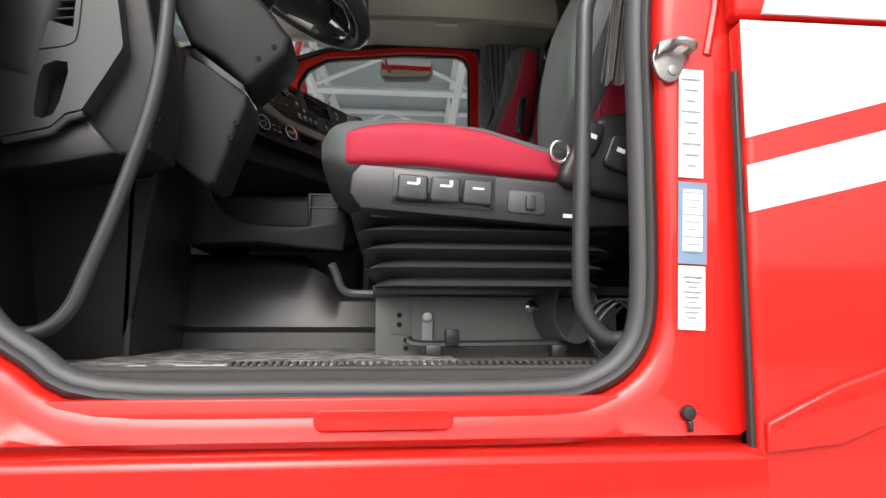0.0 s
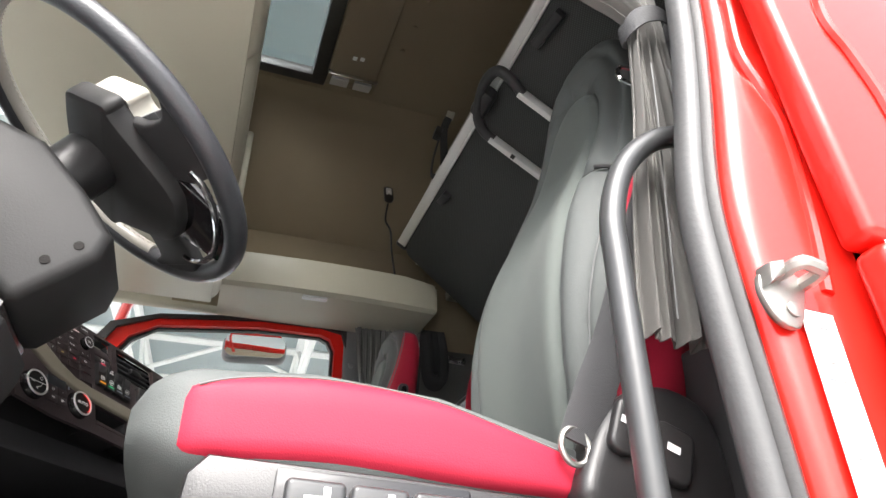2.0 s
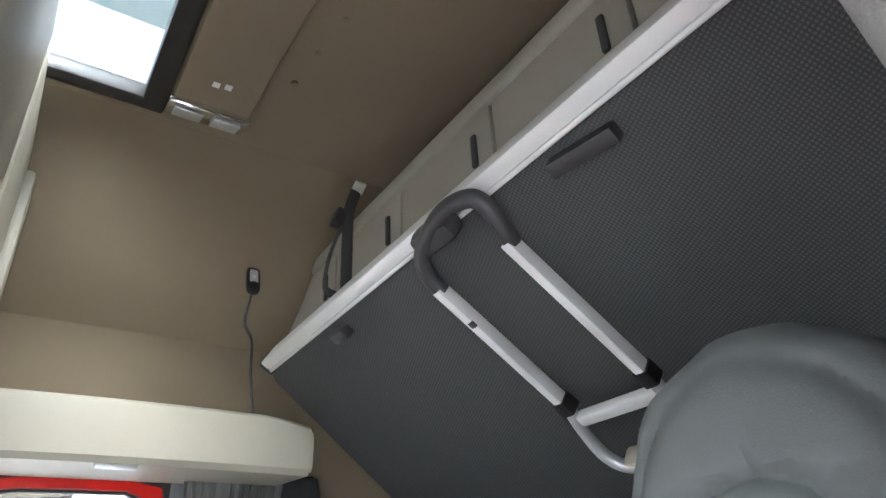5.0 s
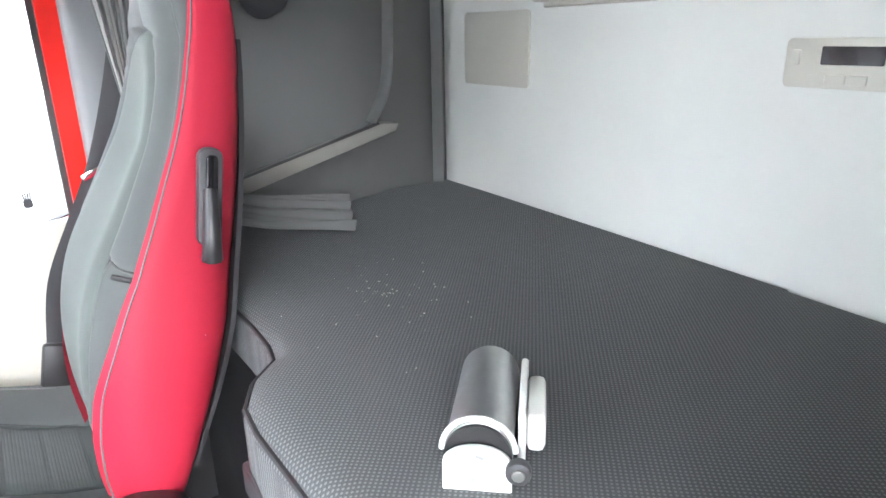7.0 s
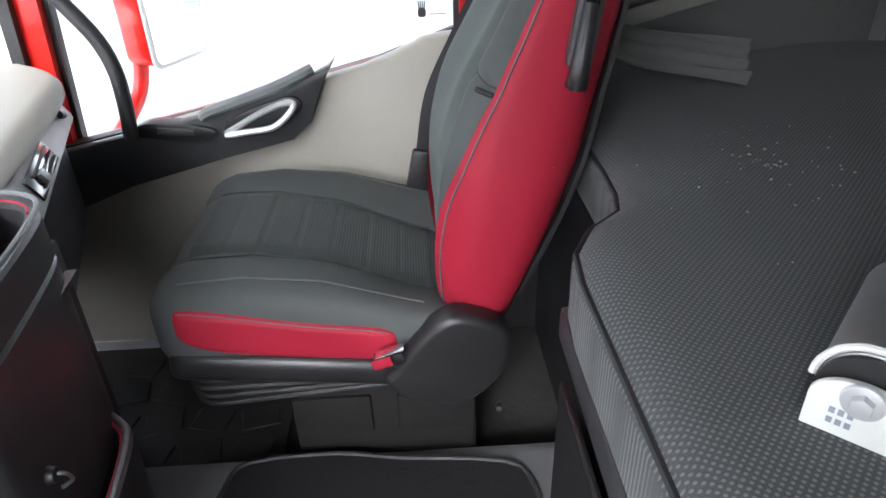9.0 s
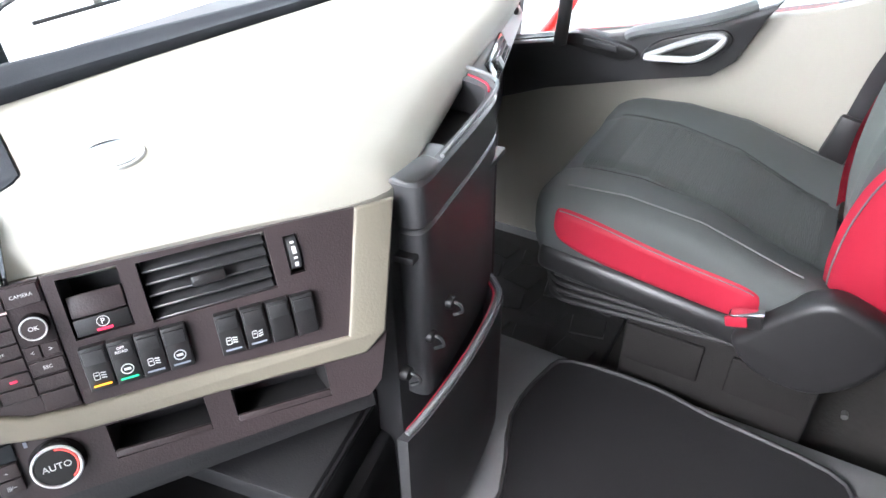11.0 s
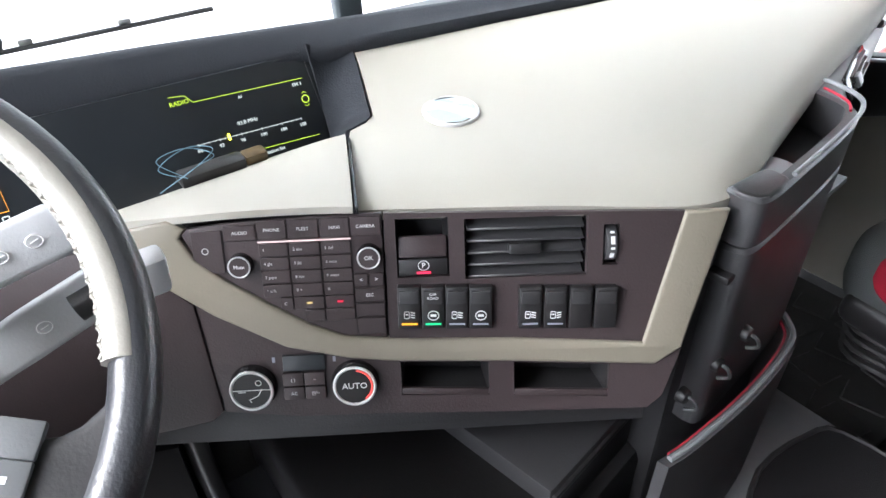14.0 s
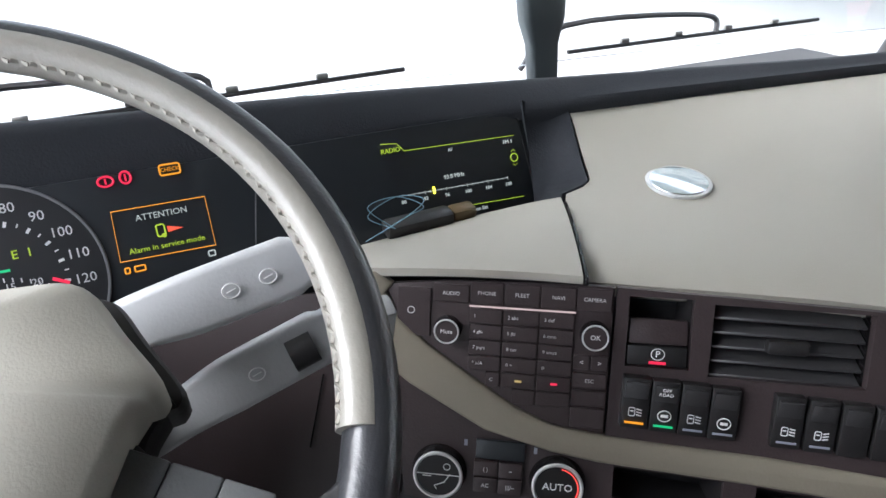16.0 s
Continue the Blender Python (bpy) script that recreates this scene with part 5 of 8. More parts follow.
add_tube(bm, curve_through([(0.165, 0.108, 1.01), (0.210, 0.10, 1.0), (0.215, 0.10, 1.03), (0.17, 0.108, 1.04)], 3, True), 0.004, 6, True)
part("tongue", bm, CHROME, belt_d, "steel belt tongue")

# ---- red body side round the open driver doorway ----
opening = smooth_poly([(-0.70, 0.030), (-0.40, 0.024), (-0.10, 0.024), (-0.02, 0.036), (0.035, 0.075), (0.058, 0.15), (0.062, 0.36), (0.062, 0.56), (0.072, 0.66), (0.105, 0.80), (0.135, 0.95), (0.165, 1.18), (0.17, 1.42), (0.10, 1.58), (-0.25, 1.64), (-0.62, 1.60), (-0.86, 1.42), (-0.93, 1.05), (-0.895, 0.60), (-0.882, 0.35), (-0.876, 0.19), (-0.85, 0.122), (-0.79, 0.075)], 4)
n_open = len(opening)


def grown(d):
    """The doorway's outline moved outwards by d."""
    out = []
    for i in range(n_open):
        a, b = Vector(opening[i - 1]), Vector(opening[(i + 1) % n_open])
        t = (b - a).normalized()
        nrm = Vector((t.y, -t.x))
        out.append(Vector(opening[i]) + nrm * d)
    return out


def to_frame(p):
    """The point of the panel's outer border in line with p."""
    c = Vector((-0.38, 0.75))
    d = p - c
    k = min((0.212 - c.x) / d.x if d.x > 0 else (-1.35 - c.x) / d.x if d.x < 0 else 9, (2.0 - c.y) / d.y if d.y > 0 else (-0.045 - c.y) / d.y if d.y < 0 else 9)
    return c + d * k


def at_y(ring, y):
    return [Vector((p[0], y, p[1])) for p in ring]


body = thing("cab_side", (-0.4, -0.11, -0.05), "glossy red painted cab side round the open driver doorway", "truck cab", kind="structure")
bm = fresh()
g5 = grown(0.088)
outer = [to_frame(p) for p in g5]
rim = [at_y(grown(0.0), -0.035), at_y(grown(0.022), -0.045), at_y(grown(0.028), -0.060), at_y(grown(0.033), -0.078), at_y(grown(0.042), -0.086), at_y(grown(0.056), -0.088), at_y(grown(0.068), -0.092)]
rim.append([Vector((a.x + (b.x - a.x) * 0.5, -0.094, a.y + (b.y - a.y) * 0.5)) if (b - a).length > 0 else Vector((a.x, -0.094, a.y)) for a, b in zip(g5, outer)])
rim.append([Vector((b.x, -0.102, b.y)) for b in outer])
rim.append([Vector((b.x, -0.05, b.y)) for b in outer])
add_loft(bm, rim, cap=False)
part("panel", bm, RED_PAINT, body, sharp=60)
bm = fresh()
add_tube(bm, [Vector((p.x, -0.052, p.y)) for p in grown(0.008)], 0.019, 10, True, flat=0.9)
part("door_seal", bm, material("weathered grey rubber", (0.055, 0.055, 0.056), 0.5, grain=150, bump=0.2), body, "grey rubber door seal", sharp=60)
bm = fresh()
add_tube(bm, [Vector((p.x, -0.068, p.y)) for p in grown(0.017)], 0.010, 6, True)
part("seal_lip", bm, RUBBER, body, sharp=60)
bm = fresh()
add_prism(bm, rounded(0.19, 0.028, 0.012, 5, -0.32, -0.018), 0.004, axes((0, -0.0975, 0), (1, 0, 0), (0, 0, 1), (0, -1, 0)), 0.0018, 3)
part("step_recess", bm, RED_PAINT, body, "pressed red step in the sill")

stickers = thing("door_stickers", (0.12, -0.095, 0.1), "white and blue information stickers on the door post", "stickers")
for z0, z1, x0, x1, mat0 in ((0.328, 0.495, 0.116, 0.154, PAPER), (0.199, 0.321, 0.109, 0.153, BLUE_PAPER), (0.103, 0.196, 0.105, 0.146, PAPER)):
    bm = fresh()
    add_box(bm, ((x0 + x1) / 2, -0.0950, (z0 + z1) / 2), (x1 - x0, 0.0015, z1 - z0), (0, 2.5, 0))
    st = part("sticker", bm, mat0, stickers)
    if mat0 is BLUE_PAPER:
        bm = fresh()
        add_box(bm, ((x0 + x1) / 2, -0.0963, (z0 + z1) / 2 + 0.004), (0.030, 0.001, 0.092), (0, 2.5, 0))
        part("text_field", bm, PAPER, st)
    for k in range(9):
        bm = fresh()
        add_box(bm, ((x0 + x1) / 2 - 0.002 + 0.0005 * k, -0.0970, z0 + 0.018 + (z1 - z0 - 0.034) * k / 8), (0.014 + 0.008 * ((k * 7) % 3), 0.0005, 0.0022), (0, 2.5, 0))
        part("text_bar", bm, DARK_INK, st)

striker = thing("door_striker", (0.104, -0.09, 0.5), "worn zinc door lock striker on the red post", "door striker")
SK = axes((0.104, -0.089, 0.507), (1, 0, 0), (0, 0, 1), (0, -1, 0)) @ Matrix.Scale(0.82, 4)
bm = fresh()
add_prism(bm, smooth_poly([(-0.032, 0.0), (-0.018, -0.034), (0.012, -0.038), (0.034, 0.005), (0.038, 0.022), (0.015, 0.036), (-0.022, 0.028)], 3), 0.010, SK, 0.003)
part("plate", bm, STEEL, striker)
bm = fresh()
add_prism(bm, [(-0.03, 0.002), (0.0, 0.020), (0.0, 0.038), (-0.024, 0.030)], 0.026, SK, 0.004)
part("wedge", bm, STEEL, striker)
bm = fresh()
add_tube(bm, [SK @ Vector(q) for q in curve_through([(0.0, 0.024, 0.008), (0.005, 0.026, 0.036), (0.02, 0.024, 0.04), (0.034, 0.020, 0.036), (0.034, 0.018, 0.008)], 4)], 0.007, 8)
part("bar", bm, STEEL, striker)
bm = fresh()
add_cyl(bm, SK @ Matrix.Translation((0.006, -0.018, 0.009)), 0.010, 0.010, 0.004, 12, 0.001)
part("bolt", bm, STEEL, striker)
plug = thing("rubber_plug", (0.112, -0.10, -0.018), "small black rubber plug in the red panel", "plug")
bm = fresh()
add_cyl(bm, pose(0.112, -0.094, -0.014, 90, 0, 0), 0.012, 0.010, 0.012, 16, 0.003)
add_box(bm, (0.112, -0.103, -0.032), (0.008, 0.01, 0.016), bev=0.003)
part("cap", bm, BLACK, plug)

ridge = [(0.165, 0.52), (0.185, 0.62), (0.198, 0.74), (0.186, 0.80), (0.172, 0.86), (0.186, 0.97), (0.18, 1.06), (0.17, 1.6)]
bm = fresh()
add_tube(bm, curve_through([(x, -0.092, z) for x, z in ridge], 5), 0.008, 8)
part("flange_bead", bm, RED_PAINT, body)
bm = fresh()
add_box(bm, (-0.42, -0.070, -0.06), (1.24, 0.03, 0.14), bev=0.004)
part("sill_panel", bm, RED_PAINT, body)
# step fairing below, fender panel behind
fairing = thing("step_fairing", (-0.5, -0.13, -0.5), "glossy red step fairing under the doorway", "fairing")
bm = fresh()
add_box(bm, (-0.57, -0.125, -0.30), (1.56, 0.05, 0.49), bev=0.015, seg=3)
part("panel", bm, RED_PAINT, fairing)
bm = fresh()
add_box(bm, (-0.30, -0.158, -0.35), (0.62, 0.03, 0.30), bev=0.02, seg=3)
part("bulge", bm, RED_PAINT, fairing)
fender = thing("side_fairing", (0.8, -0.14, -0.5), "red side panel with white stripes behind the cab door", "fairing")
bm = fresh()
add_box(bm, (0.804, -0.13, 0.06), (1.232, 0.04, 0.99), bev=0.012, seg=3)
part("panel", bm, RED_PAINT, fender, "glossy red side panel")
bm = fresh()
add_box(bm, (0.803, -0.125, 1.195), (1.234, 0.04, 1.27), bev=0.012, seg=3)
part("upper_panel", bm, RED_PAINT, fender, "glossy red upper panel")
bm = fresh()
add_prism(bm, smooth_poly([(0.222, 0.562), (0.25, 0.65), (0.285, 0.695), (0.37, 0.83), (0.435, 0.95), (0.457, 1.07), (0.475, 1.30), (0.485, 1.82), (1.41, 1.82), (1.41, 0.562)], 1), 0.008, axes((0, -0.144, 0), (1, 0, 0), (0, 0, 1), (0, -1, 0)), 0.003)
part("air_deflector", bm, WHITE_PAINT, fender, "white air deflector panel")
FP = axes((0, -0.15, 0), (1, 0, 0), (0, 0, 1), (0, -1, 0))
for pts in ([(0.187, 0.375), (0.82, 0.550), (0.187, 0.550)], [(0.187, 0.268), (1.36, 0.550), (0.99, 0.550), (0.187, 0.335)]):
    bm = fresh()
    add_prism(bm, pts, 0.0015, FP)
    part("stripe", bm, WHITE_PAINT, fender, "white paint stripe")
bm = fresh()
add_prism(bm, [(0.192, -0.02), (0.30, 0.03), (0.70, 0.16), (1.40, 0.36), (1.40, 0.30), (0.70, 0.10), (0.30, -0.05), (0.192, -0.06)], 0.012, FP, 0.005, 3)
part("crease", bm, RED_PAINT, fender)
bm = fresh()
add_box(bm, (0.184, -0.134, 0.015), (0.008, 0.014, 0.93), bev=0.003)
part("gap_seal", bm, RUBBER, fender)

bm = fresh()
add_tube(bm, curve_through([(x, -0.147, z) for x, z in ((0.285, 0.60), (0.30, 0.70), (0.30, 0.77), (0.285, 0.84), (0.268, 0.90), (0.30, 1.03), (0.35, 1.19), (0.37, 1.6))], 5), 0.008, 8)
part("panel_bead", bm, RED_PAINT, fender)

# grab rails in the doorway
rear_rail = thing("grab_rail", (0.0, 0.0, 0.09), "dark grey tubular grab rail at the door post", "grab rail", "grab rails")
bm = fresh()
add_tube(bm, curve_through([(0.075, -0.005, 0.09), (0.03, 0.0, 0.088), (-0.004, 0.0, 0.13), (-0.010, 0.0, 0.20), (-0.004, 0.0, 0.36), (0.004, 0.0, 0.56), (0.010, 0.0, 0.64), (0.04, 0.0, 0.715), (0.09, -0.005, 0.765), (0.15, -0.01, 0.785)], 7), 0.0140, 12)
part("tube", bm, RAIL, rear_rail, sharp=70)
for q in ((0.075, -0.005, 0.09), (0.15, -0.01, 0.785)):
    bm = fresh()
    add_cyl(bm, pose(q[0] - 0.004, q[1], q[2], 0, 90, 0), 0.024, 0.022, 0.008, 20, 0.002)
    part("end_flange", bm, RAIL, rear_rail)
front_rail = thing("grab_rail", (-0.8, 0.0, 0.1), "black tubular grab rail on the windscreen pillar", "grab rail", "grab rails")
bm = fresh()
add_tube(bm, curve_through([(-0.88, -0.005, 0.095), (-0.82, 0.0, 0.098), (-0.78, 0.0, 0.13), (-0.755, 0.0, 0.19), (-0.72, 0.0, 0.29), (-0.685, 0.0, 0.41), (-0.668, 0.0, 0.50), (-0.660, 0.0, 0.62), (-0.665, 0.0, 0.85), (-0.70, 0.0, 1.02), (-0.78, 0.0, 1.10)], 6), 0.0115, 12)
part("tube", bm, RAIL, front_rail, sharp=70)
bm = fresh()
for k in range(26):
    add_box(bm, (-0.775 + 0.0042 * k, 0.016, 0.145 + 0.0112 * k), (0.003, 0.004, 0.006), (0, 20, 0))
part("lacing", bm, BLACK, front_rail)

# ---- dashboard ----
PANEL = axes((-0.6096, 0.8328, 0.7479), (0.5506, 0.8348, 0.0), (-0.2736, 0.1805, 0.9448), (0.7886, -0.5202, 0.3278))
FACE = axes((-0.85, 0.80, 0.80), (0, 1, 0), (-0.4, 0, 0.9165), (0.9165, 0, 0.4))


def add_plate(bm, outer, holes, depth, m):
    """A plate with holes through it."""
    edges = []
    for loop in [outer] + holes:
        vs = [bm.verts.new(m @ Vector((x, y, 0))) for x, y in loop]
        edges += [bm.edges.new((vs[i], vs[(i + 1) % len(vs)])) for i in range(len(vs))]
    got = bmesh.ops.triangle_fill(bm, edges=edges, use_beauty=True)["geom"]
    faces = [g for g in got if isinstance(g, bmesh.types.BMFace)]
    new_geom = bmesh.ops.extrude_face_region(bm, geom=faces)["geom"]
    shift = m.to_3x3() @ Vector((0, 0, depth))
    bmesh.ops.translate(bm, verts=[g for g in new_geom if isinstance(g, bmesh.types.BMVert)], vec=shift)
    bmesh.ops.recalc_face_normals(bm, faces=bm.faces[:])


def quad(u0, u1, v0, v1, dv=0.0):
    """A rectangle in panel coordinates; dv lowers its outer end."""
    return [(u0, v0), (u1, v0 + dv), (u1, v1 + dv), (u0, v1)]


def tub(bm, u0, u1, v0, v1, deep, m, dv=0.0, wall=0.004):
    """An open box sunk behind a hole."""
    a = [m @ Vector((x, y, -0.001)) for x, y in quad(u0, u1, v0, v1, dv)]
    b = [m @ Vector((x, y, -deep)) for x, y in quad(u0 + wall, u1 - wall, v0 + wall, v1 - wall, dv)]
    va, vb = [bm.verts.new(p) for p in a], [bm.verts.new(p) for p in b]
    for i in range(4):
        bm.faces.new((va[i], va[(i + 1) % 4], vb[(i + 1) % 4], vb[i]))
    bm.faces.new(vb)
    bmesh.ops.recalc_face_normals(bm, faces=bm.faces[:])
    for f in bm.faces:
        f.normal_flip()


dash = thing("dashboard", (-0.7, 1.0, 0.3), "beige and dark dashboard with a driver facing centre panel", "dashboard")
# soft pad
front = curve_through([(-0.643, 0.836, 0.790), (-0.53, 0.995, 0.790), (-0.43, 1.130, 0.789), (-0.432, 1.215, 0.793), (-0.455, 1.30, 0.797), (-0.522, 1.538, 0.802), (-0.585, 1.80, 0.805), (-0.66, 2.02, 0.806), (-0.78, 2.12, 0.806)], 5)
rear = curve_through([(-0.873, y, 0.867 - 0.042 * (y - 0.975)) for y in (0.982, 1.06, 1.16, 1.26, 1.36, 1.56, 1.80, 2.02, 2.12)], 5)


def pad_point(a, b, t, i):
    """The pad's top between its front and rear edge: a rounded lip, nearly level, then rising to the hood; its driver end bulges."""
    p = a.lerp(b, t)
    side = min(1.0, max(0.0, (i - 8) / 4))
    lip = 0.009 + 0.010 * side
    p.z = a.z + lip * (1 - (1 - min(1.0, t / (0.18 - 0.07 * side))) ** 2) + (b.z - lip - a.z) * (0.25 * t + 0.75 * max(0.0, (t - 0.35) / 0.65) ** 2.6)
    p += Vector((-0.55, -0.83, 0)) * 0.004 * max(0.0, 1 - i) * min(1.0, (1 - t) / 0.5)
    if t > 0.53:
        k = (t - 0.53) / 0.09 if t < 0.62 else (1 - t) / 0.38
        p += Vector((0.55, 0.83, 0)) * 0.028 * k ** 0.8 * max(0.0, 1 - i / 5)
    return p


bm = fresh()
rings = []
for i, a, b in [(k / 4, front[0].lerp(front[1], k / 4), rear[0].lerp(rear[1], k / 4)) for k in range(4)] + [(k, front[k], rear[k]) for k in range(1, len(front))]:
    ring = [b + Vector((0, 0, -0.06)), a + (b - a).normalized() * 0.02 + Vector((0, 0, -0.03)), a + Vector((0, 0, -0.012))]
    for k in range(23):
        ring.append(pad_point(a, b, (k / 22) ** 1.4, i))
    rings.append(ring)
add_loft(bm, rings, cap=False)
bm.verts.ensure_lookup_table()
bm.faces.new([bm.verts[-k] for k in range(1, len(rings[0]) + 1)])
pad = part("pad", bm, BEIGE, dash, "beige soft pad", sharp=50)
# loudspeaker / sensor disc on the pad
bm = fresh()
disc_m = Matrix.Translation((-0.732, 1.033, 0.8140)) @ Vector((0.10, -0.05, 1)).to_track_quat("Z", "Y").to_matrix().to_4x4()
add_cyl(bm, disc_m @ Matrix.Translation((0, 0, -0.010)), 0.036, 0.035, 0.011, 40, 0.001)
disc = part("speaker_disc", bm, SILVER, pad, "round silver disc")
bm = fresh()
add_cyl(bm, disc_m @ Matrix.Translation((0, 0, 0.0)), 0.032, 0.031, 0.0018, 40, 0.0005)
part("disc_face", bm, CHROME, disc)

# beige cowl between the display and the panel
low_edge = curve_through([(-0.835, 0.55, 0.735), (-0.838, 0.64, 0.748), (-0.833, 0.72, 0.762), (-0.815, 0.80, 0.778), (-0.785, 0.872, 0.796), (-0.764, 0.903, 0.806)], 4)
top_edge = curve_through([PANEL @ Vector((u, v, 0.006)) for u, v in ((-0.30, 0.035), (-0.24, 0.050), (-0.18, 0.054), (-0.12, 0.057), (-0.06, 0.058), (-0.010, 0.057))], 4)
bm = fresh()
def cowl(u, v):
    v = v * 1.2 - 0.2
    if v < 0:
        return top_edge[round(u * 20)] + PANEL.to_3x3() @ Vector((0, v * 0.025, 0.001))
    a, b = top_edge[round(u * 20)], low_edge[round(u * 20)]
    p = a.lerp(b, v)
    p.z += 0.012 * (1 - 0.6 * u ** 4) * math.sin(math.pi * v) ** 0.75
    return p
add_sheet(bm, cowl, 20, 18, -0.003)
part("cowl", bm, BEIGE, dash, "beige cowl under the display", sharp=50)
bm = fresh()
add_tube(bm, [cowl(1, k / 18) + Vector((0.0016, 0.0024, -0.001)) for k in range(19)], 0.0026, 6)
part("joint", bm, GLOSS_BLACK, dash)

# display face, hood
bm = fresh()
add_prism(bm, [(-0.62, -0.075), (0.125, -0.075), (0.150, -0.02), (0.152, 0.078), (-0.62, 0.078)], -0.02, FACE, 0.002)
screen = part("display_face", bm, SCREEN, dash, "dark glossy instrument and radio display")
bm = fresh()
end_line = [pad_point(front[0], rear[0], 0.46 + 0.54 * k / 16, 0) for k in range(17)]
def end_cheek(u, v):
    a = FACE @ Vector((0.120, -0.058 + 0.145 * v, 0.002))
    b = end_line[round(v * 16)] + Vector((0.0, -0.002, -0.001))
    p = a.lerp(b, u)
    return p + Vector((-0.010, 0, -0.004)) * math.sin(math.pi * u)
add_sheet(bm, end_cheek, 8, 16, 0.003)
part("display_end", bm, HOOD_SKIN, screen, "dark curved cheek beside the display", sharp=60)
bm = fresh()
rings = []
for y in [0.15 + 2.0 * i / 24 for i in range(25)]:
    k = min(1.0, max(0.0, (y - 0.86) / 0.14))
    lip_x = -0.882 + 0.017 * k * k * (3 - 2 * k)
    lip_z = 0.868 - 0.042 * max(0.0, y - 0.975)
    top = max(0.905 - 0.060 * (y - 0.75), lip_z + 0.014) if y > 0.75 else 0.905 + 0.045 * (0.75 - y)
    back = 0.79 - 0.09 * max(0.0, y - 0.75)
    rings.append([Vector((x, y, z)) for x, z in ((lip_x, lip_z - 0.014), (lip_x, lip_z), (lip_x - 0.008, lip_z + 0.010), (-0.903, top - 0.007), (-0.912, top - 0.001), (-0.93, top - 0.002), (-1.20, back), (-1.20, back - 0.03), (-0.95, 0.80 - 0.03 * max(0.0, y - 0.75)))])
add_loft(bm, rings)
part("hood", bm, HOOD_SKIN, dash, "dark grey dashboard hood", sharp=40)

# instrument graphics
gauge_m = FACE @ Matrix.Translation((-0.425, -0.002, 0.0015))
bm = fresh()
ring_pts = [gauge_m @ Vector((0.088 * math.cos(a), 0.088 * math.sin(a), 0)) for a in (2 * math.pi * k / 64 for k in range(64))]
add_tube(bm, ring_pts, 0.0016, 6, True)
gauge = part("speedometer", bm, GREY_PLASTIC, screen, "round speedometer with a grey bezel")
bm = fresh()
add_cyl(bm, gauge_m @ Matrix.Translation((0, 0, -0.002)), 0.087, 0.087, 0.0025, 64)
part("dial", bm, material("dial black", (0.02, 0.021, 0.023), 0.4, bump=0.0), gauge)
for k, txt in enumerate(("50", "60", "70", "80", "90", "100", "110", "120")):
    a = radians(115 - 19.5 * (k - 1.0) - 5)
    lettering("numeral", txt, 0.0125, gauge_m @ Matrix.Translation((0.069 * math.cos(a), 0.069 * math.sin(a), 0.001)), INK, gauge)
    bm = fresh()
    add_box(bm, (0.0545, 0, 0.001), (0.005, 0.0025, 0.0005), m=gauge_m @ pose(0, 0, 0, 0, 0, math.degrees(a)))
    part("tick", bm, INK, gauge)
    bm = fresh()
    add_box(bm, (0.0555, 0, 0.001), (0.0035, 0.0012, 0.0005), m=gauge_m @ pose(0, 0, 0, 0, 0, math.degrees(a) - 9.7))
    part("tick", bm, INK, gauge)
for x, txt in ((0.010, "15"), (0.031, "20")):
    lettering("numeral", txt, 0.009, gauge_m @ Matrix.Translation((x, -0.003, 0.001)), INK, gauge)
for k in range(7):
    bm = fresh()
    add_box(bm, (0.0 + 0.0065 * k, 0.0045 - 0.00035 * k * k, 0.001), (0.001, 0.004, 0.0005), m=gauge_m)
    part("tick", bm, INK, gauge)
bm = fresh()
add_box(bm, (0.049, -0.006, 0.0012), (0.014, 0.003, 0.0006), (0, 0, -28), m=gauge_m)
part("needle", bm, LIT_RED, gauge)
bm = fresh()
add_box(bm, (0.004, 0.012, 0.001), (0.018, 0.0022, 0.0005), m=gauge_m)
part("trip_bar", bm, LIT_LED_GREEN, gauge)
lettering("trip_figures", "E  1", 0.011, gauge_m @ Matrix.Translation((0.025, 0.024, 0.001)), LIT_GREEN, gauge)
for u, v, w, h in ((-0.322, 0.072, 0.013, 0.009), (-0.305, 0.073, 0.009, 0.011)):
    bm = fresh()
    c = FACE @ Matrix.Translation((u, v, 0.001))
    add_tube(bm, [c @ Vector((w * 0.5 * math.cos(a), h * 0.5 * math.sin(a), 0)) for a in (2 * math.pi * k / 20 for k in range(20))], 0.0011, 5, True)
    add_box(bm, (0, 0, 0), (0.0016, h * 0.6, 0.0008), m=c)
    part("warning_light", bm, LIT_RED, screen)
bm = fresh()
c = FACE @ Matrix.Translation((-0.266, 0.074, 0.001))
add_tube(bm, [c @ Vector((x, y, 0)) for x, y in rounded(0.018, 0.0095, 0.002)], 0.0009, 5, True)
part("warning_light", bm, LIT_AMBER, screen)
lettering("warning_text", "CHECK", 0.0052, c, LIT_AMBER, screen)
bm = fresh()
c = FACE @ Matrix.Translation((-0.283, 0.020, 0.0012))
add_tube(bm, [c @ Vector(p) for p in ((-0.041, 0.024, 0), (0.042, 0.023, 0), (0.042, -0.025, 0), (-0.043, -0.023, 0))], 0.0005, 4, True)
part("message_frame", bm, LIT_AMBER, screen)
lettering("message", "ATTENTION", 0.0082, c @ Matrix.Translation((0.001, 0.014, 0)), LIT_WHITE, screen)
lettering("message", "Alarm in service mode", 0.0074, c @ Matrix.Translation((0.0, -0.0155, 0)), LIT_GREEN, screen)
bm = fresh()
add_tube(bm, [c @ Vector((x - 0.003, y - 0.001, 0)) for x, y in rounded(0.007, 0.011, 0.002)], 0.0008, 5, True)
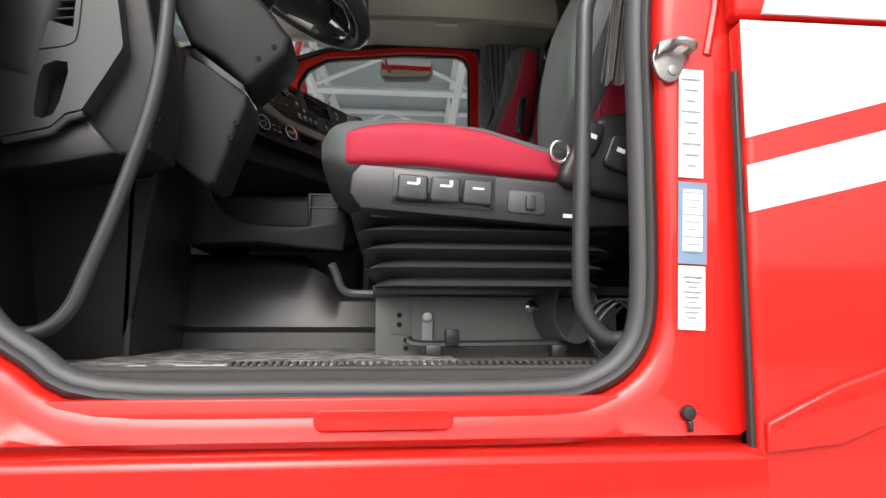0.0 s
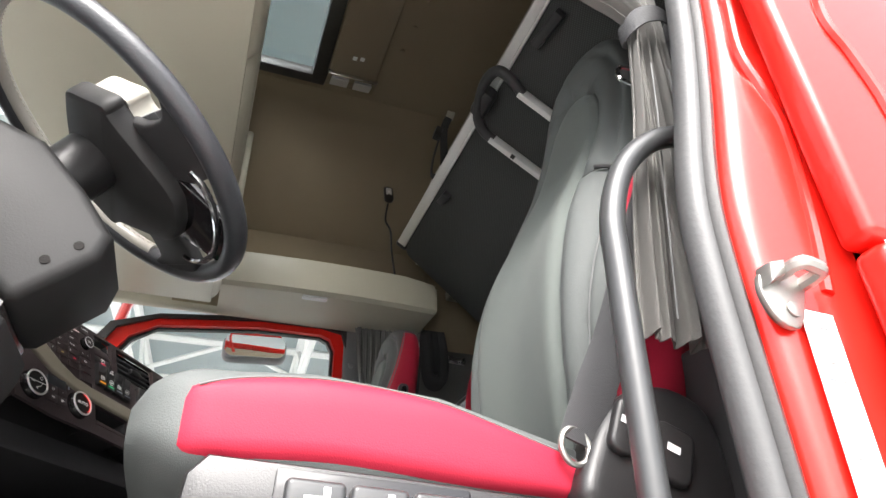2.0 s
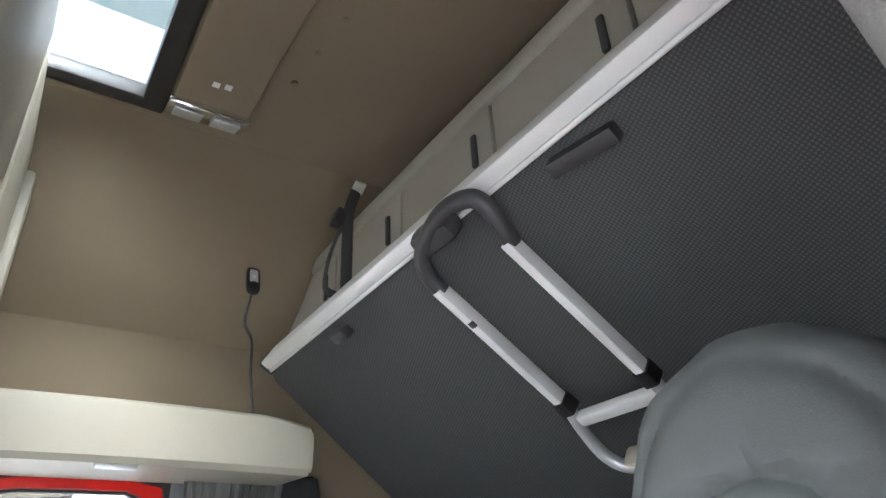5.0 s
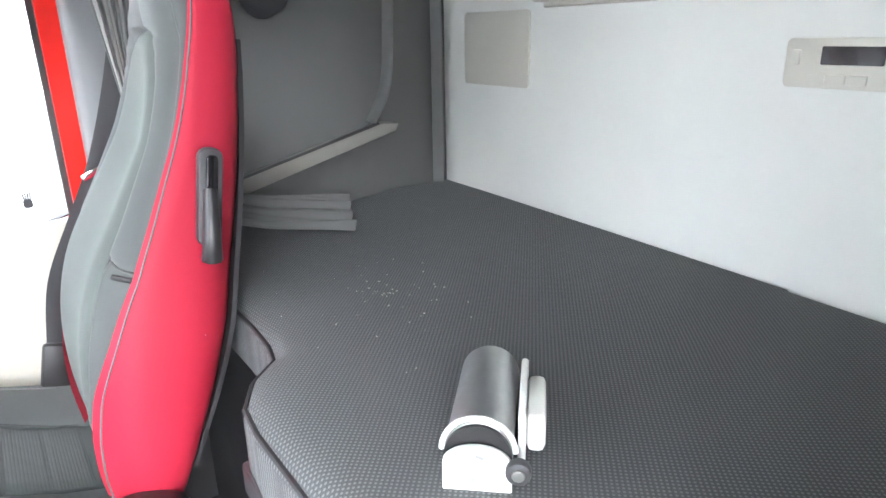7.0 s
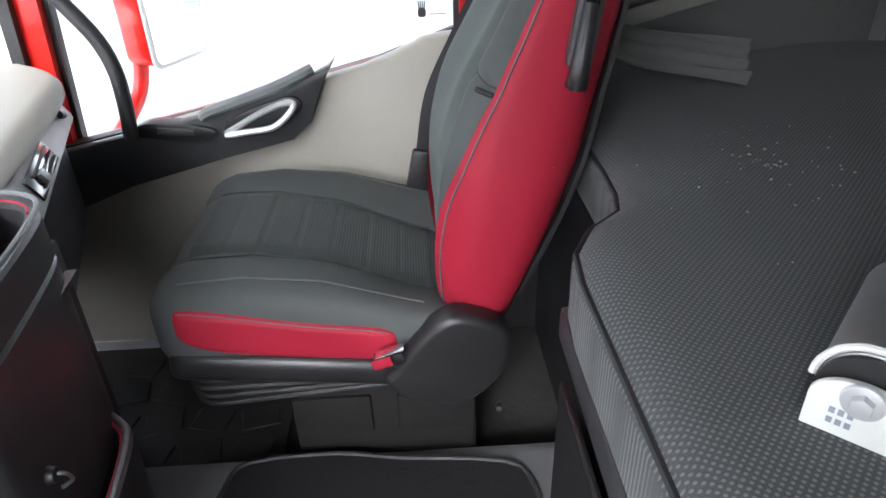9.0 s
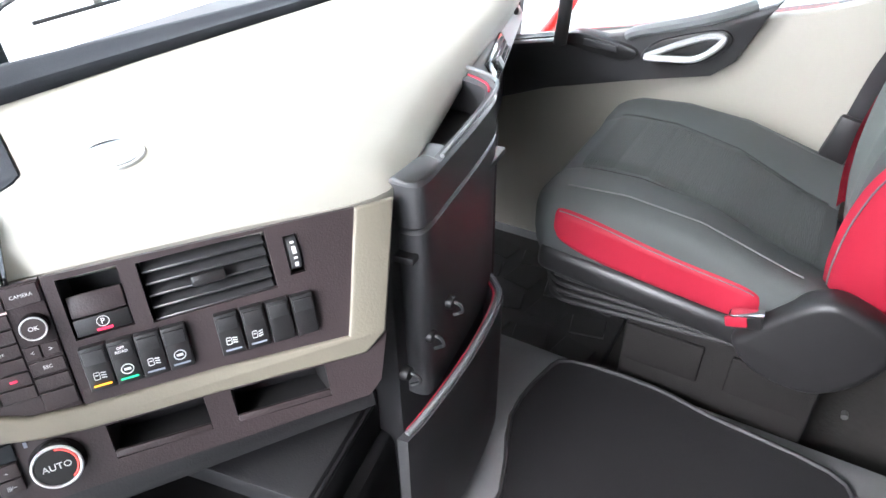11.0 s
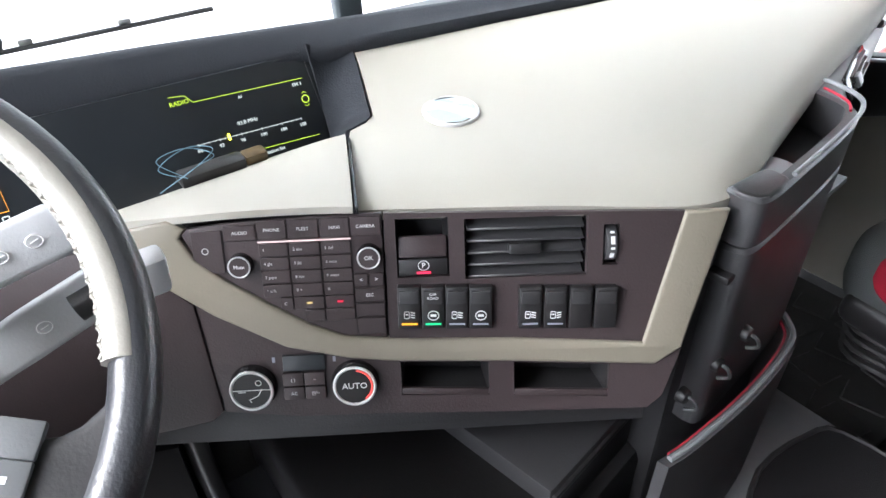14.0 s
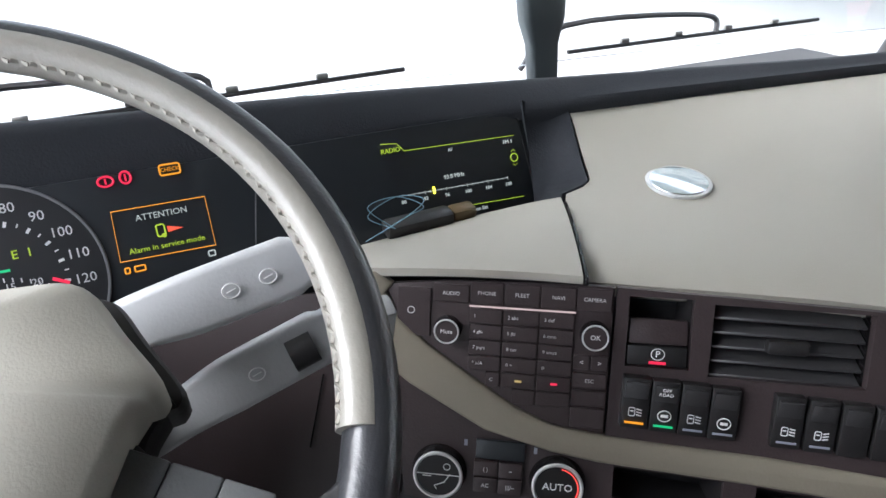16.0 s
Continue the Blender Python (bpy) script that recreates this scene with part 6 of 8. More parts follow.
add_cyl(bm, c @ Matrix.Translation((-0.001, -0.006, 0)), 0.0022, 0.0022, 0.0008, 10)
part("message_symbol", bm, LIT_GREEN, screen)
bm = fresh()
add_prism(bm, [(0.003, 0.002), (0.017, -0.002), (0.003, -0.004)], 0.0005, c)
part("message_symbol", bm, glowing("dim red", (0.5, 0.06, 0.03), 0.4), screen)
for u, w, m0 in ((-0.322, 0.004, LIT_AMBER), (-0.311, 0.009, LIT_AMBER), (-0.246, 0.006, LIT_WHITE)):
    bm = fresh()
    add_tube(bm, [FACE @ Vector((u + x, -0.012 + y, 0.001)) for x, y in rounded(w, 0.005, 0.001)], 0.0007, 4, True)
    part("status_symbol", bm, m0, screen)
bm = fresh()
add_box(bm, (-0.199, 0.01, 0.0005), (0.0012, 0.11, 0.0008), (0, 0, -12), m=FACE)
part("display_joint", bm, GREY_PLASTIC, screen)
# radio page
rd = FACE @ Matrix.Translation((0, 0, 0.0012))
bm = fresh()
add_tube(bm, [rd @ Vector(p) for p in ((-0.056, 0.064, 0), (-0.038, 0.062, 0), (-0.031, 0.053, 0), (0.105, 0.049, 0))], 0.0004, 4)
add_tube(bm, [rd @ Vector(p) for p in ((-0.065, -0.0155, 0), (0.105, -0.0225, 0))], 0.0004, 4)
part("page_line", bm, LIT_GREEN, screen)
lettering("page_text", "RADIO", 0.0072, rd @ Matrix.Translation((-0.046, 0.0555, 0)), LIT_GREEN, screen)
lettering("page_text", "AF", 0.005, rd @ Matrix.Translation((0.023, 0.0455, 0)), LIT_WHITE, screen)
lettering("page_text", "FM 1", 0.0062, rd @ Matrix.Translation((0.096, 0.043, 0)), LIT_WHITE, screen)
lettering("page_text", "93.8 MHz", 0.0065, rd @ Matrix.Translation((0.022, 0.0165, 0)), LIT_WHITE, screen)
lettering("page_text", "Press OK for station list", 0.0062, rd @ Matrix.Translation((0.026, -0.0255, 0)), LIT_WHITE, screen)
bm = fresh()
add_tube(bm, [rd @ Vector(p) for p in ((-0.043, 0.0055, 0), (0.088, 0.0025, 0))], 0.00035, 4)
for k in range(21):
    add_box(bm, (-0.042 + 0.0065 * k, 0.0062 - 0.00015 * k - 0.001, 0), (0.0006, 0.004 if k % 4 == 0 else 0.002, 0.0003), m=rd)
part("tuning_scale", bm, LIT_WHITE, screen)
for k in range(6):
    lettering("page_text", str(88 + 4 * k), 0.0058, rd @ Matrix.Translation((-0.042 + 0.026 * k, -0.0015 - 0.0007 * k, 0)), LIT_WHITE, screen)
bm = fresh()
add_box(bm, (-0.005, 0.005, 0.0003), (0.0022, 0.0075, 0.0005), m=rd)
part("tuning_mark", bm, glowing("lit yellow", (0.9, 0.85, 0.03), 1.2), screen)
bm = fresh()
add_tube(bm, [rd @ Vector((0.101 + 0.0045 * math.cos(a), 0.024 + 0.0045 * math.sin(a), 0)) for a in (2 * math.pi * k / 20 for k in range(20))], 0.0006, 4, True)
for s in (-1, 1):
    add_tube(bm, [rd @ Vector((0.101 + dx, 0.024 + s * (0.009 - abs(dx) * 0.6), 0)) for dx in (-0.003, 0, 0.003)], 0.0004, 4)
part("knob_symbol", bm, LIT_GREEN, screen)
bm = fresh()
add_box(bm, (0.118, 0.02, 0.0005), (0.001, 0.11, 0.0006), (0, 0, 4), m=FACE)
part("display_joint", bm, DARK_GREY, screen)

# cable adapter lying on the cowl
adapter = thing("cable_adapter", (-0.80, 0.76, 0.79), "black plug adapter with thin blue wires on the cowl", "adapter")
AD = Matrix.Translation((-0.795, 0.752, 0.800)) @ pose(0, 0, 0, 8, 0, 92)
bm = fresh()
add_box(bm, (0, 0, 0), (0.075, 0.022, 0.016), bev=0.005, m=AD)
part("body", bm, BLACK, adapter)
bm = fresh()
add_box(bm, (0.05, 0, 0.001), (0.028, 0.019, 0.013), bev=0.004, m=AD)
part("plug", bm, material("amber brown plug", (0.09, 0.06, 0.025), 0.35), adapter, "amber brown plug")
for k in range(2):
    bm = fresh()
    add_tube(bm, curve_through([AD @ Vector(p) for p in ((-0.03, -0.01, 0.006), (-0.055, 0.0, 0.020 + 0.01 * k), (-0.02, 0.012, 0.028), (0.005, 0.0, 0.026 - 0.008 * k), (-0.02, -0.012, 0.018), (-0.06, -0.006, -0.004))], 6), 0.0005, 5)
    part("wire", bm, material("thin wire", (0.16, 0.28, 0.36), 0.5, bump=0.0), adapter, "thin blue wire")

# centre panel: frame, plates
bm = fresh()
band = [(-0.235, 0.045), (-0.222, 0.005), (-0.201, -0.017), (-0.157, -0.049), (-0.088, -0.087), (-0.029, -0.102), (0.013, -0.108), (0.151, -0.116), (0.300, -0.128), (0.328, -0.110), (0.368, 0.040), (0.322, 0.040), (0.2855, -0.101), (0.15, -0.089), (0.017, -0.083), (-0.028, -0.078), (-0.063, -0.063), (-0.108, -0.034), (-0.142, -0.011), (-0.168, 0.012), (-0.180, 0.034), (-0.174, 0.043), (-0.19, 0.053)]
add_prism(bm, band, 0.014, PANEL @ Matrix.Translation((0, 0, -0.002)), 0.004, 3)
part("trim_band", bm, material("sand trim plastic", (0.205, 0.183, 0.142), 0.45, grain=300, bump=0.15, vary=0.05), dash, "beige trim band")
bm = fresh()
radio = [(-0.179, 0.037), (-0.173, 0.0425), (-0.125, 0.0475), (-0.052, 0.0505), (0.0175, 0.0505), (0.0165, -0.082), (-0.028, -0.077), (-0.063, -0.062), (-0.108, -0.033), (-0.142, -0.010), (-0.168, 0.013)]
add_prism(bm, radio, 0.008, PANEL, 0.001)
radio_plate = part("radio_panel", bm, PLUM, dash, "dark plum radio keypad panel")
bm = fresh()
add_plate(bm, [(0.0195, 0.0505), (0.322, 0.040), (0.2855, -0.101), (0.0185, -0.0825)], [quad(0.030, 0.083, -0.018, 0.044), quad(0.099, 0.224, -0.022, 0.041, -0.001), quad(0.240, 0.256, -0.014, 0.029)], 0.008, PANEL)
main_plate = part("switch_panel", bm, PLUM, dash, "dark plum switch panel")
bm = fresh()
add_plate(bm, [(-0.175, -0.036), (-0.157, -0.050), (-0.088, -0.088), (-0.029, -0.103), (0.013, -0.109), (0.151, -0.117), (0.300, -0.129), (0.330, -0.112), (0.312, -0.168), (0.296, -0.182), (0.15, -0.178), (0.015, -0.172), (-0.081, -0.170), (-0.160, -0.160)], [quad(0.028, 0.122, -0.151, -0.112, -0.005), quad(0.149, 0.252, -0.158, -0.119, -0.008)], 0.006, PANEL)
low_plate = part("climate_panel", bm, PLUM, dash, "dark plum climate panel with two trays")
for u0, u1, v0, v1, dv, deep, mm in ((0.028, 0.122, -0.151, -0.112, -0.005, 0.07, SOFT_BLACK), (0.149, 0.252, -0.158, -0.119, -0.008, 0.07, SOFT_BLACK)):
    bm = fresh()
    tub(bm, u0, u1, v0, v1, deep, PANEL, dv)
    part("tray", bm, mm, low_plate, "black open tray")
    bm = fresh()
    add_box(bm, ((u0 + u1) / 2, v0 + dv / 2 + 0.004, 0.004), (u1 - u0, 0.008, 0.006), (0, 0, -4), bev=0.002, m=PANEL)
    part("tray_lip", bm, PLUM, low_plate)
bm = fresh()
tub(bm, 0.030, 0.083, -0.018, 0.044, 0.04, PANEL)
brake = part("brake_recess", bm, SOFT_BLACK, main_plate, "black recess of the parking brake switch")
bm = fresh()
add_box(bm, (0.0565, 0.0115, -0.004), (0.049, 0.022, 0.016), (-14, 0, 0), bev=0.002, m=PANEL)
part("brake_tab", bm, PLUM, brake)
bm = fresh()
add_box(bm, (0.0565, -0.008, 0.000), (0.050, 0.018, 0.012), bev=0.002, m=PANEL)
part("brake_switch", bm, BLACK, brake)
bm = fresh()
c = PANEL @ Matrix.Translation((0.057, -0.006, 0.0065))
add_tube(bm, [c @ Vector((0.0055 * math.cos(a), 0.005 * math.sin(a), 0)) for a in (2 * math.pi * k / 20 for k in range(20))], 0.0004, 4, True)
part("brake_symbol", bm, INK, brake)
lettering("brake_letter", "P", 0.008, c, INK, brake)
bm = fresh()
add_box(bm, (0.057, -0.0135, 0.0068), (0.014, 0.0022, 0.0008), m=PANEL)
part("brake_light", bm, LIT_RED, brake)
# air vent
bm = fresh()
tub(bm, 0.099, 0.224, -0.022, 0.041, 0.05, PANEL, -0.001)
vent = part("air_vent", bm, GLOSS_BLACK, main_plate, "wide air vent with horizontal slats")
for k in range(5):
    bm = fresh()
    add_box(bm, (0.1615, 0.031 - 0.0125 * k, -0.006), (0.120, 0.003, 0.018), (24, 0, -0.5), bev=0.001, seg=1, m=PANEL)
    part("slat", bm, DARK_GREY, vent)
bm = fresh()
add_box(bm, (0.160, 0.008, 0.006), (0.034, 0.012, 0.010), bev=0.003, m=PANEL)
part("slat_tab", bm, BLACK, vent)
bm = fresh()
add_cyl(bm, PANEL @ Matrix.Translation((0.2425, 0.008, -0.006)) @ pose(0, 0, 0, 0, 90, 0), 0.020, 0.020, 0.011, 32, 0.001)
wheel_t = part("vent_wheel", bm, DARK_GREY, main_plate, "knurled vent thumb wheel")
for k, h in enumerate((0.0022, 0.008, 0.0022, 0.006)):
    bm = fresh()
    a = radians(40 - 24 * k)
    add_box(bm, (0.2482, 0.008 + 0.0203 * math.sin(a), -0.006 + 0.0203 * math.cos(a)), (0.004, h, 0.001), (-math.degrees(a), 0, 0), m=PANEL)
    part("wheel_mark", bm, INK, wheel_t)
# rocker switches
for k in range(8):
    u = (0.0405 + 0.0243 * k) if k < 4 else (0.1645 + 0.0262 * (k - 4))
    v = -0.0476 - 0.050 * (u - 0.0405)
    bm = fresh()
    add_box(bm, (u, v, 0.010), (0.0232, 0.046, 0.012), (3, 0, -1), bev=0.0012, m=PANEL)
    sw = part("rocker_switch", bm, BLACK, main_plate)
    bm = fresh()
    add_box(bm, (u, v + 0.012, 0.0168), (0.0195, 0.015, 0.003), (10, 0, -2), bev=0.001, m=PANEL)
    part("upper_key", bm, SOFT_BLACK if k else DARK_GREY, sw)
    c = PANEL @ Matrix.Translation((u, v - 0.008, 0.0163)) @ pose(0, 0, 0, 3, 0, -2)
    if k < 6:
        bm = fresh()
        if k in (1, 3):
            add_tube(bm, [c @ Vector((0.0055 * math.cos(a), 0.005 * math.sin(a), 0.0003)) for a in (2 * math.pi * j / 18 for j in range(18))], 0.0005, 4, True)
            add_box(bm, (0, 0, 0.0003), (0.006, 0.0025, 0.0004), m=c)
        else:
            add_tube(bm, [c @ Vector((x - 0.0028, y + 0.0005, 0.0003)) for x, y in rounded(0.0050, 0.0075, 0.0012)], 0.0004, 4, True)
            add_box(bm, (-0.0028, 0.0012, 0.0003), (0.0028, 0.0010, 0.0004), m=c)
            for dy in (-0.0022, 0.0004, 0.0030):
                add_box(bm, (0.0032, dy, 0.0003), (0.0046, 0.0010, 0.0004), (0, 0, 14 if k % 2 else -10), m=c)
        part("pictogram", bm, INK, sw)
        bm = fresh()
        add_box(bm, (0, -0.0095, 0.0005), (0.016, 0.0018, 0.0006), m=c)
        part("status_light", bm, LIT_AMBER if k == 0 else LIT_LED_GREEN if k == 1 else DARK_INK, sw)
    if k == 1:
        lettering("switch_text", "OFF\nROAD", 0.0042, PANEL @ Matrix.Translation((u, v + 0.0135, 0.0188)) @ pose(0, 0, 0, 10, 0, -2), INK, sw)
# keypad
COLS = [-0.1055, -0.0758, -0.0445, -0.0140, 0.0165]
TOP = 0.0265


def key(u0, u1, v0, v1, text="", size=0.0048, mm=PLUM, align="CENTER", tilt=0.0):
    bm = fresh()
    add_box(bm, ((u0 + u1) / 2, (v0 + v1) / 2, 0.0087), (u1 - u0 - 0.0012, v1 - v0 - 0.0012, 0.003), bev=0.0006, seg=1, m=PANEL)
    k = part("key", bm, mm, radio_plate)
    if text:
        x = (u0 + u1) / 2 if align == "CENTER" else u0 + 0.004
        lettering("key_text", text, size, PANEL @ Matrix.Translation((x, (v0 + v1) / 2, 0.0103)), INK, k, 0.0001, align)
    return k


key(-0.138, COLS[0], TOP + 0.002, 0.0455, "AUDIO")
for i, txt in enumerate(("PHONE", "FLEET", "NAVI", "CAMERA")):
    key(COLS[i], COLS[i + 1], TOP + 0.002, 0.049, txt)
key(-0.170, -0.139, -0.004, 0.041, "")
bm = fresh()
add_tube(bm, [PANEL @ Vector((-0.157 + 0.003 * math.cos(a), 0.020 + 0.003 * math.sin(a), 0.0105)) for a in (2 * math.pi * k / 16 for k in range(16))], 0.0004, 4, True)
part("power_symbol", bm, INK, radio_plate)
bm = fresh()
add_box(bm, ((COLS[0] + COLS[3]) / 2, TOP + 0.0002, 0.0095), (COLS[3] - COLS[0], 0.0013, 0.001), m=PANEL)
part("light_line", bm, LIT_LINE, radio_plate)
rows = [["1", "2 abc", "3 def"], ["4 ghi", "5 jkl", "6 mno"], ["7 pqrs", "8 tuv", "9 wxyz"], ["* x/A", "0 +", "#"], ["C", "", ""], [None, "", ""]]
for r, row in enumerate(rows):
    for c, txt in enumerate(row):
        if txt is None:
            continue
        v1 = TOP - 0.001 - 0.0143 * r
        key(COLS[c] + (0.016 if r == 4 and c == 0 else 0) + (0.010 if r == 5 and c == 1 else 0), COLS[c + 1], v1 - 0.0143, v1, txt, 0.0044, align="LEFT")
for u, col in ((-0.060, glowing("dim red green", (0.35, 0.25, 0.1), 0.3)), (-0.029, LIT_RED)):
    bm = fresh()
    add_box(bm, (u, TOP - 0.0652, 0.0104), (0.006, 0.0022, 0.0005), bev=0.0002, m=PANEL)
    part("key_light", bm, col, radio_plate)
key(COLS[3], 0.001, -0.024, -0.010, "<", 0.006)
key(0.001, COLS[4], -0.024, -0.010, ">", 0.006)
key(COLS[3], COLS[4], -0.041, -0.026, "ESC")
key(COLS[3], COLS[4], -0.057, -0.042)
key(COLS[3], COLS[4], -0.077, -0.058)


def knob(name, u, v, r, h, parent, face, txt, size, ring=SILVER):
    m = PANEL @ Matrix.Translation((u, v, 0.006))
    bm = fresh()
    add_cyl(bm, m, r * 1.12, r * 1.0, h * 0.72, 40, 0.001)
    k = part(name, bm, GLOSS_BLACK, parent, "round black knob with a chrome ring")
    bm = fresh()
    n = 48
    add_tube(bm, [m @ Vector((r * 0.93 * math.cos(a), r * 0.93 * math.sin(a), h * 0.75)) for a in (2 * math.pi * i / n for i in range(n))], r * 0.075, 8, True)
    part("ring", bm, ring, k)
    bm = fresh()
    add_cyl(bm, m, r * 0.88, r * 0.86, h * 0.76, 40)
    part("knob_face", bm, face, k)
    if txt:
        lettering("knob_text", txt, size, m @ Matrix.Translation((0, 0, h * 0.765)), INK, k)
    return k, m


knob("mute_knob", -0.124, 0.0045, 0.0112, 0.016, radio_plate, PLUM, "Mute", 0.0052)
knob("ok_knob", 0.003, 0.008, 0.0115, 0.016, radio_plate, PLUM, "OK", 0.006)
ka, kam = knob("fan_knob", -0.1275, -0.131, 0.0228, 0.015, low_plate, DARKENED_BLACK, "", 0)
bm = fresh()
add_box(bm, (0, 0.001, 0.0119), (0.040, 0.0006, 0.0006), m=kam)
add_tube(bm, [kam @ Vector((0.008 + 0.003 * math.cos(a), 0.009 + 0.003 * math.sin(a), 0.0119)) for a in (2 * math.pi * i / 12 for i in range(12))], 0.0004, 4, True)
add_tube(bm, [kam @ Vector(p) for p in ((0.011, 0.002, 0.0119), (0.006, -0.006, 0.0119), (-0.003, -0.010, 0.0119), (-0.001, -0.013, 0.0119))], 0.0006, 4)
add_box(bm, (-0.010, -0.001, 0.0119), (0.008, 0.0006, 0.0006), m=kam)
part("pictogram", bm, INK, ka)
kb, kbm = knob("heat_knob", -0.0205, -0.1315, 0.0228, 0.015, low_plate, DARKENED_BLACK, "AUTO", 0.0095)
bm = fresh()
add_tube(bm, [kbm @ Vector((0.018 * math.cos(a), 0.018 * math.sin(a), 0.0119)) for a in (math.pi * (0.45 - 0.75 * i / 14) for i in range(15))], 0.0005, 4)
part("heat_arc", bm, glowing("dim heat red", (0.7, 0.05, 0.04), 0.5), kb)
bm = fresh()
add_box(bm, (-0.0725, -0.106, 0.0075), (0.044, 0.018, 0.004), bev=0.001, m=PANEL)
part("climate_display", bm, SCREEN, low_plate)
for r in range(2):
    for c in range(2):
        bm = fresh()
        add_box(bm, (-0.085 + 0.0225 * c, -0.124 - 0.0158 * r, 0.0085), (0.0215, 0.0145, 0.006), bev=0.001, m=PANEL)
        k = part("climate_key", bm, PLUM, low_plate)
        lettering("key_text", ("( )", "~", "AC", "|||/~")[2 * r + c], 0.0052, PANEL @ Matrix.Translation((-0.085 + 0.0225 * c, -0.124 - 0.0158 * r, 0.0117)), INK, k)
for u, v in ((-0.104, -0.102), (-0.041, -0.104)):
    bm = fresh()
    add_box(bm, (u, v, 0.0066), (0.003, 0.006, 0.0005), m=PANEL)
    part("pictogram", bm, DARK_INK, low_plate)
# body behind the panel
bm = fresh()
add_prism(bm, [(-0.24, 0.045), (-0.18, 0.05), (0.36, 0.035), (0.30, -0.205), (0.01, -0.20), (-0.18, -0.195), (-0.24, -0.02)], -0.12, PANEL @ Matrix.Translation((0, 0, -0.055)), 0.004)
part("carrier", bm, SOFT_BLACK, dash)
bm = fresh()
add_prism(bm, [(-0.42, 0.0), (-0.235, 0.03), (-0.20, -0.02), (-0.178, -0.038), (-0.163, -0.160), (-0.176, -0.172), (-0.24, -0.185), (-0.42, -0.18)], 0.005, PANEL, 0.003)
part("column_panel", bm, PLUM, dash, "dark panel beside the steering column")
bm = fresh()
add_box(bm, (-0.245, -0.085, 0.0065), (0.0015, 0.075, 0.001), (0, 0, -10), m=PANEL)
part("panel_groove", bm, GLOSS_BLACK, dash)

# lower console
lower = thing("lower_console", (-0.6, 0.9, 0.16), "black lower console with an open tray and a drawer", "console")
bm = fresh()
add_prism(bm, [(-0.30, -0.05), (0.31, -0.05), (0.31, -0.03), (0.28, 0.0), (-0.27, 0.0)], -0.20, PANEL @ Matrix.Translation((0, -0.174, -0.035)), 0.006)
part("tray_roof", bm, SOFT_BLACK, lower)
bm = fresh()
tray_edge = curve_through([(-0.502, 0.352, 0), (-0.534, 0.349, 0), (-0.598, 0.351, 0), (-0.664, 0.358, 0), (-0.705, 0.378, 0), (-0.728, 0.401, 0), (-0.745, 0.44, 0), (-0.75, 0.49, 0)], 4)
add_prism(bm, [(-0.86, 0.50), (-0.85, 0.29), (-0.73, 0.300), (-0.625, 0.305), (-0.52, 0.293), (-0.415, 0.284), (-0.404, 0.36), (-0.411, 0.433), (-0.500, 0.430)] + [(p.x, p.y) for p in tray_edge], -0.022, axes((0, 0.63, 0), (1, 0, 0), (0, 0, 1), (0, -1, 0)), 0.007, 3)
part("tray_front", bm, DARKENED_BLACK, lower)
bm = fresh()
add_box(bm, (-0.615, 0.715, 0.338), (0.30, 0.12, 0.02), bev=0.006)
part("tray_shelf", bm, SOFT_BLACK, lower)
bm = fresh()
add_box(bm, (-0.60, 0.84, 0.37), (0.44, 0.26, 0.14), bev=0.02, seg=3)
part("tray_body", bm, DARKENED_BLACK, lower)
bm = fresh()
add_box(bm, (-0.502, 0.685, 0.39), (0.012, 0.10, 0.085), bev=0.004)
part("tray_side", bm, BLACK, lower)
for z in (0.395, 0.428):
    bm = fresh()
    add_box(bm, (-0.455, 0.6285, z), (0.092, 0.003, 0.0025))
    part("front_groove", bm, GLOSS_BLACK, lower)
bm = fresh()
add_box(bm, (-0.56, 1.02, 0.42), (0.24, 0.20, 0.10), (0, 0, 10), bev=0.008)
drawer = part("drawer", bm, SOFT_BLACK, lower)
bm = fresh()
add_box(bm, (-0.445, 1.03, 0.455), (0.02, 0.17, 0.012), (0, 0, 10), bev=0.004)
part("drawer_lip", bm, BLACK, drawer)
bm = fresh()
add_box(bm, (-0.56, 0.97, 0.28), (0.30, 0.34, 0.20), (0, 0, 10), bev=0.02)
part("base", bm, SOFT_BLACK, lower)

tag = thing("paper_tag", (-0.40, 0.628, 0.38), "creased white paper tag at the console end", "tag")
bm = fresh()
add_sheet(bm, lambda u, v: Vector((-0.408 + 0.045 * u, 0.612 - 0.006 * math.sin(3 * u), 0.383 + 0.030 * v + 0.010 * u + 0.004 * math.sin(5 * u))), 8, 4, 0.0012)
part("paper", bm, PAPER, tag)
bm = fresh()
add_box(bm, (-0.404, 0.618, 0.428), (0.036, 0.022, 0.024), (0, -10, 0), bev=0.005)
part("clip", bm, BLACK, tag, "black plastic clip")


# passenger side of the dashboard
glove = thing("storage_unit", (-0.45, 1.28, 0.2), "dark grey passenger storage unit with a bin on top", "storage unit")
WALL = curve_through([(-0.430, 1.160, 0), (-0.402, 1.160, 0), (-0.389, 1.176, 0), (-0.396, 1.24, 0), (-0.413, 1.36, 0), (-0.430, 1.435, 0), (-0.458, 1.466, 0), (-0.52, 1.482, 0), (-0.60, 1.487, 0)], 4)


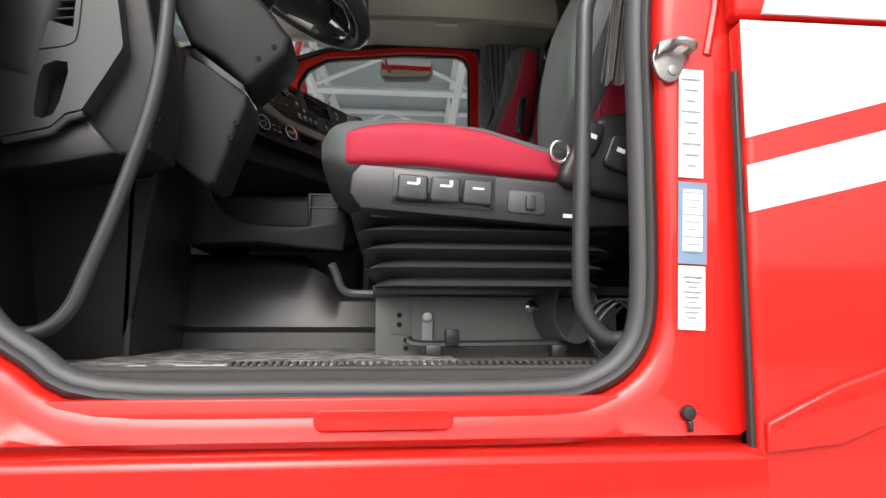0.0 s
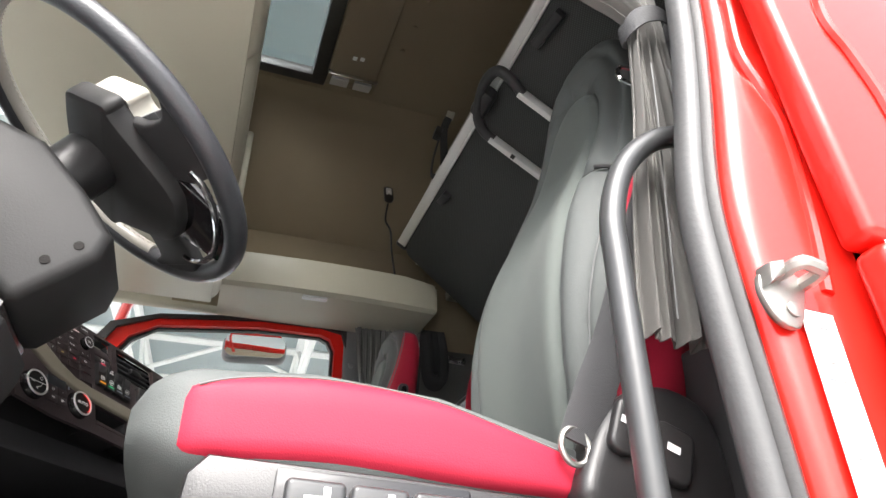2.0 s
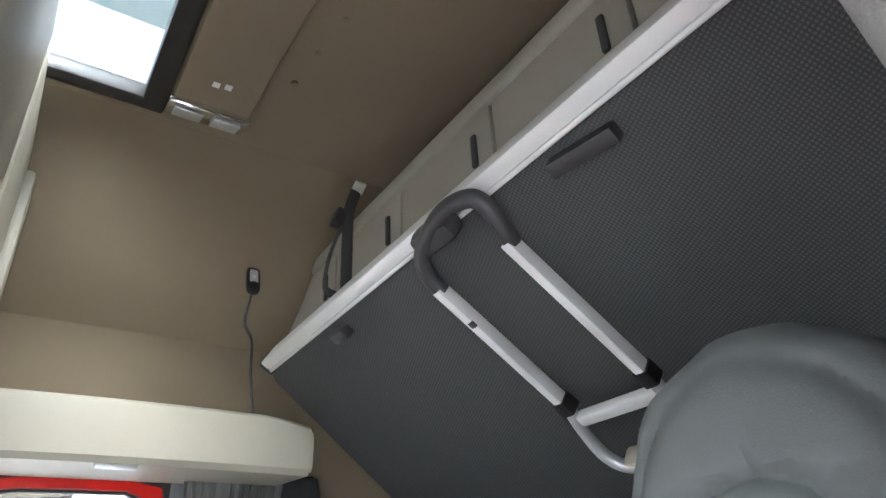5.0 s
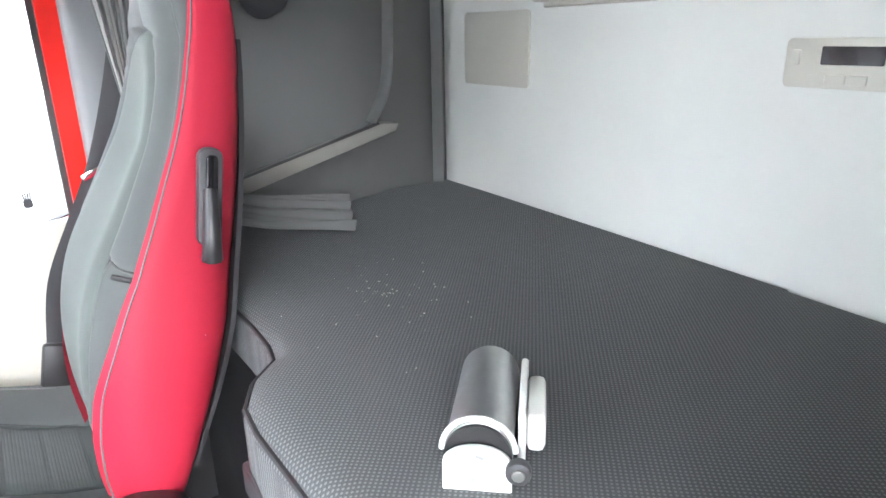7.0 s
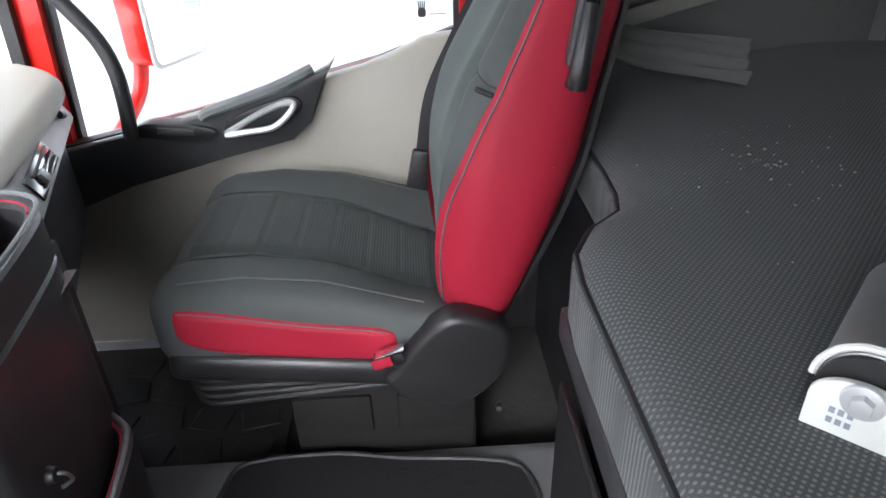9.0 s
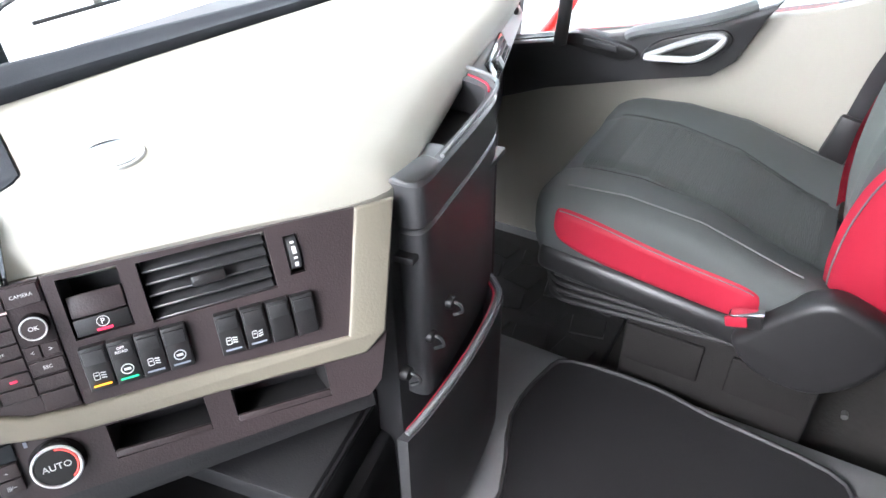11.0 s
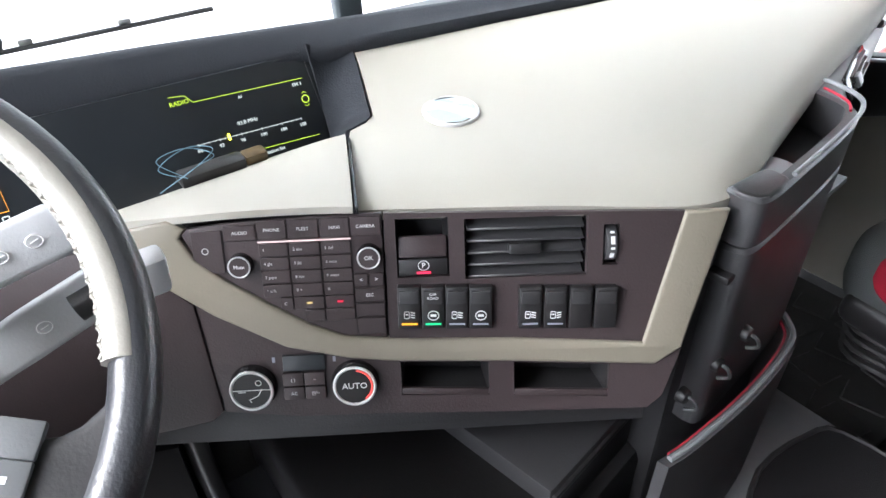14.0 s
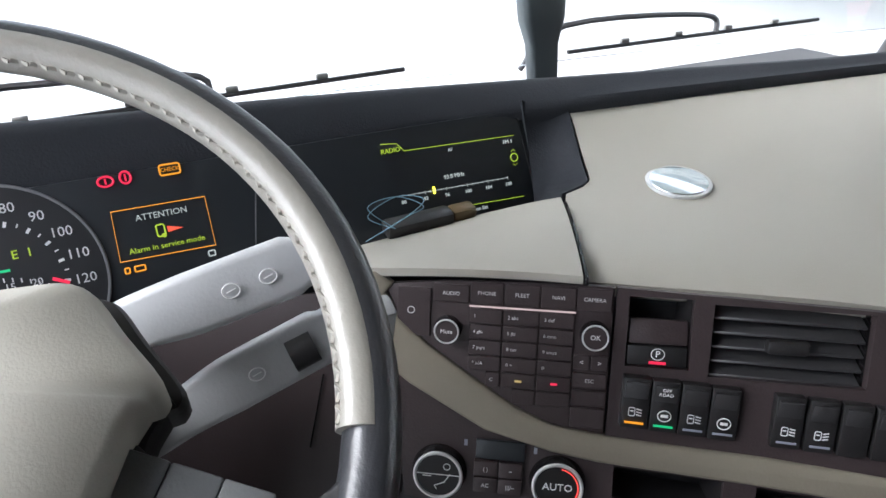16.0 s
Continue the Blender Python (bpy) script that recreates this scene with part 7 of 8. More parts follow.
def wall_band(z0, z1, slope0, slope1, out=0.0, thick=0.016):
    """A strip of the unit's curved front between two heights."""
    rings = []
    n = len(WALL) - 1
    for i, p in enumerate(WALL):
        a, b = WALL[max(0, i - 1)], WALL[min(n, i + 1)]
        t = (b - a).normalized()
        nrm = Vector((t.y, -t.x, 0))
        s = i / n
        q, w = p + nrm * out, p + nrm * (out - thick)
        za, zb = z0 + slope0 * s, z1 + slope1 * s
        rings.append([Vector((q.x, q.y, za)), Vector((q.x, q.y, zb - 0.004)), Vector((q.x - nrm.x * 0.004, q.y - nrm.y * 0.004, zb)), Vector((w.x, w.y, zb)), Vector((w.x, w.y, za))])
    bm = fresh()
    add_loft(bm, rings)
    return bm


part("upper_front", wall_band(0.738, 0.798, 0.010, 0.002), DARK_GREY, glove, "dark grey upper front")
part("lid", wall_band(0.46, 0.733, 0.0, 0.010), DARK_GREY, glove, "dark grey lid")
bm = fresh()
add_tube(bm, [p + Vector((0, 0, 0.806 + 0.010 * i / len(WALL))) for i, p in enumerate(WALL)][11:28], 0.0030, 8)
part("bin_rim", bm, GREY_PLASTIC, glove, "grey bin rim")
bm = fresh()
add_tube(bm, [p + Vector((-0.010, -0.006, 0.799 + 0.010 * i / len(WALL))) for i, p in enumerate(WALL)][20:27], 0.0018, 6)
part("bin_edge", bm, RED_LEATHER, glove, "red bin edge")
bm = fresh()
add_prism(bm, smooth_poly([(-0.428, 1.163), (-0.404, 1.162), (-0.391, 1.178), (-0.396, 1.222), (-0.408, 1.230), (-0.428, 1.228), (-0.430, 1.19)], 2), 0.042, Matrix.Translation((0, 0, 0.758)), 0.005, 3)
part("bin_corner", bm, BLACK, glove)
bm = fresh()
add_box(bm, (-0.48, 1.30, 0.70), (0.14, 0.32, 0.01), (0, 0, 6), bev=0.002)
part("bin_floor", bm, BLACK, glove)
bm = fresh()
add_cyl(bm, Matrix.Translation((-0.432, 1.25, 0.705)), 0.028, 0.030, 0.085, 20, 0.003)
part("bin_cup", bm, GREY_PLASTIC, glove)
bm = fresh()
add_box(bm, (-0.53, 1.30, 0.48), (0.20, 0.34, 0.54), (0, 0, 4), bev=0.01)
part("carcass", bm, SOFT_BLACK, glove)
bm = fresh()
rings = []
PK = curve_through([(-0.36, 1.06, 0), (-0.357, 1.12, 0), (-0.362, 1.25, 0), (-0.382, 1.37, 0), (-0.41, 1.412, 0), (-0.445, 1.435, 0)], 4)
for i, p in enumerate(PK):
    top = 0.495 - 0.012 * i / len(PK)
    rings.append([Vector((p.x, p.y, 0.20)), Vector((p.x + 0.004, p.y, top)), Vector((p.x - 0.010, p.y - 0.003, top)), Vector((p.x - 0.014, p.y - 0.003, 0.20))])
add_loft(bm, rings)
part("pocket_wall", bm, DARK_GREY, glove, "dark grey pocket wall")
bm = fresh()
add_tube(bm, [Vector((p.x - 0.003, p.y, 0.497 - 0.012 * i / len(PK))) for i, p in enumerate(PK)][1:], 0.0042, 8)
part("pocket_rim", bm, GREY_PLASTIC, glove, "grey pocket rim")
bm = fresh()
add_tube(bm, [Vector((p.x - 0.011, p.y - 0.003, 0.491 - 0.012 * i / len(PK))) for i, p in enumerate(PK)][2:], 0.0030, 6)
part("pocket_edge", bm, RED_LEATHER, glove, "red pocket edge")
for y, z in ((1.227, 0.575), (1.175, 0.555), (1.115, 0.54)):
    bm = fresh()
    add_tube(bm, curve_through([(-0.392, y, z + 0.012), (-0.378, y + 0.004, z + 0.008), (-0.374, y + 0.006, z - 0.004), (-0.386, y + 0.002, z - 0.012)], 4), 0.0026, 6)
    hook_part = part("hook", bm, RAIL, glove, "small grey metal hook")
    bm = fresh()
    add_cyl(bm, pose(-0.396, y, z + 0.010, 0, 90, 0), 0.011, 0.009, 0.012, 16, 0.002)
    part("hook_base", bm, BLACK, hook_part)
right_end = thing("dash_end", (-0.75, 1.8, 0.3), "dark dashboard end with an air vent before the passenger seat", "dashboard end")
E2 = axes((-0.52, 1.50, 0.79), Vector((-0.21, 0.62, 0)).normalized(), (0, 0, 1), Vector((0.62, 0.21, 0)).normalized())
bm = fresh()
add_prism(bm, [(0.0, 0.0), (0.64, 0.0), (0.64, -0.30), (0.0, -0.32)], -0.30, E2 @ Matrix.Translation((0, -0.008, -0.012)), 0.01)
part("face", bm, DARK_GREY, right_end)
bm = fresh()
add_prism(bm, [(0.002, -0.04), (0.008, 0.004), (0.008, 0.018), (0.002, 0.028), (-0.024, 0.043), (-0.034, 0.046), (-0.042, 0.040), (-0.046, -0.02)], 0.50, E2 @ axes((-0.03, 0, 0), (0, 1, 0), (0, 0, 1), (1, 0, 0)), 0.003, 2)
part("end_panel", bm, GREY_PLASTIC, right_end, "light grey sloping end panel")
VF = E2 @ axes((0.128, -0.010, 0.0365), (1, 0, 0), (0, 0.866, -0.5), (0, 0.5, 0.866))
bm = fresh()
add_box(bm, (0, 0, 0), (0.172, 0.036, 0.006), bev=0.002, m=VF)
v2 = part("air_vent", bm, GLOSS_BLACK, right_end, "small side air vent")
for k in range(3):
    bm = fresh()
    add_box(bm, (0.01, 0.010 - 0.010 * k, 0.003), (0.135, 0.0032, 0.008), (24, 0, 0), bev=0.001, seg=1, m=VF)
    part("slat", bm, DARK_GREY, v2)
bm = fresh()
add_box(bm, (-0.035, -0.002, 0.007), (0.026, 0.018, 0.010), bev=0.003, m=VF)
part("vent_knob", bm, GREY_PLASTIC, v2)
bm = fresh()
add_tube(bm, [E2 @ Vector((0.39 + 0.014 * k, -0.004 - 0.004 * k, 0.036 + 0.004 * (k == 1))) for k in range(3)], 0.008, 10)
part("end_latch", bm, GREY_PLASTIC, right_end, "small grey latch")

# driver side lower dash, kick panel
knee = thing("knee_panel", (-0.85, 0.3, 0.1), "black knee panel below the instruments", "trim panel")
bm = fresh()
add_box(bm, (-0.90, 0.36, 0.62), (0.10, 0.62, 0.24), (0, 12, 0), bev=0.02, seg=3)
part("panel", bm, SOFT_BLACK, knee)
bm = fresh()
add_cyl(bm, Matrix.Translation((-0.846, 0.50, 0.68)) @ pose(0, 0, 0, 0, 80, 0), 0.012, 0.012, 0.006, 20, 0.001)
part("ignition_ring", bm, DARK_GREY, knee)
bm = fresh()
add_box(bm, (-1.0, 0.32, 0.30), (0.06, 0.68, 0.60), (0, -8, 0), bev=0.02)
part("bulkhead", bm, DARKENED_BLACK, knee)
left_dash = thing("dash_left_end", (-0.85, 0.12, 0.45), "grey dashboard end with a dark recess by the driver door", "dashboard end")
LE = axes((0, 0.055, 0), (1, 0, 0), (0, 0, 1), (0, -1, 0))
END_GREY = material("slate grey dash end plastic", (0.040, 0.043, 0.042), 0.45, grain=420, bump=0.1)
bm = fresh()
add_plate(bm, [(-0.97, 0.395), (-0.915, 0.403), (-0.848, 0.421), (-0.828, 0.443), (-0.803, 0.450), (-0.772, 0.505), (-0.747, 0.552), (-0.746, 0.562), (-0.765, 0.68), (-0.80, 0.90), (-0.97, 0.90)],
          [smooth_poly([(-0.866, 0.520), (-0.829, 0.527), (-0.832, 0.485), (-0.846, 0.440), (-0.874, 0.436), (-0.873, 0.476)], 2), [(-0.882, 0.600), (-0.824, 0.585), (-0.820, 0.70), (-0.882, 0.71)]], -0.040, LE)
part("face", bm, END_GREY, left_dash, "slate grey face with a pocket and a vent")
bm = fresh()
add_prism(bm, [(-0.96, 0.41), (-0.82, 0.46), (-0.78, 0.56), (-0.80, 0.88), (-0.96, 0.88)], -0.13, LE @ Matrix.Translation((0, 0, -0.044)), 0.006)
part("body", bm, MATTE_BLACK, left_dash)
bm = fresh()
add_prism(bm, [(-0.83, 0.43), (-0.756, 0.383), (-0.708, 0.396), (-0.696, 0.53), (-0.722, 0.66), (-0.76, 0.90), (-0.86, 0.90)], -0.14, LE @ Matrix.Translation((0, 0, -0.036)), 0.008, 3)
part("inner_cheek", bm, DARKENED_BLACK, left_dash)
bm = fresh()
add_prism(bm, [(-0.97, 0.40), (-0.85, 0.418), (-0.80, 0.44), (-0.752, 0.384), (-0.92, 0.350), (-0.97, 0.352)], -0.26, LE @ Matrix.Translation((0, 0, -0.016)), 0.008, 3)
part("under_panel", bm, DARKENED_BLACK, left_dash)
bm = fresh()
add_tube(bm, [LE @ Vector((x, z, -0.001)) for x, z in ((-0.917, 0.395), (-0.846, 0.412), (-0.824, 0.434), (-0.80, 0.442))], 0.006, 8)
part("ledge", bm, END_GREY, left_dash)
bm = fresh()
add_tube(bm, curve_through([LE @ Vector((x, z, 0.0)) for x, z in ((-0.905, 0.542), (-0.86, 0.548), (-0.828, 0.556), (-0.816, 0.575), (-0.812, 0.66))], 4), 0.0014, 5)
part("joint", bm, GLOSS_BLACK, left_dash)
for k in range(7):
    bm = fresh()
    add_box(bm, (-0.851, 0.068, 0.604 + 0.015 * k), (0.060, 0.018, 0.0035), (20, -6, 0), bev=0.001, seg=1)
    part("vent_slat", bm, BLACK, left_dash)

# ---- steering wheel and column ----
TH = 0.60
WHEEL_KEY = material("satin dark grey key plastic", (0.12, 0.124, 0.127), 0.38, grain=500, bump=0.12)
WHEEL = axes((-0.565, 0.375, 0.885), (0, 1, 0), (-math.cos(TH), 0, math.sin(TH)), (math.sin(TH), 0, math.cos(TH)))
R_RIM = 0.238
wheel = thing("steering_wheel", WHEEL @ Vector((0, 0, 0)), "black and cream leather steering wheel with a beige hub", "steering wheel")


def rim_line(a0, a1, n, r=R_RIM, up=0.0):
    return [WHEEL @ Vector((r * math.cos(radians(a)), r * math.sin(radians(a)), up)) for a in (a0 + (a1 - a0) * i / n for i in range(n + 1))]


bm = fresh()
add_tube(bm, rim_line(0, 360, 72)[:-1], 0.0165, 14, True)
part("rim", bm, material("black wheel leather", (0.035, 0.036, 0.04), 0.35, grain=300, bump=0.25), wheel, "black leather rim", sharp=80)
bm = fresh()
add_tube(bm, rim_line(-20, 200, 56, R_RIM - 0.0065, 0.0035), 0.0140, 12)
part("rim_inlay", bm, material("pale grey wheel leather", (0.29, 0.275, 0.245), 0.36, grain=300, bump=0.25), wheel, "pale grey leather rim inlay", sharp=80)
bm = fresh()
for i in range(150):
    a = radians(-19 + 218 * i / 149)
    p = WHEEL @ Vector(((R_RIM - 0.019) * math.cos(a), (R_RIM - 0.019) * math.sin(a), 0.009))
    add_box(bm, p, (0.0055, 0.0018, 0.0022), (0, 20, math.degrees(a) + (35 if i % 2 else -20)))
st = part("stitching", bm, material("pale stitching thread", (0.36, 0.34, 0.30), 0.8), wheel)
tagged(st, "grey rim stitching", kind="stuff")
bm = fresh()
hub = [(0.112, -0.050), (0.126, -0.041), (0.130, -0.031), (0.118, -0.003), (0.110, 0.018), (0.103, 0.026), (0.092, 0.029), (0.04, 0.033), (-0.04, 0.033), (-0.092, 0.029), (-0.103, 0.026), (-0.110, 0.018), (-0.118, -0.003), (-0.130, -0.031), (-0.126, -0.041), (-0.112, -0.050), (-0.06, -0.135), (-0.02, -0.15), (0.02, -0.15), (0.06, -0.135)]
rings = []
for s, z in ((1.0, 0.0), (1.0, 0.026), (0.985, 0.034), (0.95, 0.039), (0.6, 0.046), (0.25, 0.048)):
    rings.append([WHEEL @ Vector((x * s, y * s, z)) for x, y in smooth_poly(hub, 3)])
add_loft(bm, rings)
part("hub_cover", bm, BEIGE, wheel, "beige airbag cover", sharp=55)
bm = fresh()
add_prism(bm, smooth_poly([(x * 1.06, y * 1.1 + 0.006) for x, y in hub], 3), 0.035, WHEEL @ Matrix.Translation((0, 0, -0.035)), 0.008)
part("hub_back", bm, SHROUD, wheel)
for s in (1, -1):
    bm = fresh()
    outline = [(s * q, w) for q, w in smooth_poly([(0.09, -0.03), (0.126, -0.075), (0.158, -0.102), (0.182, -0.106), (0.205, -0.096), (0.224, -0.090), (0.215, -0.125), (0.190, -0.150), (0.155, -0.178), (0.115, -0.185), (0.06, -0.13)], 2)]
    add_prism(bm, outline if s > 0 else outline[::-1], 0.020, WHEEL @ Matrix.Translation((0, 0, -0.012)), 0.007, 3)
    spoke = part("spoke", bm, SOFT_BLACK, wheel, "black switch spoke")
    block = WHEEL @ Matrix.Translation((s * 0.116, -0.102, 0)) @ pose(0, 0, 0, 0, 0, -36 * s)
    for i in (-1, 0, 1):
        for j in (-1, 0, 1):
            bm = fresh()
            add_box(bm, (s * 0.0262 * i, 0.0232 * j, 0.008), (0.0259, 0.0229, 0.010), bev=0.0015, m=block)
            part("key", bm, WHEEL_KEY, spoke)
    for i, j in ((-1, 0), (1, 0), (0, -1), (-1, -1)):
        bm = fresh()
        add_box(bm, (s * 0.0262 * i, 0.0232 * j, 0.0132), (0.005, 0.004, 0.0006), m=block)
        part("symbol", bm, INK, spoke)
    bm = fresh()
    add_tube(bm, [block @ Vector((x, y, 0.0145)) for x, y in rounded(0.031, 0.026, 0.006)], 0.0020, 6, True)
    part("key_frame", bm, SILVER, spoke, "silver roller frame")
    bm = fresh()
    add_cyl(bm, block @ Matrix.Translation((-0.008, 0, 0.010)) @ pose(0, 0, 0, 0, 90, 0), 0.008, 0.008, 0.016, 16, 0.002)
    part("roller", bm, DARK_GREY, spoke)
bm = fresh()
add_prism(bm, [(-0.075, -0.11), (0.075, -0.11), (0.055, -0.235), (-0.055, -0.235)], 0.016, WHEEL @ Matrix.Translation((0, 0, -0.012)), 0.006)
part("lower_spoke", bm, GLOSS_BLACK, wheel)
bm = fresh()
add_tube(bm, [WHEEL @ Vector((0.11 * math.sin(a), -0.16 - 0.055 * math.cos(a), -0.012)) for a in (math.pi * (-0.5 + i / 16) for i in range(17))], 0.005, 8)
part("chrome_trim", bm, CHROME, wheel, "chrome lower trim")
column = thing("steering_column", (-0.7, 0.375, 0.42), "dark grey adjustable steering column", "steering column")
CS = axes((0, 0.298, 0), (1, 0, 0), (0, 0, 1), (0, -1, 0))
bm = fresh()
add_prism(bm, [(-0.722, 0.650), (-0.668, 0.622), (-0.596, 0.566), (-0.598, 0.540), (-0.652, 0.386), (-0.672, 0.380), (-0.730, 0.424), (-0.742, 0.446)], -0.155, CS, 0.010, 3)
part("lower_shroud", bm, SHROUD, column)
bm = fresh()
add_prism(bm, [(-0.712, 0.668), (-0.660, 0.640), (-0.604, 0.588), (-0.590, 0.590), (-0.520, 0.655), (-0.513, 0.690), (-0.560, 0.752), (-0.620, 0.815), (-0.700, 0.845), (-0.752, 0.800), (-0.748, 0.745)], -0.165, CS @ Matrix.Translation((0, 0, 0.006)), 0.014, 3)
part("upper_shroud", bm, SHROUD, column)
bm = fresh()
add_prism(bm, [(-0.706, 0.662), (-0.603, 0.586), (-0.606, 0.575), (-0.714, 0.652)], -0.145, CS @ Matrix.Translation((0, 0, -0.005)))
part("joint", bm, GLOSS_BLACK, column)
bm = fresh()
add_tube(bm, [(-0.64, 0.375, 0.76), (-0.575, 0.375, 0.865)], 0.045, 20)
part("neck", bm, BLACK, column)
# panel that closes the pedal space
bm = fresh()
add_prism(bm, [(-1.20, 0.04), (-0.80, 0.04), (-0.782, 0.10), (-0.735, 0.50), (-0.74, 0.60), (-1.20, 0.60)], -0.02, axes((0, 0.25, 0), (1, 0, 0), (0, 0, 1), (0, -1, 0)), 0.006)
part("kick_panel", bm, MATTE_BLACK, column, "black textured footwell panel")
bm = fresh()
add_prism(bm, [(0.25, 0.04), (0.62, 0.04), (0.62, 0.44), (0.25, 0.60)], 0.02, axes((-0.80, 0, 0), (0, 1, 0), (0, 0, 1), (1, 0, 0)), 0.006)
part("pedal_shield", bm, BLACK, column)
for x, z in ((-0.615, 0.505), (-0.625, 0.475), (-0.545, 0.665), (-0.575, 0.640)):
    bm = fresh()
    add_cyl(bm, CS @ Matrix.Translation((x, z, -0.001)), 0.006, 0.006, 0.0085, 12)
    part("screw_hole", bm, MATTE_BLACK, column)
STALKS = ([(-0.665, 0.425, 0.819), (-0.650, 0.450, 0.839), (-0.632, 0.485, 0.859), (-0.622, 0.525, 0.870), (-0.62, 0.565, 0.878), (-0.62, 0.600, 0.884)], [(-0.665, 0.44, 0.728), (-0.645, 0.470, 0.751), (-0.630, 0.505, 0.781), (-0.622, 0.54, 0.801), (-0.62, 0.578, 0.814), (-0.62, 0.612, 0.824)])
for k, pts in enumerate(STALKS):
    bm = fresh()
    line = curve_through(pts, 5)
    rings = []
    for i, p in enumerate(line):
        t = i / (len(line) - 1)
        d = (line[min(i + 1, len(line) - 1)] - line[max(i - 1, 0)]).normalized()
        side = Vector((0.92, 0, 0.39))
        side = (side - d * side.dot(d)).normalized()
        over = d.cross(side)
        w, h = 0.013 + 0.005 * t, 0.020 + 0.020 * min(1.0, 1.7 * t)
        if t > 0.95:
            h *= 0.86
        rings.append([p + side * x + over * y for x, y in rounded(w, h, 0.0055, 3)])
    add_loft(bm, rings)
    stalk = part("stalk", bm, STALK_GREY, column, "grey flattened control stalk", sharp=50)
    tip, back_p = line[-1], line[-4]
    d = (tip - back_p).normalized()
    if k:
        bm = fresh()
        add_tube(bm, [tip - d * 0.034, tip - d * 0.016], 0.0172, 18, flat=0.75)
        part("stalk_ring", bm, BLACK, stalk, "ribbed black switch ring")
    else:
        bm = fresh()
        add_tube(bm, [tip, tip + d * 0.012], 0.016, 16, flat=0.6)
        part("stalk_end", bm, BLACK, stalk)
    for i in range(2 - k):
        bm = fresh()
        p = line[-5 - 3 * i - 4 * k] + Vector((0.0092, 0, 0.0040))
        add_tube(bm, [p + Vector((-0.0012 * math.sin(a), 0.0055 * math.cos(a), 0.0045 * math.sin(a))) for a in (2 * math.pi * j / 14 for j in range(14))], 0.0005, 4, True)
        add_tube(bm, [p + Vector((0, -0.003, -0.001)), p + Vector((0, 0.003, 0.001))], 0.0005, 4)
        part("pictogram", bm, INK, stalk)
bm = fresh()
add_box(bm, (-0.60, 0.635, 0.832), (0.020, 0.028, 0.045), (0, 20, 0), bev=0.005)
part("stalk_tip", bm, STALK_GREY, column)

# things beyond the windscreen and on the hood
holder = thing("phone_holder", (-1.17, 1.141, 0.80), "dark grey rounded device standing on the dashboard hood", "holder")
HM = axes((-1.17, 1.141, 0.80), (0, 1, 0), (-0.12, 0.0, 0.99), (0.99, 0, 0.12))
bm = fresh()
rings = []
for z, w, d in ((-0.035, 0.040, 0.022), (0.03, 0.044, 0.022), (0.045, 0.052, 0.026), (0.062, 0.062, 0.030), (0.095, 0.066, 0.030), (0.110, 0.060, 0.026), (0.117, 0.045, 0.016)):
    rings.append([HM @ Vector((1.25 * x, 0.035 + 1.25 * z, 1.25 * y)) for x, y in rounded(w, d, min(w, d) * 0.3)])
add_loft(bm, rings)
part("body", bm, material("slate plastic", (0.05, 0.06, 0.065), 0.4, grain=300, bump=0.1), holder)


def wiper(a, b, name="wiper"):
    w = thing(name, a, "black windscreen wiper resting on the glass", "wiper", "windscreen wipers")
    a, b = Vector(a), Vector(b)
    up = Vector((-0.015, 0, 0.05))
    bm = fresh()
    add_tube(bm, [a, b], 0.0045, 6)
    part("blade", bm, BLACK, w)
    bm = fresh()
    add_tube(bm, curve_through([a + Vector((-0.02, -0.1, -0.03)), a + up, a.lerp(b, 0.5) + up * 0.8, b.lerp(a, 0.45)], 5), 0.006, 6)
    part("arm", bm, DARK_GREY, w)
    for t in (0.2, 0.4, 0.6, 0.8):
        p = a.lerp(b, t)
        bm = fresh()
        add_box(bm, p + Vector((-0.003, 0, 0.008)), (0.010, 0.022, 0.010), bev=0.003)
        part("bracket", bm, STEEL, w)
    return w


wiper((-1.36, 0.20, 0.80), (-1.37, 0.97, 0.812))
wiper((-1.37, 1.33, 0.805), (-1.36, 2.05, 0.81))


# ---- cloths, straps and small things ----
def pleated(bm, fn, folds, nu=96, nv=26, depth=0.012, thick=0.0015):
    """A hanging cloth: fn(u, v) gives the middle sheet and the fold's way; folds wander a little."""
    def at(u, v):
        q, way, amp = fn(u, v)
        w = 2 * math.pi * folds * (u + 0.012 * math.sin(7 * u + 2.5 * v))
        return Vector(q) + Vector(way) * depth * amp * (0.75 + 0.4 * math.sin(11 * u + 1.3)) * (math.sin(w) + 0.4 * math.sin(2.3 * w + 4 * v) + 0.25 * math.sin(0.6 * w - 5 * v))
    add_sheet(bm, at, nu, nv, thick)


def blend_rows(rows, v):
    """Linear blend of rows of equal tuples keyed by 0..1."""
    for (a, *p), (b, *q) in zip(rows, rows[1:]):
        if v <= b:
            t = (v - a) / (b - a)
            return [x + (y - x) * t for x, y in zip(p, q)]
    return list(rows[-1][1:])


# driver curtain tied back at the post; rows of height share, x from, x to, y, z
drv_curtain = thing("side_curtain", (0.12, 0.03, 0.52), "pale grey pleated curtain tied back beside the driver seat", "curtain", "curtains")
DC = [(0.0, 0.045, 0.190, 0.035, 0.52), (0.25, 0.070, 0.195, 0.030, 0.68), (0.42, 0.100, 0.190, 0.025, 0.84), (0.60, 0.122, 0.185, 0.020, 1.0), (0.66, 0.125, 0.188, 0.020, 1.05), (0.74, 0.02, 0.200, 0.030, 1.14), (0.82, -0.09, 0.205, 0.040, 1.26), (1.0, -0.24, 0.210, 0.045, 1.62)]


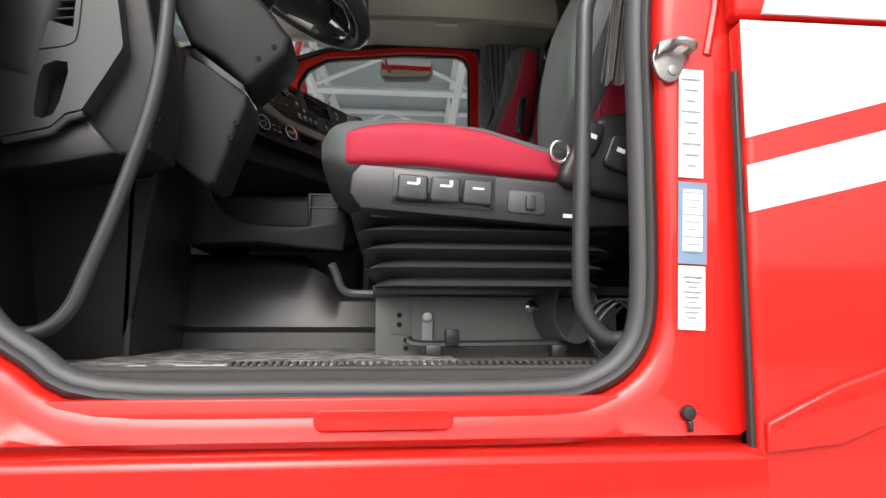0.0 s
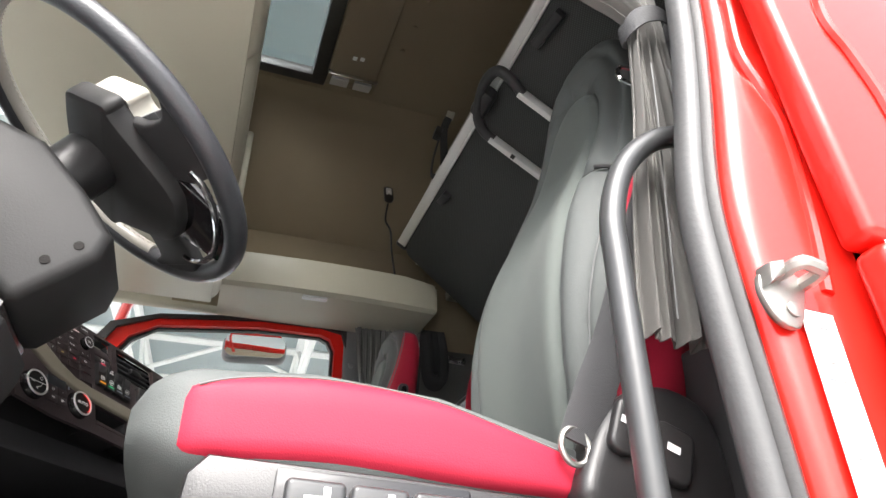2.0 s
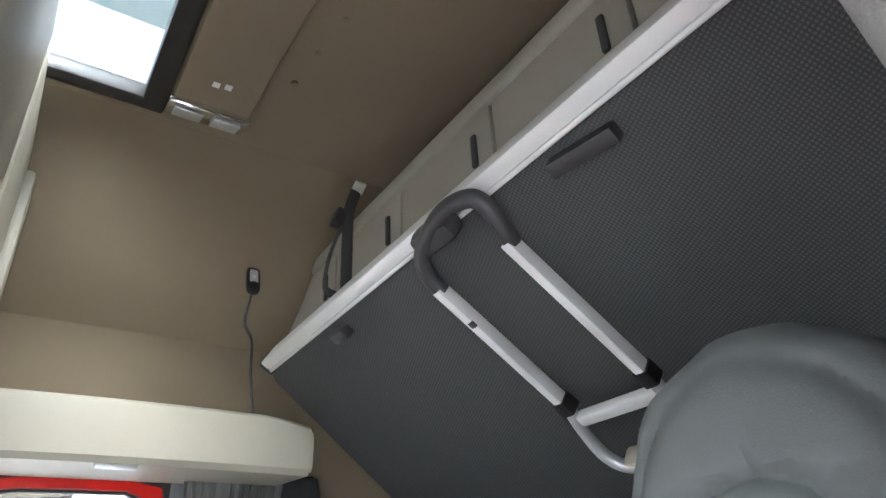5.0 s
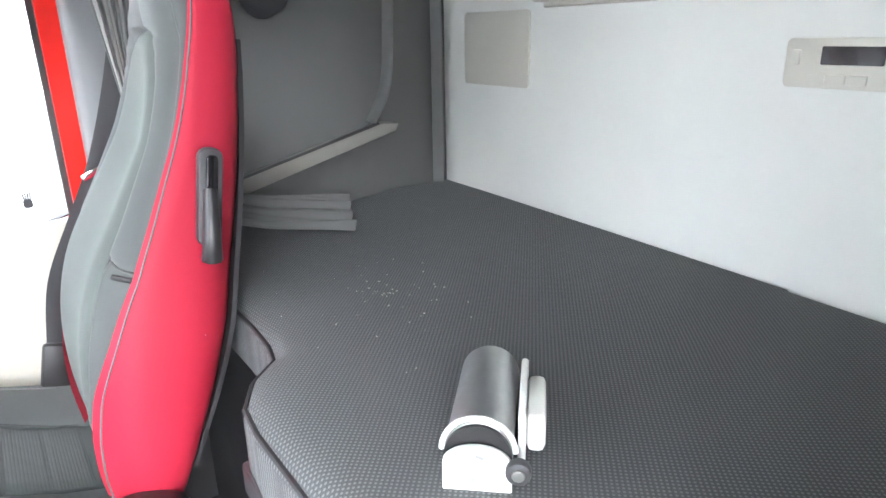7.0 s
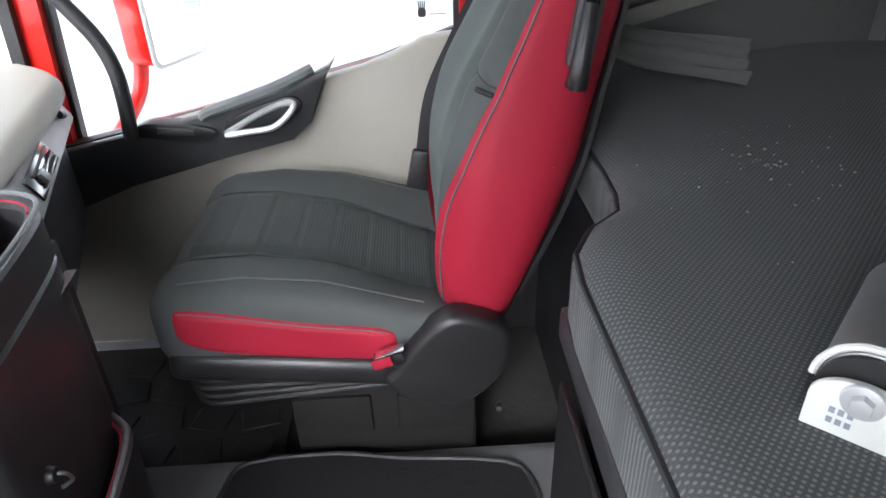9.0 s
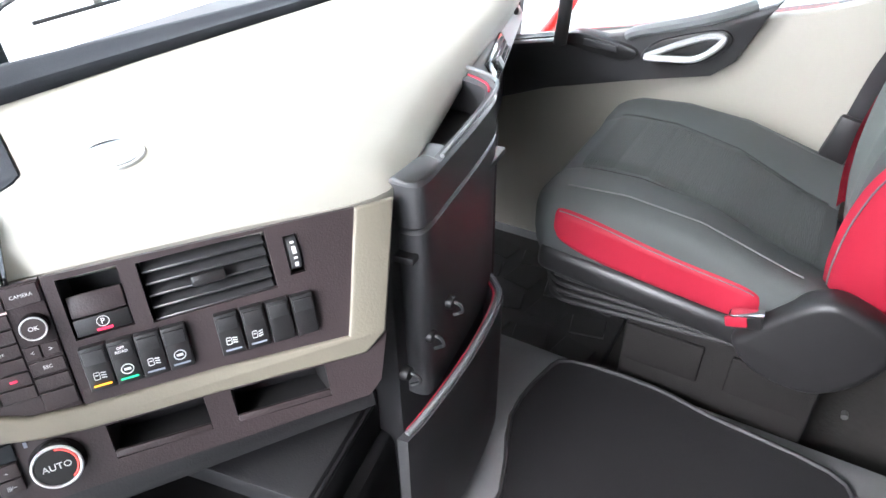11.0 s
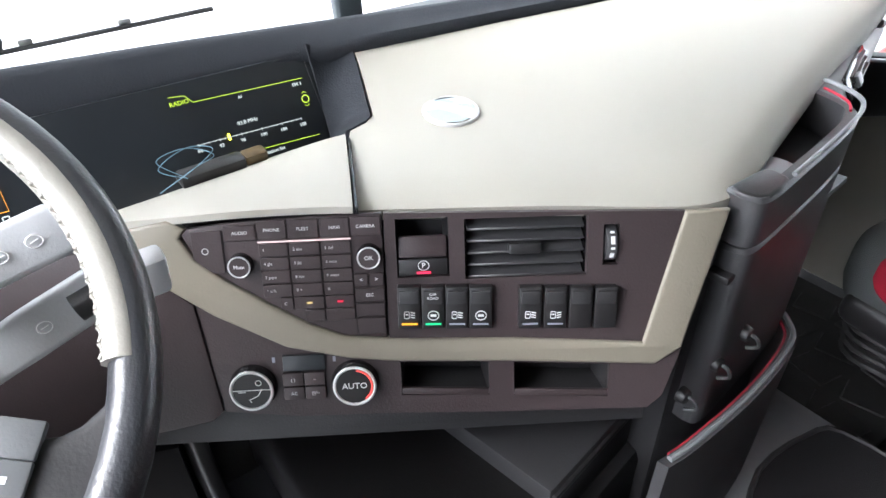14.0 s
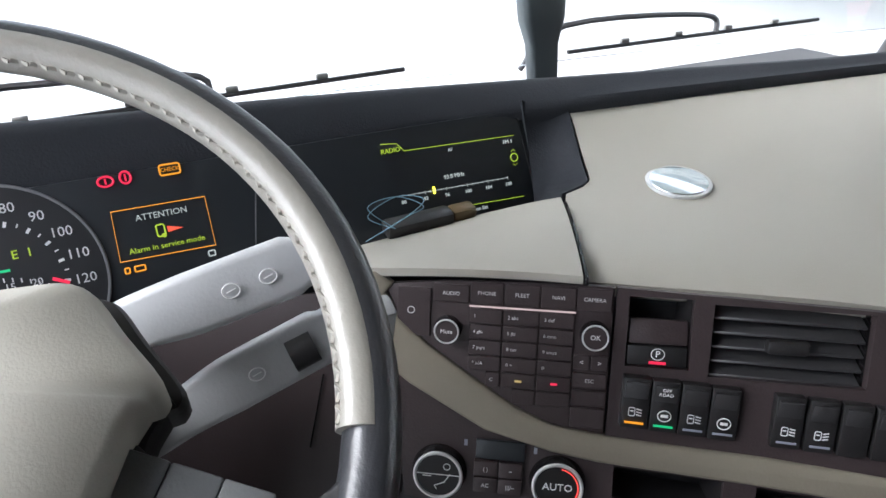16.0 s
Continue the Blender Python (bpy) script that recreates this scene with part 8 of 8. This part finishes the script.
def drv_cloth(u, v):
    x0, x1, y, z = blend_rows(DC, v)
    sag = -0.05 * (1 - u) * math.sin(math.pi * min(1, max(0, (v - 0.66) / 0.34))) * (v > 0.66)
    return (x0 + (x1 - x0) * u, y + 0.012 * math.sin(3 * u), z + sag), (0.25, 1, 0), 0.75 + 0.5 * abs(v - 0.63)


bm = fresh()
pleated(bm, drv_cloth, 5.5, 110, 40, 0.016)
part("cloth", bm, CURTAIN_PALE, drv_curtain)
bm = fresh()
add_tube(bm, curve_through([(0.112, 0.012, 1.0), (0.128, -0.004, 1.015), (0.160, -0.006, 1.03), (0.192, 0.008, 1.035), (0.190, 0.034, 1.03), (0.155, 0.042, 1.02), (0.118, 0.036, 1.005)], 5, True), 0.003, 10, True, flat=5.5, up=(0, 0, 1))
band = part("tie_band", bm, WEBBING, drv_curtain, "black elastic tie band")
bm = fresh()
add_tube(bm, curve_through([(-0.25, 0.045, 1.625), (0.0, 0.045, 1.63), (0.22, 0.045, 1.63)], 4), 0.007, 8)
part("rail", bm, SILVER, drv_curtain)
for k in range(2):
    bm = fresh()
    def hem(i, s=0.25 + 0.42 * k):
        q, way, amp = drv_cloth(s, i)
        return Vector(q) + Vector((0, -0.024, 0))
    add_tube(bm, [hem(0.02 + 0.5 * i / 14) for i in range(15)], 0.0012, 4)
    part("stitch_line", bm, THREAD, drv_curtain)

# passenger curtain hung under the shelf and drawn towards the seat
psg_curtain = thing("side_curtain", (0.3, 2.13, 0.9), "dark grey pleated curtain gathered behind the passenger seat", "curtain", "curtains")
PC = [(0.0, 0.27, 0.33, 2.11, 0.94), (0.30, 0.25, 0.36, 2.115, 1.10), (0.62, 0.225, 0.455, 2.12, 1.28), (0.85, 0.212, 0.50, 2.125, 1.43), (1.0, 0.205, 0.515, 2.13, 1.525)]


def psg_cloth(u, v):
    x0, x1, y, z = blend_rows(PC, v)
    return (x0 + (x1 - x0) * u, y + 0.004 * math.sin(9 * u), z), (0.1, 1, 0), 0.7 + 0.4 * (1 - v)


bm = fresh()
pleated(bm, psg_cloth, 11, 150, 26, 0.011)
part("cloth", bm, CURTAIN_GREY, psg_curtain)
bm = fresh()
add_box(bm, (0.36, 2.13, 1.530), (0.33, 0.018, 0.014), bev=0.004)
part("rail", bm, GREY_PLASTIC, psg_curtain)
LOW = [(0.0, 0.30, 2.02, 0.84), (0.5, 0.48, 1.96, 0.80), (1.0, 0.64, 1.87, 0.787)]


def low_cloth(u, v):
    x, y, z = blend_rows(LOW, v)
    return (x + 0.035 * u, y + 0.10 * u, z + 0.055 * math.sin(0.75 * math.pi * u)), (0, -0.5, 0.8), 0.6 + 0.6 * v


bm = fresh()
pleated(bm, low_cloth, 4.5, 80, 20, 0.013)
part("hem_end", bm, CURTAIN_GREY, psg_curtain, "loose curtain end lying on the mattress")

# folded black strap bag on the side wall
pouch = thing("strap_pouch", (0.575, 2.13, 1.26), "black folded strap hanging on the side wall", "strap")
for k in range(4):
    bm = fresh()
    o = 0.013 * k
    add_tube(bm, curve_through([(0.535 + 0.004 * k, 2.155 - o, 1.52), (0.538 + 0.006 * k, 2.15 - o, 1.40), (0.548, 2.147 - o, 1.29 + 0.006 * k), (0.580, 2.145 - o, 1.262 + 0.006 * k), (0.612, 2.147 - o, 1.29), (0.622, 2.15 - o, 1.40), (0.606, 2.155 - o, 1.52)], 5), 0.020, 8, flat=0.22, up=(0, 1, 0))
    part("webbing", bm, WEBBING, pouch)
bm = fresh()
add_box(bm, (0.578, 2.135, 1.42), (0.06, 0.05, 0.21), bev=0.02)
part("fold", bm, WEBBING, pouch)
bm = fresh()
add_box(bm, (0.572, 2.15, 1.524), (0.10, 0.03, 0.02), bev=0.006)
part("hanger", bm, BLACK, pouch)
hook = thing("coat_hook", (0.69, 2.17, 1.41), "chrome double coat hook on the grey side wall", "coat hook")
bm = fresh()
add_prism(bm, rounded(0.125, 0.030, 0.014), 0.008, axes((0.69, 2.180, 1.412), (1, 0, -0.04), (0, 0, 1), (0, -1, 0)), 0.003)
part("plate", bm, CHROME, hook)
for dx in (-0.035, 0.035):
    bm = fresh()
    add_tube(bm, curve_through([(0.69 + dx, 2.175, 1.414), (0.69 + dx, 2.150, 1.408), (0.69 + dx * 1.2, 2.140, 1.420)], 5), 0.006, 8)
    part("prong", bm, CHROME, hook)
bm = fresh()
add_cyl(bm, axes((0.205, 2.172, 1.33), (1, 0, 0), (0, 0, 1), (0, -1, 0)), 0.014, 0.012, 0.012, 16, 0.003)
part("stud", bm, GREY_PLASTIC, hook)

# alarm cylinder lying on the mattress
AL = axes((0.331, 1.039, 0.812), (0.72, -0.69, 0), (0, 0, 1), (-0.69, -0.72, 0))
alarm = thing("alarm_cylinder", (0.40, 1.11, 0.775), "grey metal cylinder with a white lock bracket on the mattress", "alarm device")
bm = fresh()
add_cyl(bm, AL @ Matrix.Translation((0, 0, -0.172)), 0.0345, 0.0345, 0.167, 36, 0.004)
part("barrel", bm, GUNMETAL, alarm, "scuffed grey metal barrel")
arc = [(0.034 * math.cos(a), 0.006 + 0.034 * math.sin(a)) for a in (math.pi * i / 14 for i in range(15))]
bm = fresh()
add_cyl(bm, AL @ Matrix.Translation((0, 0, -0.003)), 0.0335, 0.0335, 0.005, 36)
part("end_cap", bm, BLACK, alarm, "black end cap")
bm = fresh()
add_prism(bm, [(0.034, -0.036)] + [(x, -0.004 + (y - 0.006) * 0.62) for x, y in arc] + [(-0.034, -0.036)], 0.006, AL @ Matrix.Translation((0, 0, 0.004)), 0.0015)
bracket = part("bracket", bm, WHITE_METAL, alarm, "white metal end bracket")
bm = fresh()
add_tube(bm, [AL @ Vector((0.0365 * math.cos(a), 0.002 + 0.0365 * math.sin(a), -0.006)) for a in (math.pi * i / 16 for i in range(17))], 0.0030, 8)
part("rim", bm, WHITE_METAL, alarm)
bm = fresh()
add_cyl(bm, AL @ Matrix.Translation((0, 0.004, 0.009)), 0.015, 0.014, 0.004, 24, 0.001)
add_cyl(bm, AL @ Matrix.Translation((0, 0.004, 0.012)), 0.0085, 0.008, 0.007, 6, 0.001)
part("bolt", bm, SILVER, bracket)
bm = fresh()
add_cyl(bm, AL @ Matrix.Translation((0.040, -0.006, 0.006)), 0.0125, 0.0125, 0.012, 20, 0.002)
lock = part("key_lock", bm, DARK_GREY, alarm, "round key lock")
bm = fresh()
add_cyl(bm, AL @ Matrix.Translation((0.040, -0.006, 0.0185)), 0.007, 0.006, 0.002, 16, 0.0005)
part("barrel_face", bm, STEEL, lock)
bm = fresh()
add_box(bm, (0.042, 0.006, -0.080), (0.008, 0.060, 0.12), bev=0.003, m=AL)
part("side_plate", bm, WHITE_METAL, alarm, "white side plate")
bm = fresh()
add_box(bm, (0.056, 0.0, -0.085), (0.020, 0.046, 0.085), bev=0.007, m=AL)
part("side_box", bm, WHITE_METAL, alarm)
for k in range(6):
    bm = fresh()
    add_box(bm, (-0.016 + 0.006 * (k % 3), -0.012 - 0.009 * (k // 3), 0.0104), (0.004, 0.005, 0.0005), m=AL)
    part("print_bar", bm, DARK_INK, bracket)

def rear_point(y, z, off):
    """A point a little in front of the rear wall."""
    return REAR_A + rear_u * rear_at(y) + Vector((-rear_u.y, rear_u.x, 0)) * off + Vector((0, 0, z))


# crumbs on the mattress
rng = random.Random(7)
bm = fresh()
for k in range(70):
    a, d = rng.uniform(0, 2 * math.pi), abs(rng.gauss(0, 0.14))
    x, y = 0.52 + d * math.cos(a) * 0.8, 1.52 + d * math.sin(a) * 1.2
    s = rng.uniform(0.0008, 0.0019)
    add_box(bm, (x, y, 0.779 + s * 0.3), (s * rng.uniform(1, 2.2), s, s * 0.8), (rng.uniform(0, 40), 0, rng.uniform(0, 180)))
crumbs = part("crumbs", bm, CRUMB)
tagged(crumbs, "pale crumbs scattered on the dark mattress", "crumbs", kind="stuff")

# ---- outside the passenger side ----
mirrors = thing("side_mirrors", (-0.62, 2.42, 0.6), "white and grey exterior mirrors on a red arm", "mirror")
for z0, z1, w in ((0.685, 0.905, 0.235), (0.965, 1.36, 0.235)):
    bm = fresh()
    MM = axes((-0.655, 2.72, (z0 + z1) / 2), (-0.35, -1, 0), (0, 0, 1), (1, -0.35, 0))
    add_prism(bm, rounded(w, z1 - z0, 0.035, 5), -0.09, MM, 0.02, 3)
    case = part("housing", bm, RED_PAINT, mirrors, "red mirror housing")
    bm = fresh()
    add_prism(bm, rounded(w + 0.012, z1 - z0 + 0.012, 0.034, 5), 0.008, MM, 0.003)
    part("bezel", bm, WHITE_METAL, case)
    bm = fresh()
    add_prism(bm, rounded(w - 0.01, z1 - z0 - 0.01, 0.028, 5), 0.0105, MM, 0.001)
    part("mirror_glass", bm, MIRROR, case, "mirror glass")
bm = fresh()
add_tube(bm, curve_through([(-0.80, 2.27, 0.50), (-0.80, 2.58, 0.55), (-0.765, 2.68, 0.67), (-0.755, 2.70, 1.0), (-0.76, 2.68, 1.40), (-0.80, 2.58, 1.52), (-0.72, 2.22, 1.58)], 6), 0.022, 10)
part("arm", bm, RED_PAINT, mirrors, "red mirror arm")
kerb = thing("kerb_mirror", (-0.17, 2.40, 1.66), "kerb mirror with a red cap above the passenger window", "mirror")
bm = fresh()
KM = axes((-0.175, 2.66, 1.575), (1, 0, 0.05), (0, 0.35, 1), (0, -1, 0.35))
add_prism(bm, rounded(0.31, 0.15, 0.045, 5), -0.05, KM, 0.018, 3)
part("housing", bm, GREY_PLASTIC, kerb)
bm = fresh()
add_prism(bm, rounded(0.29, 0.13, 0.04, 5), 0.004, KM, 0.001)
part("mirror_glass", bm, MIRROR, kerb, "mirror glass")
bm = fresh()
add_box(bm, (0, 0.074, -0.030), (0.255, 0.030, 0.060), bev=0.012, m=KM)
part("cap", bm, RED_PAINT, kerb, "red cap")
bm = fresh()
add_tube(bm, curve_through([(-0.26, 2.70, 1.62), (-0.30, 2.76, 1.76), (-0.34, 2.62, 1.90), (-0.36, 2.22, 1.96)], 5), 0.018, 8)
part("arm", bm, RED_PAINT, kerb)
# black trim bar between windscreen and door window
bar = thing("pillar_trim", (-0.59, 2.12, 0.66), "black trim bar on the passenger front pillar", "pillar trim")
bm = fresh()
add_tube(bm, curve_through([(-0.592, 2.10, 0.66), (-0.586, 2.10, 0.74), (-0.588, 2.10, 0.81), (-0.612, 2.11, 0.87), (-0.66, 2.12, 0.935), (-0.72, 2.14, 1.0), (-0.80, 2.16, 1.10)], 6), 0.016, 10)
part("grip", bm, SOFT_BLACK, bar)
# sticker on the passenger window
mark = thing("window_sticker", (0.055, 2.25, 0.86), "small dark warning sticker on the window glass", "sticker")
bm = fresh()
WS = axes((0.055, 2.2506, 0.872), (1, 0, 0), (0, 0, 1), (0, -1, 0))
add_prism(bm, rounded(0.018, 0.020, 0.006), 0.0008, WS)
for k in range(4):
    add_box(bm, (-0.0065 + 0.0043 * k, 0.016, 0.0004), (0.003, 0.016, 0.0008), (0, 0, 8 - 5 * k), m=WS)
part("film", bm, BLACK, mark)
bm = fresh()
add_box(bm, (0.035, -0.004, 0.0004), (0.038, 0.0018, 0.0008), m=WS)
part("line", bm, RED_LEATHER, mark)

# thin cable and end bracket below the hinge rail
cable = thing("bunk_cable", (1.05, 1.3, 1.25), "thin black cable drooping along the rear wall", "cable")
bm = fresh()
add_tube(bm, curve_through([rear_point(y, z, 0.035) for y, z in ((1.66, 1.335), (1.49, 1.305), (1.335, 1.272), (1.23, 1.257), (1.13, 1.254), (0.70, 1.254), (0.3, 1.256))], 5), 0.0045, 6)
part("lead", bm, BLACK, cable)
bm = fresh()
add_box(bm, rear_point(1.685, 1.322, 0.035), (0.05, 0.085, 0.04), (0, 0, -4), bev=0.008)
part("end_bracket", bm, CREAM, cable, "cream end bracket")
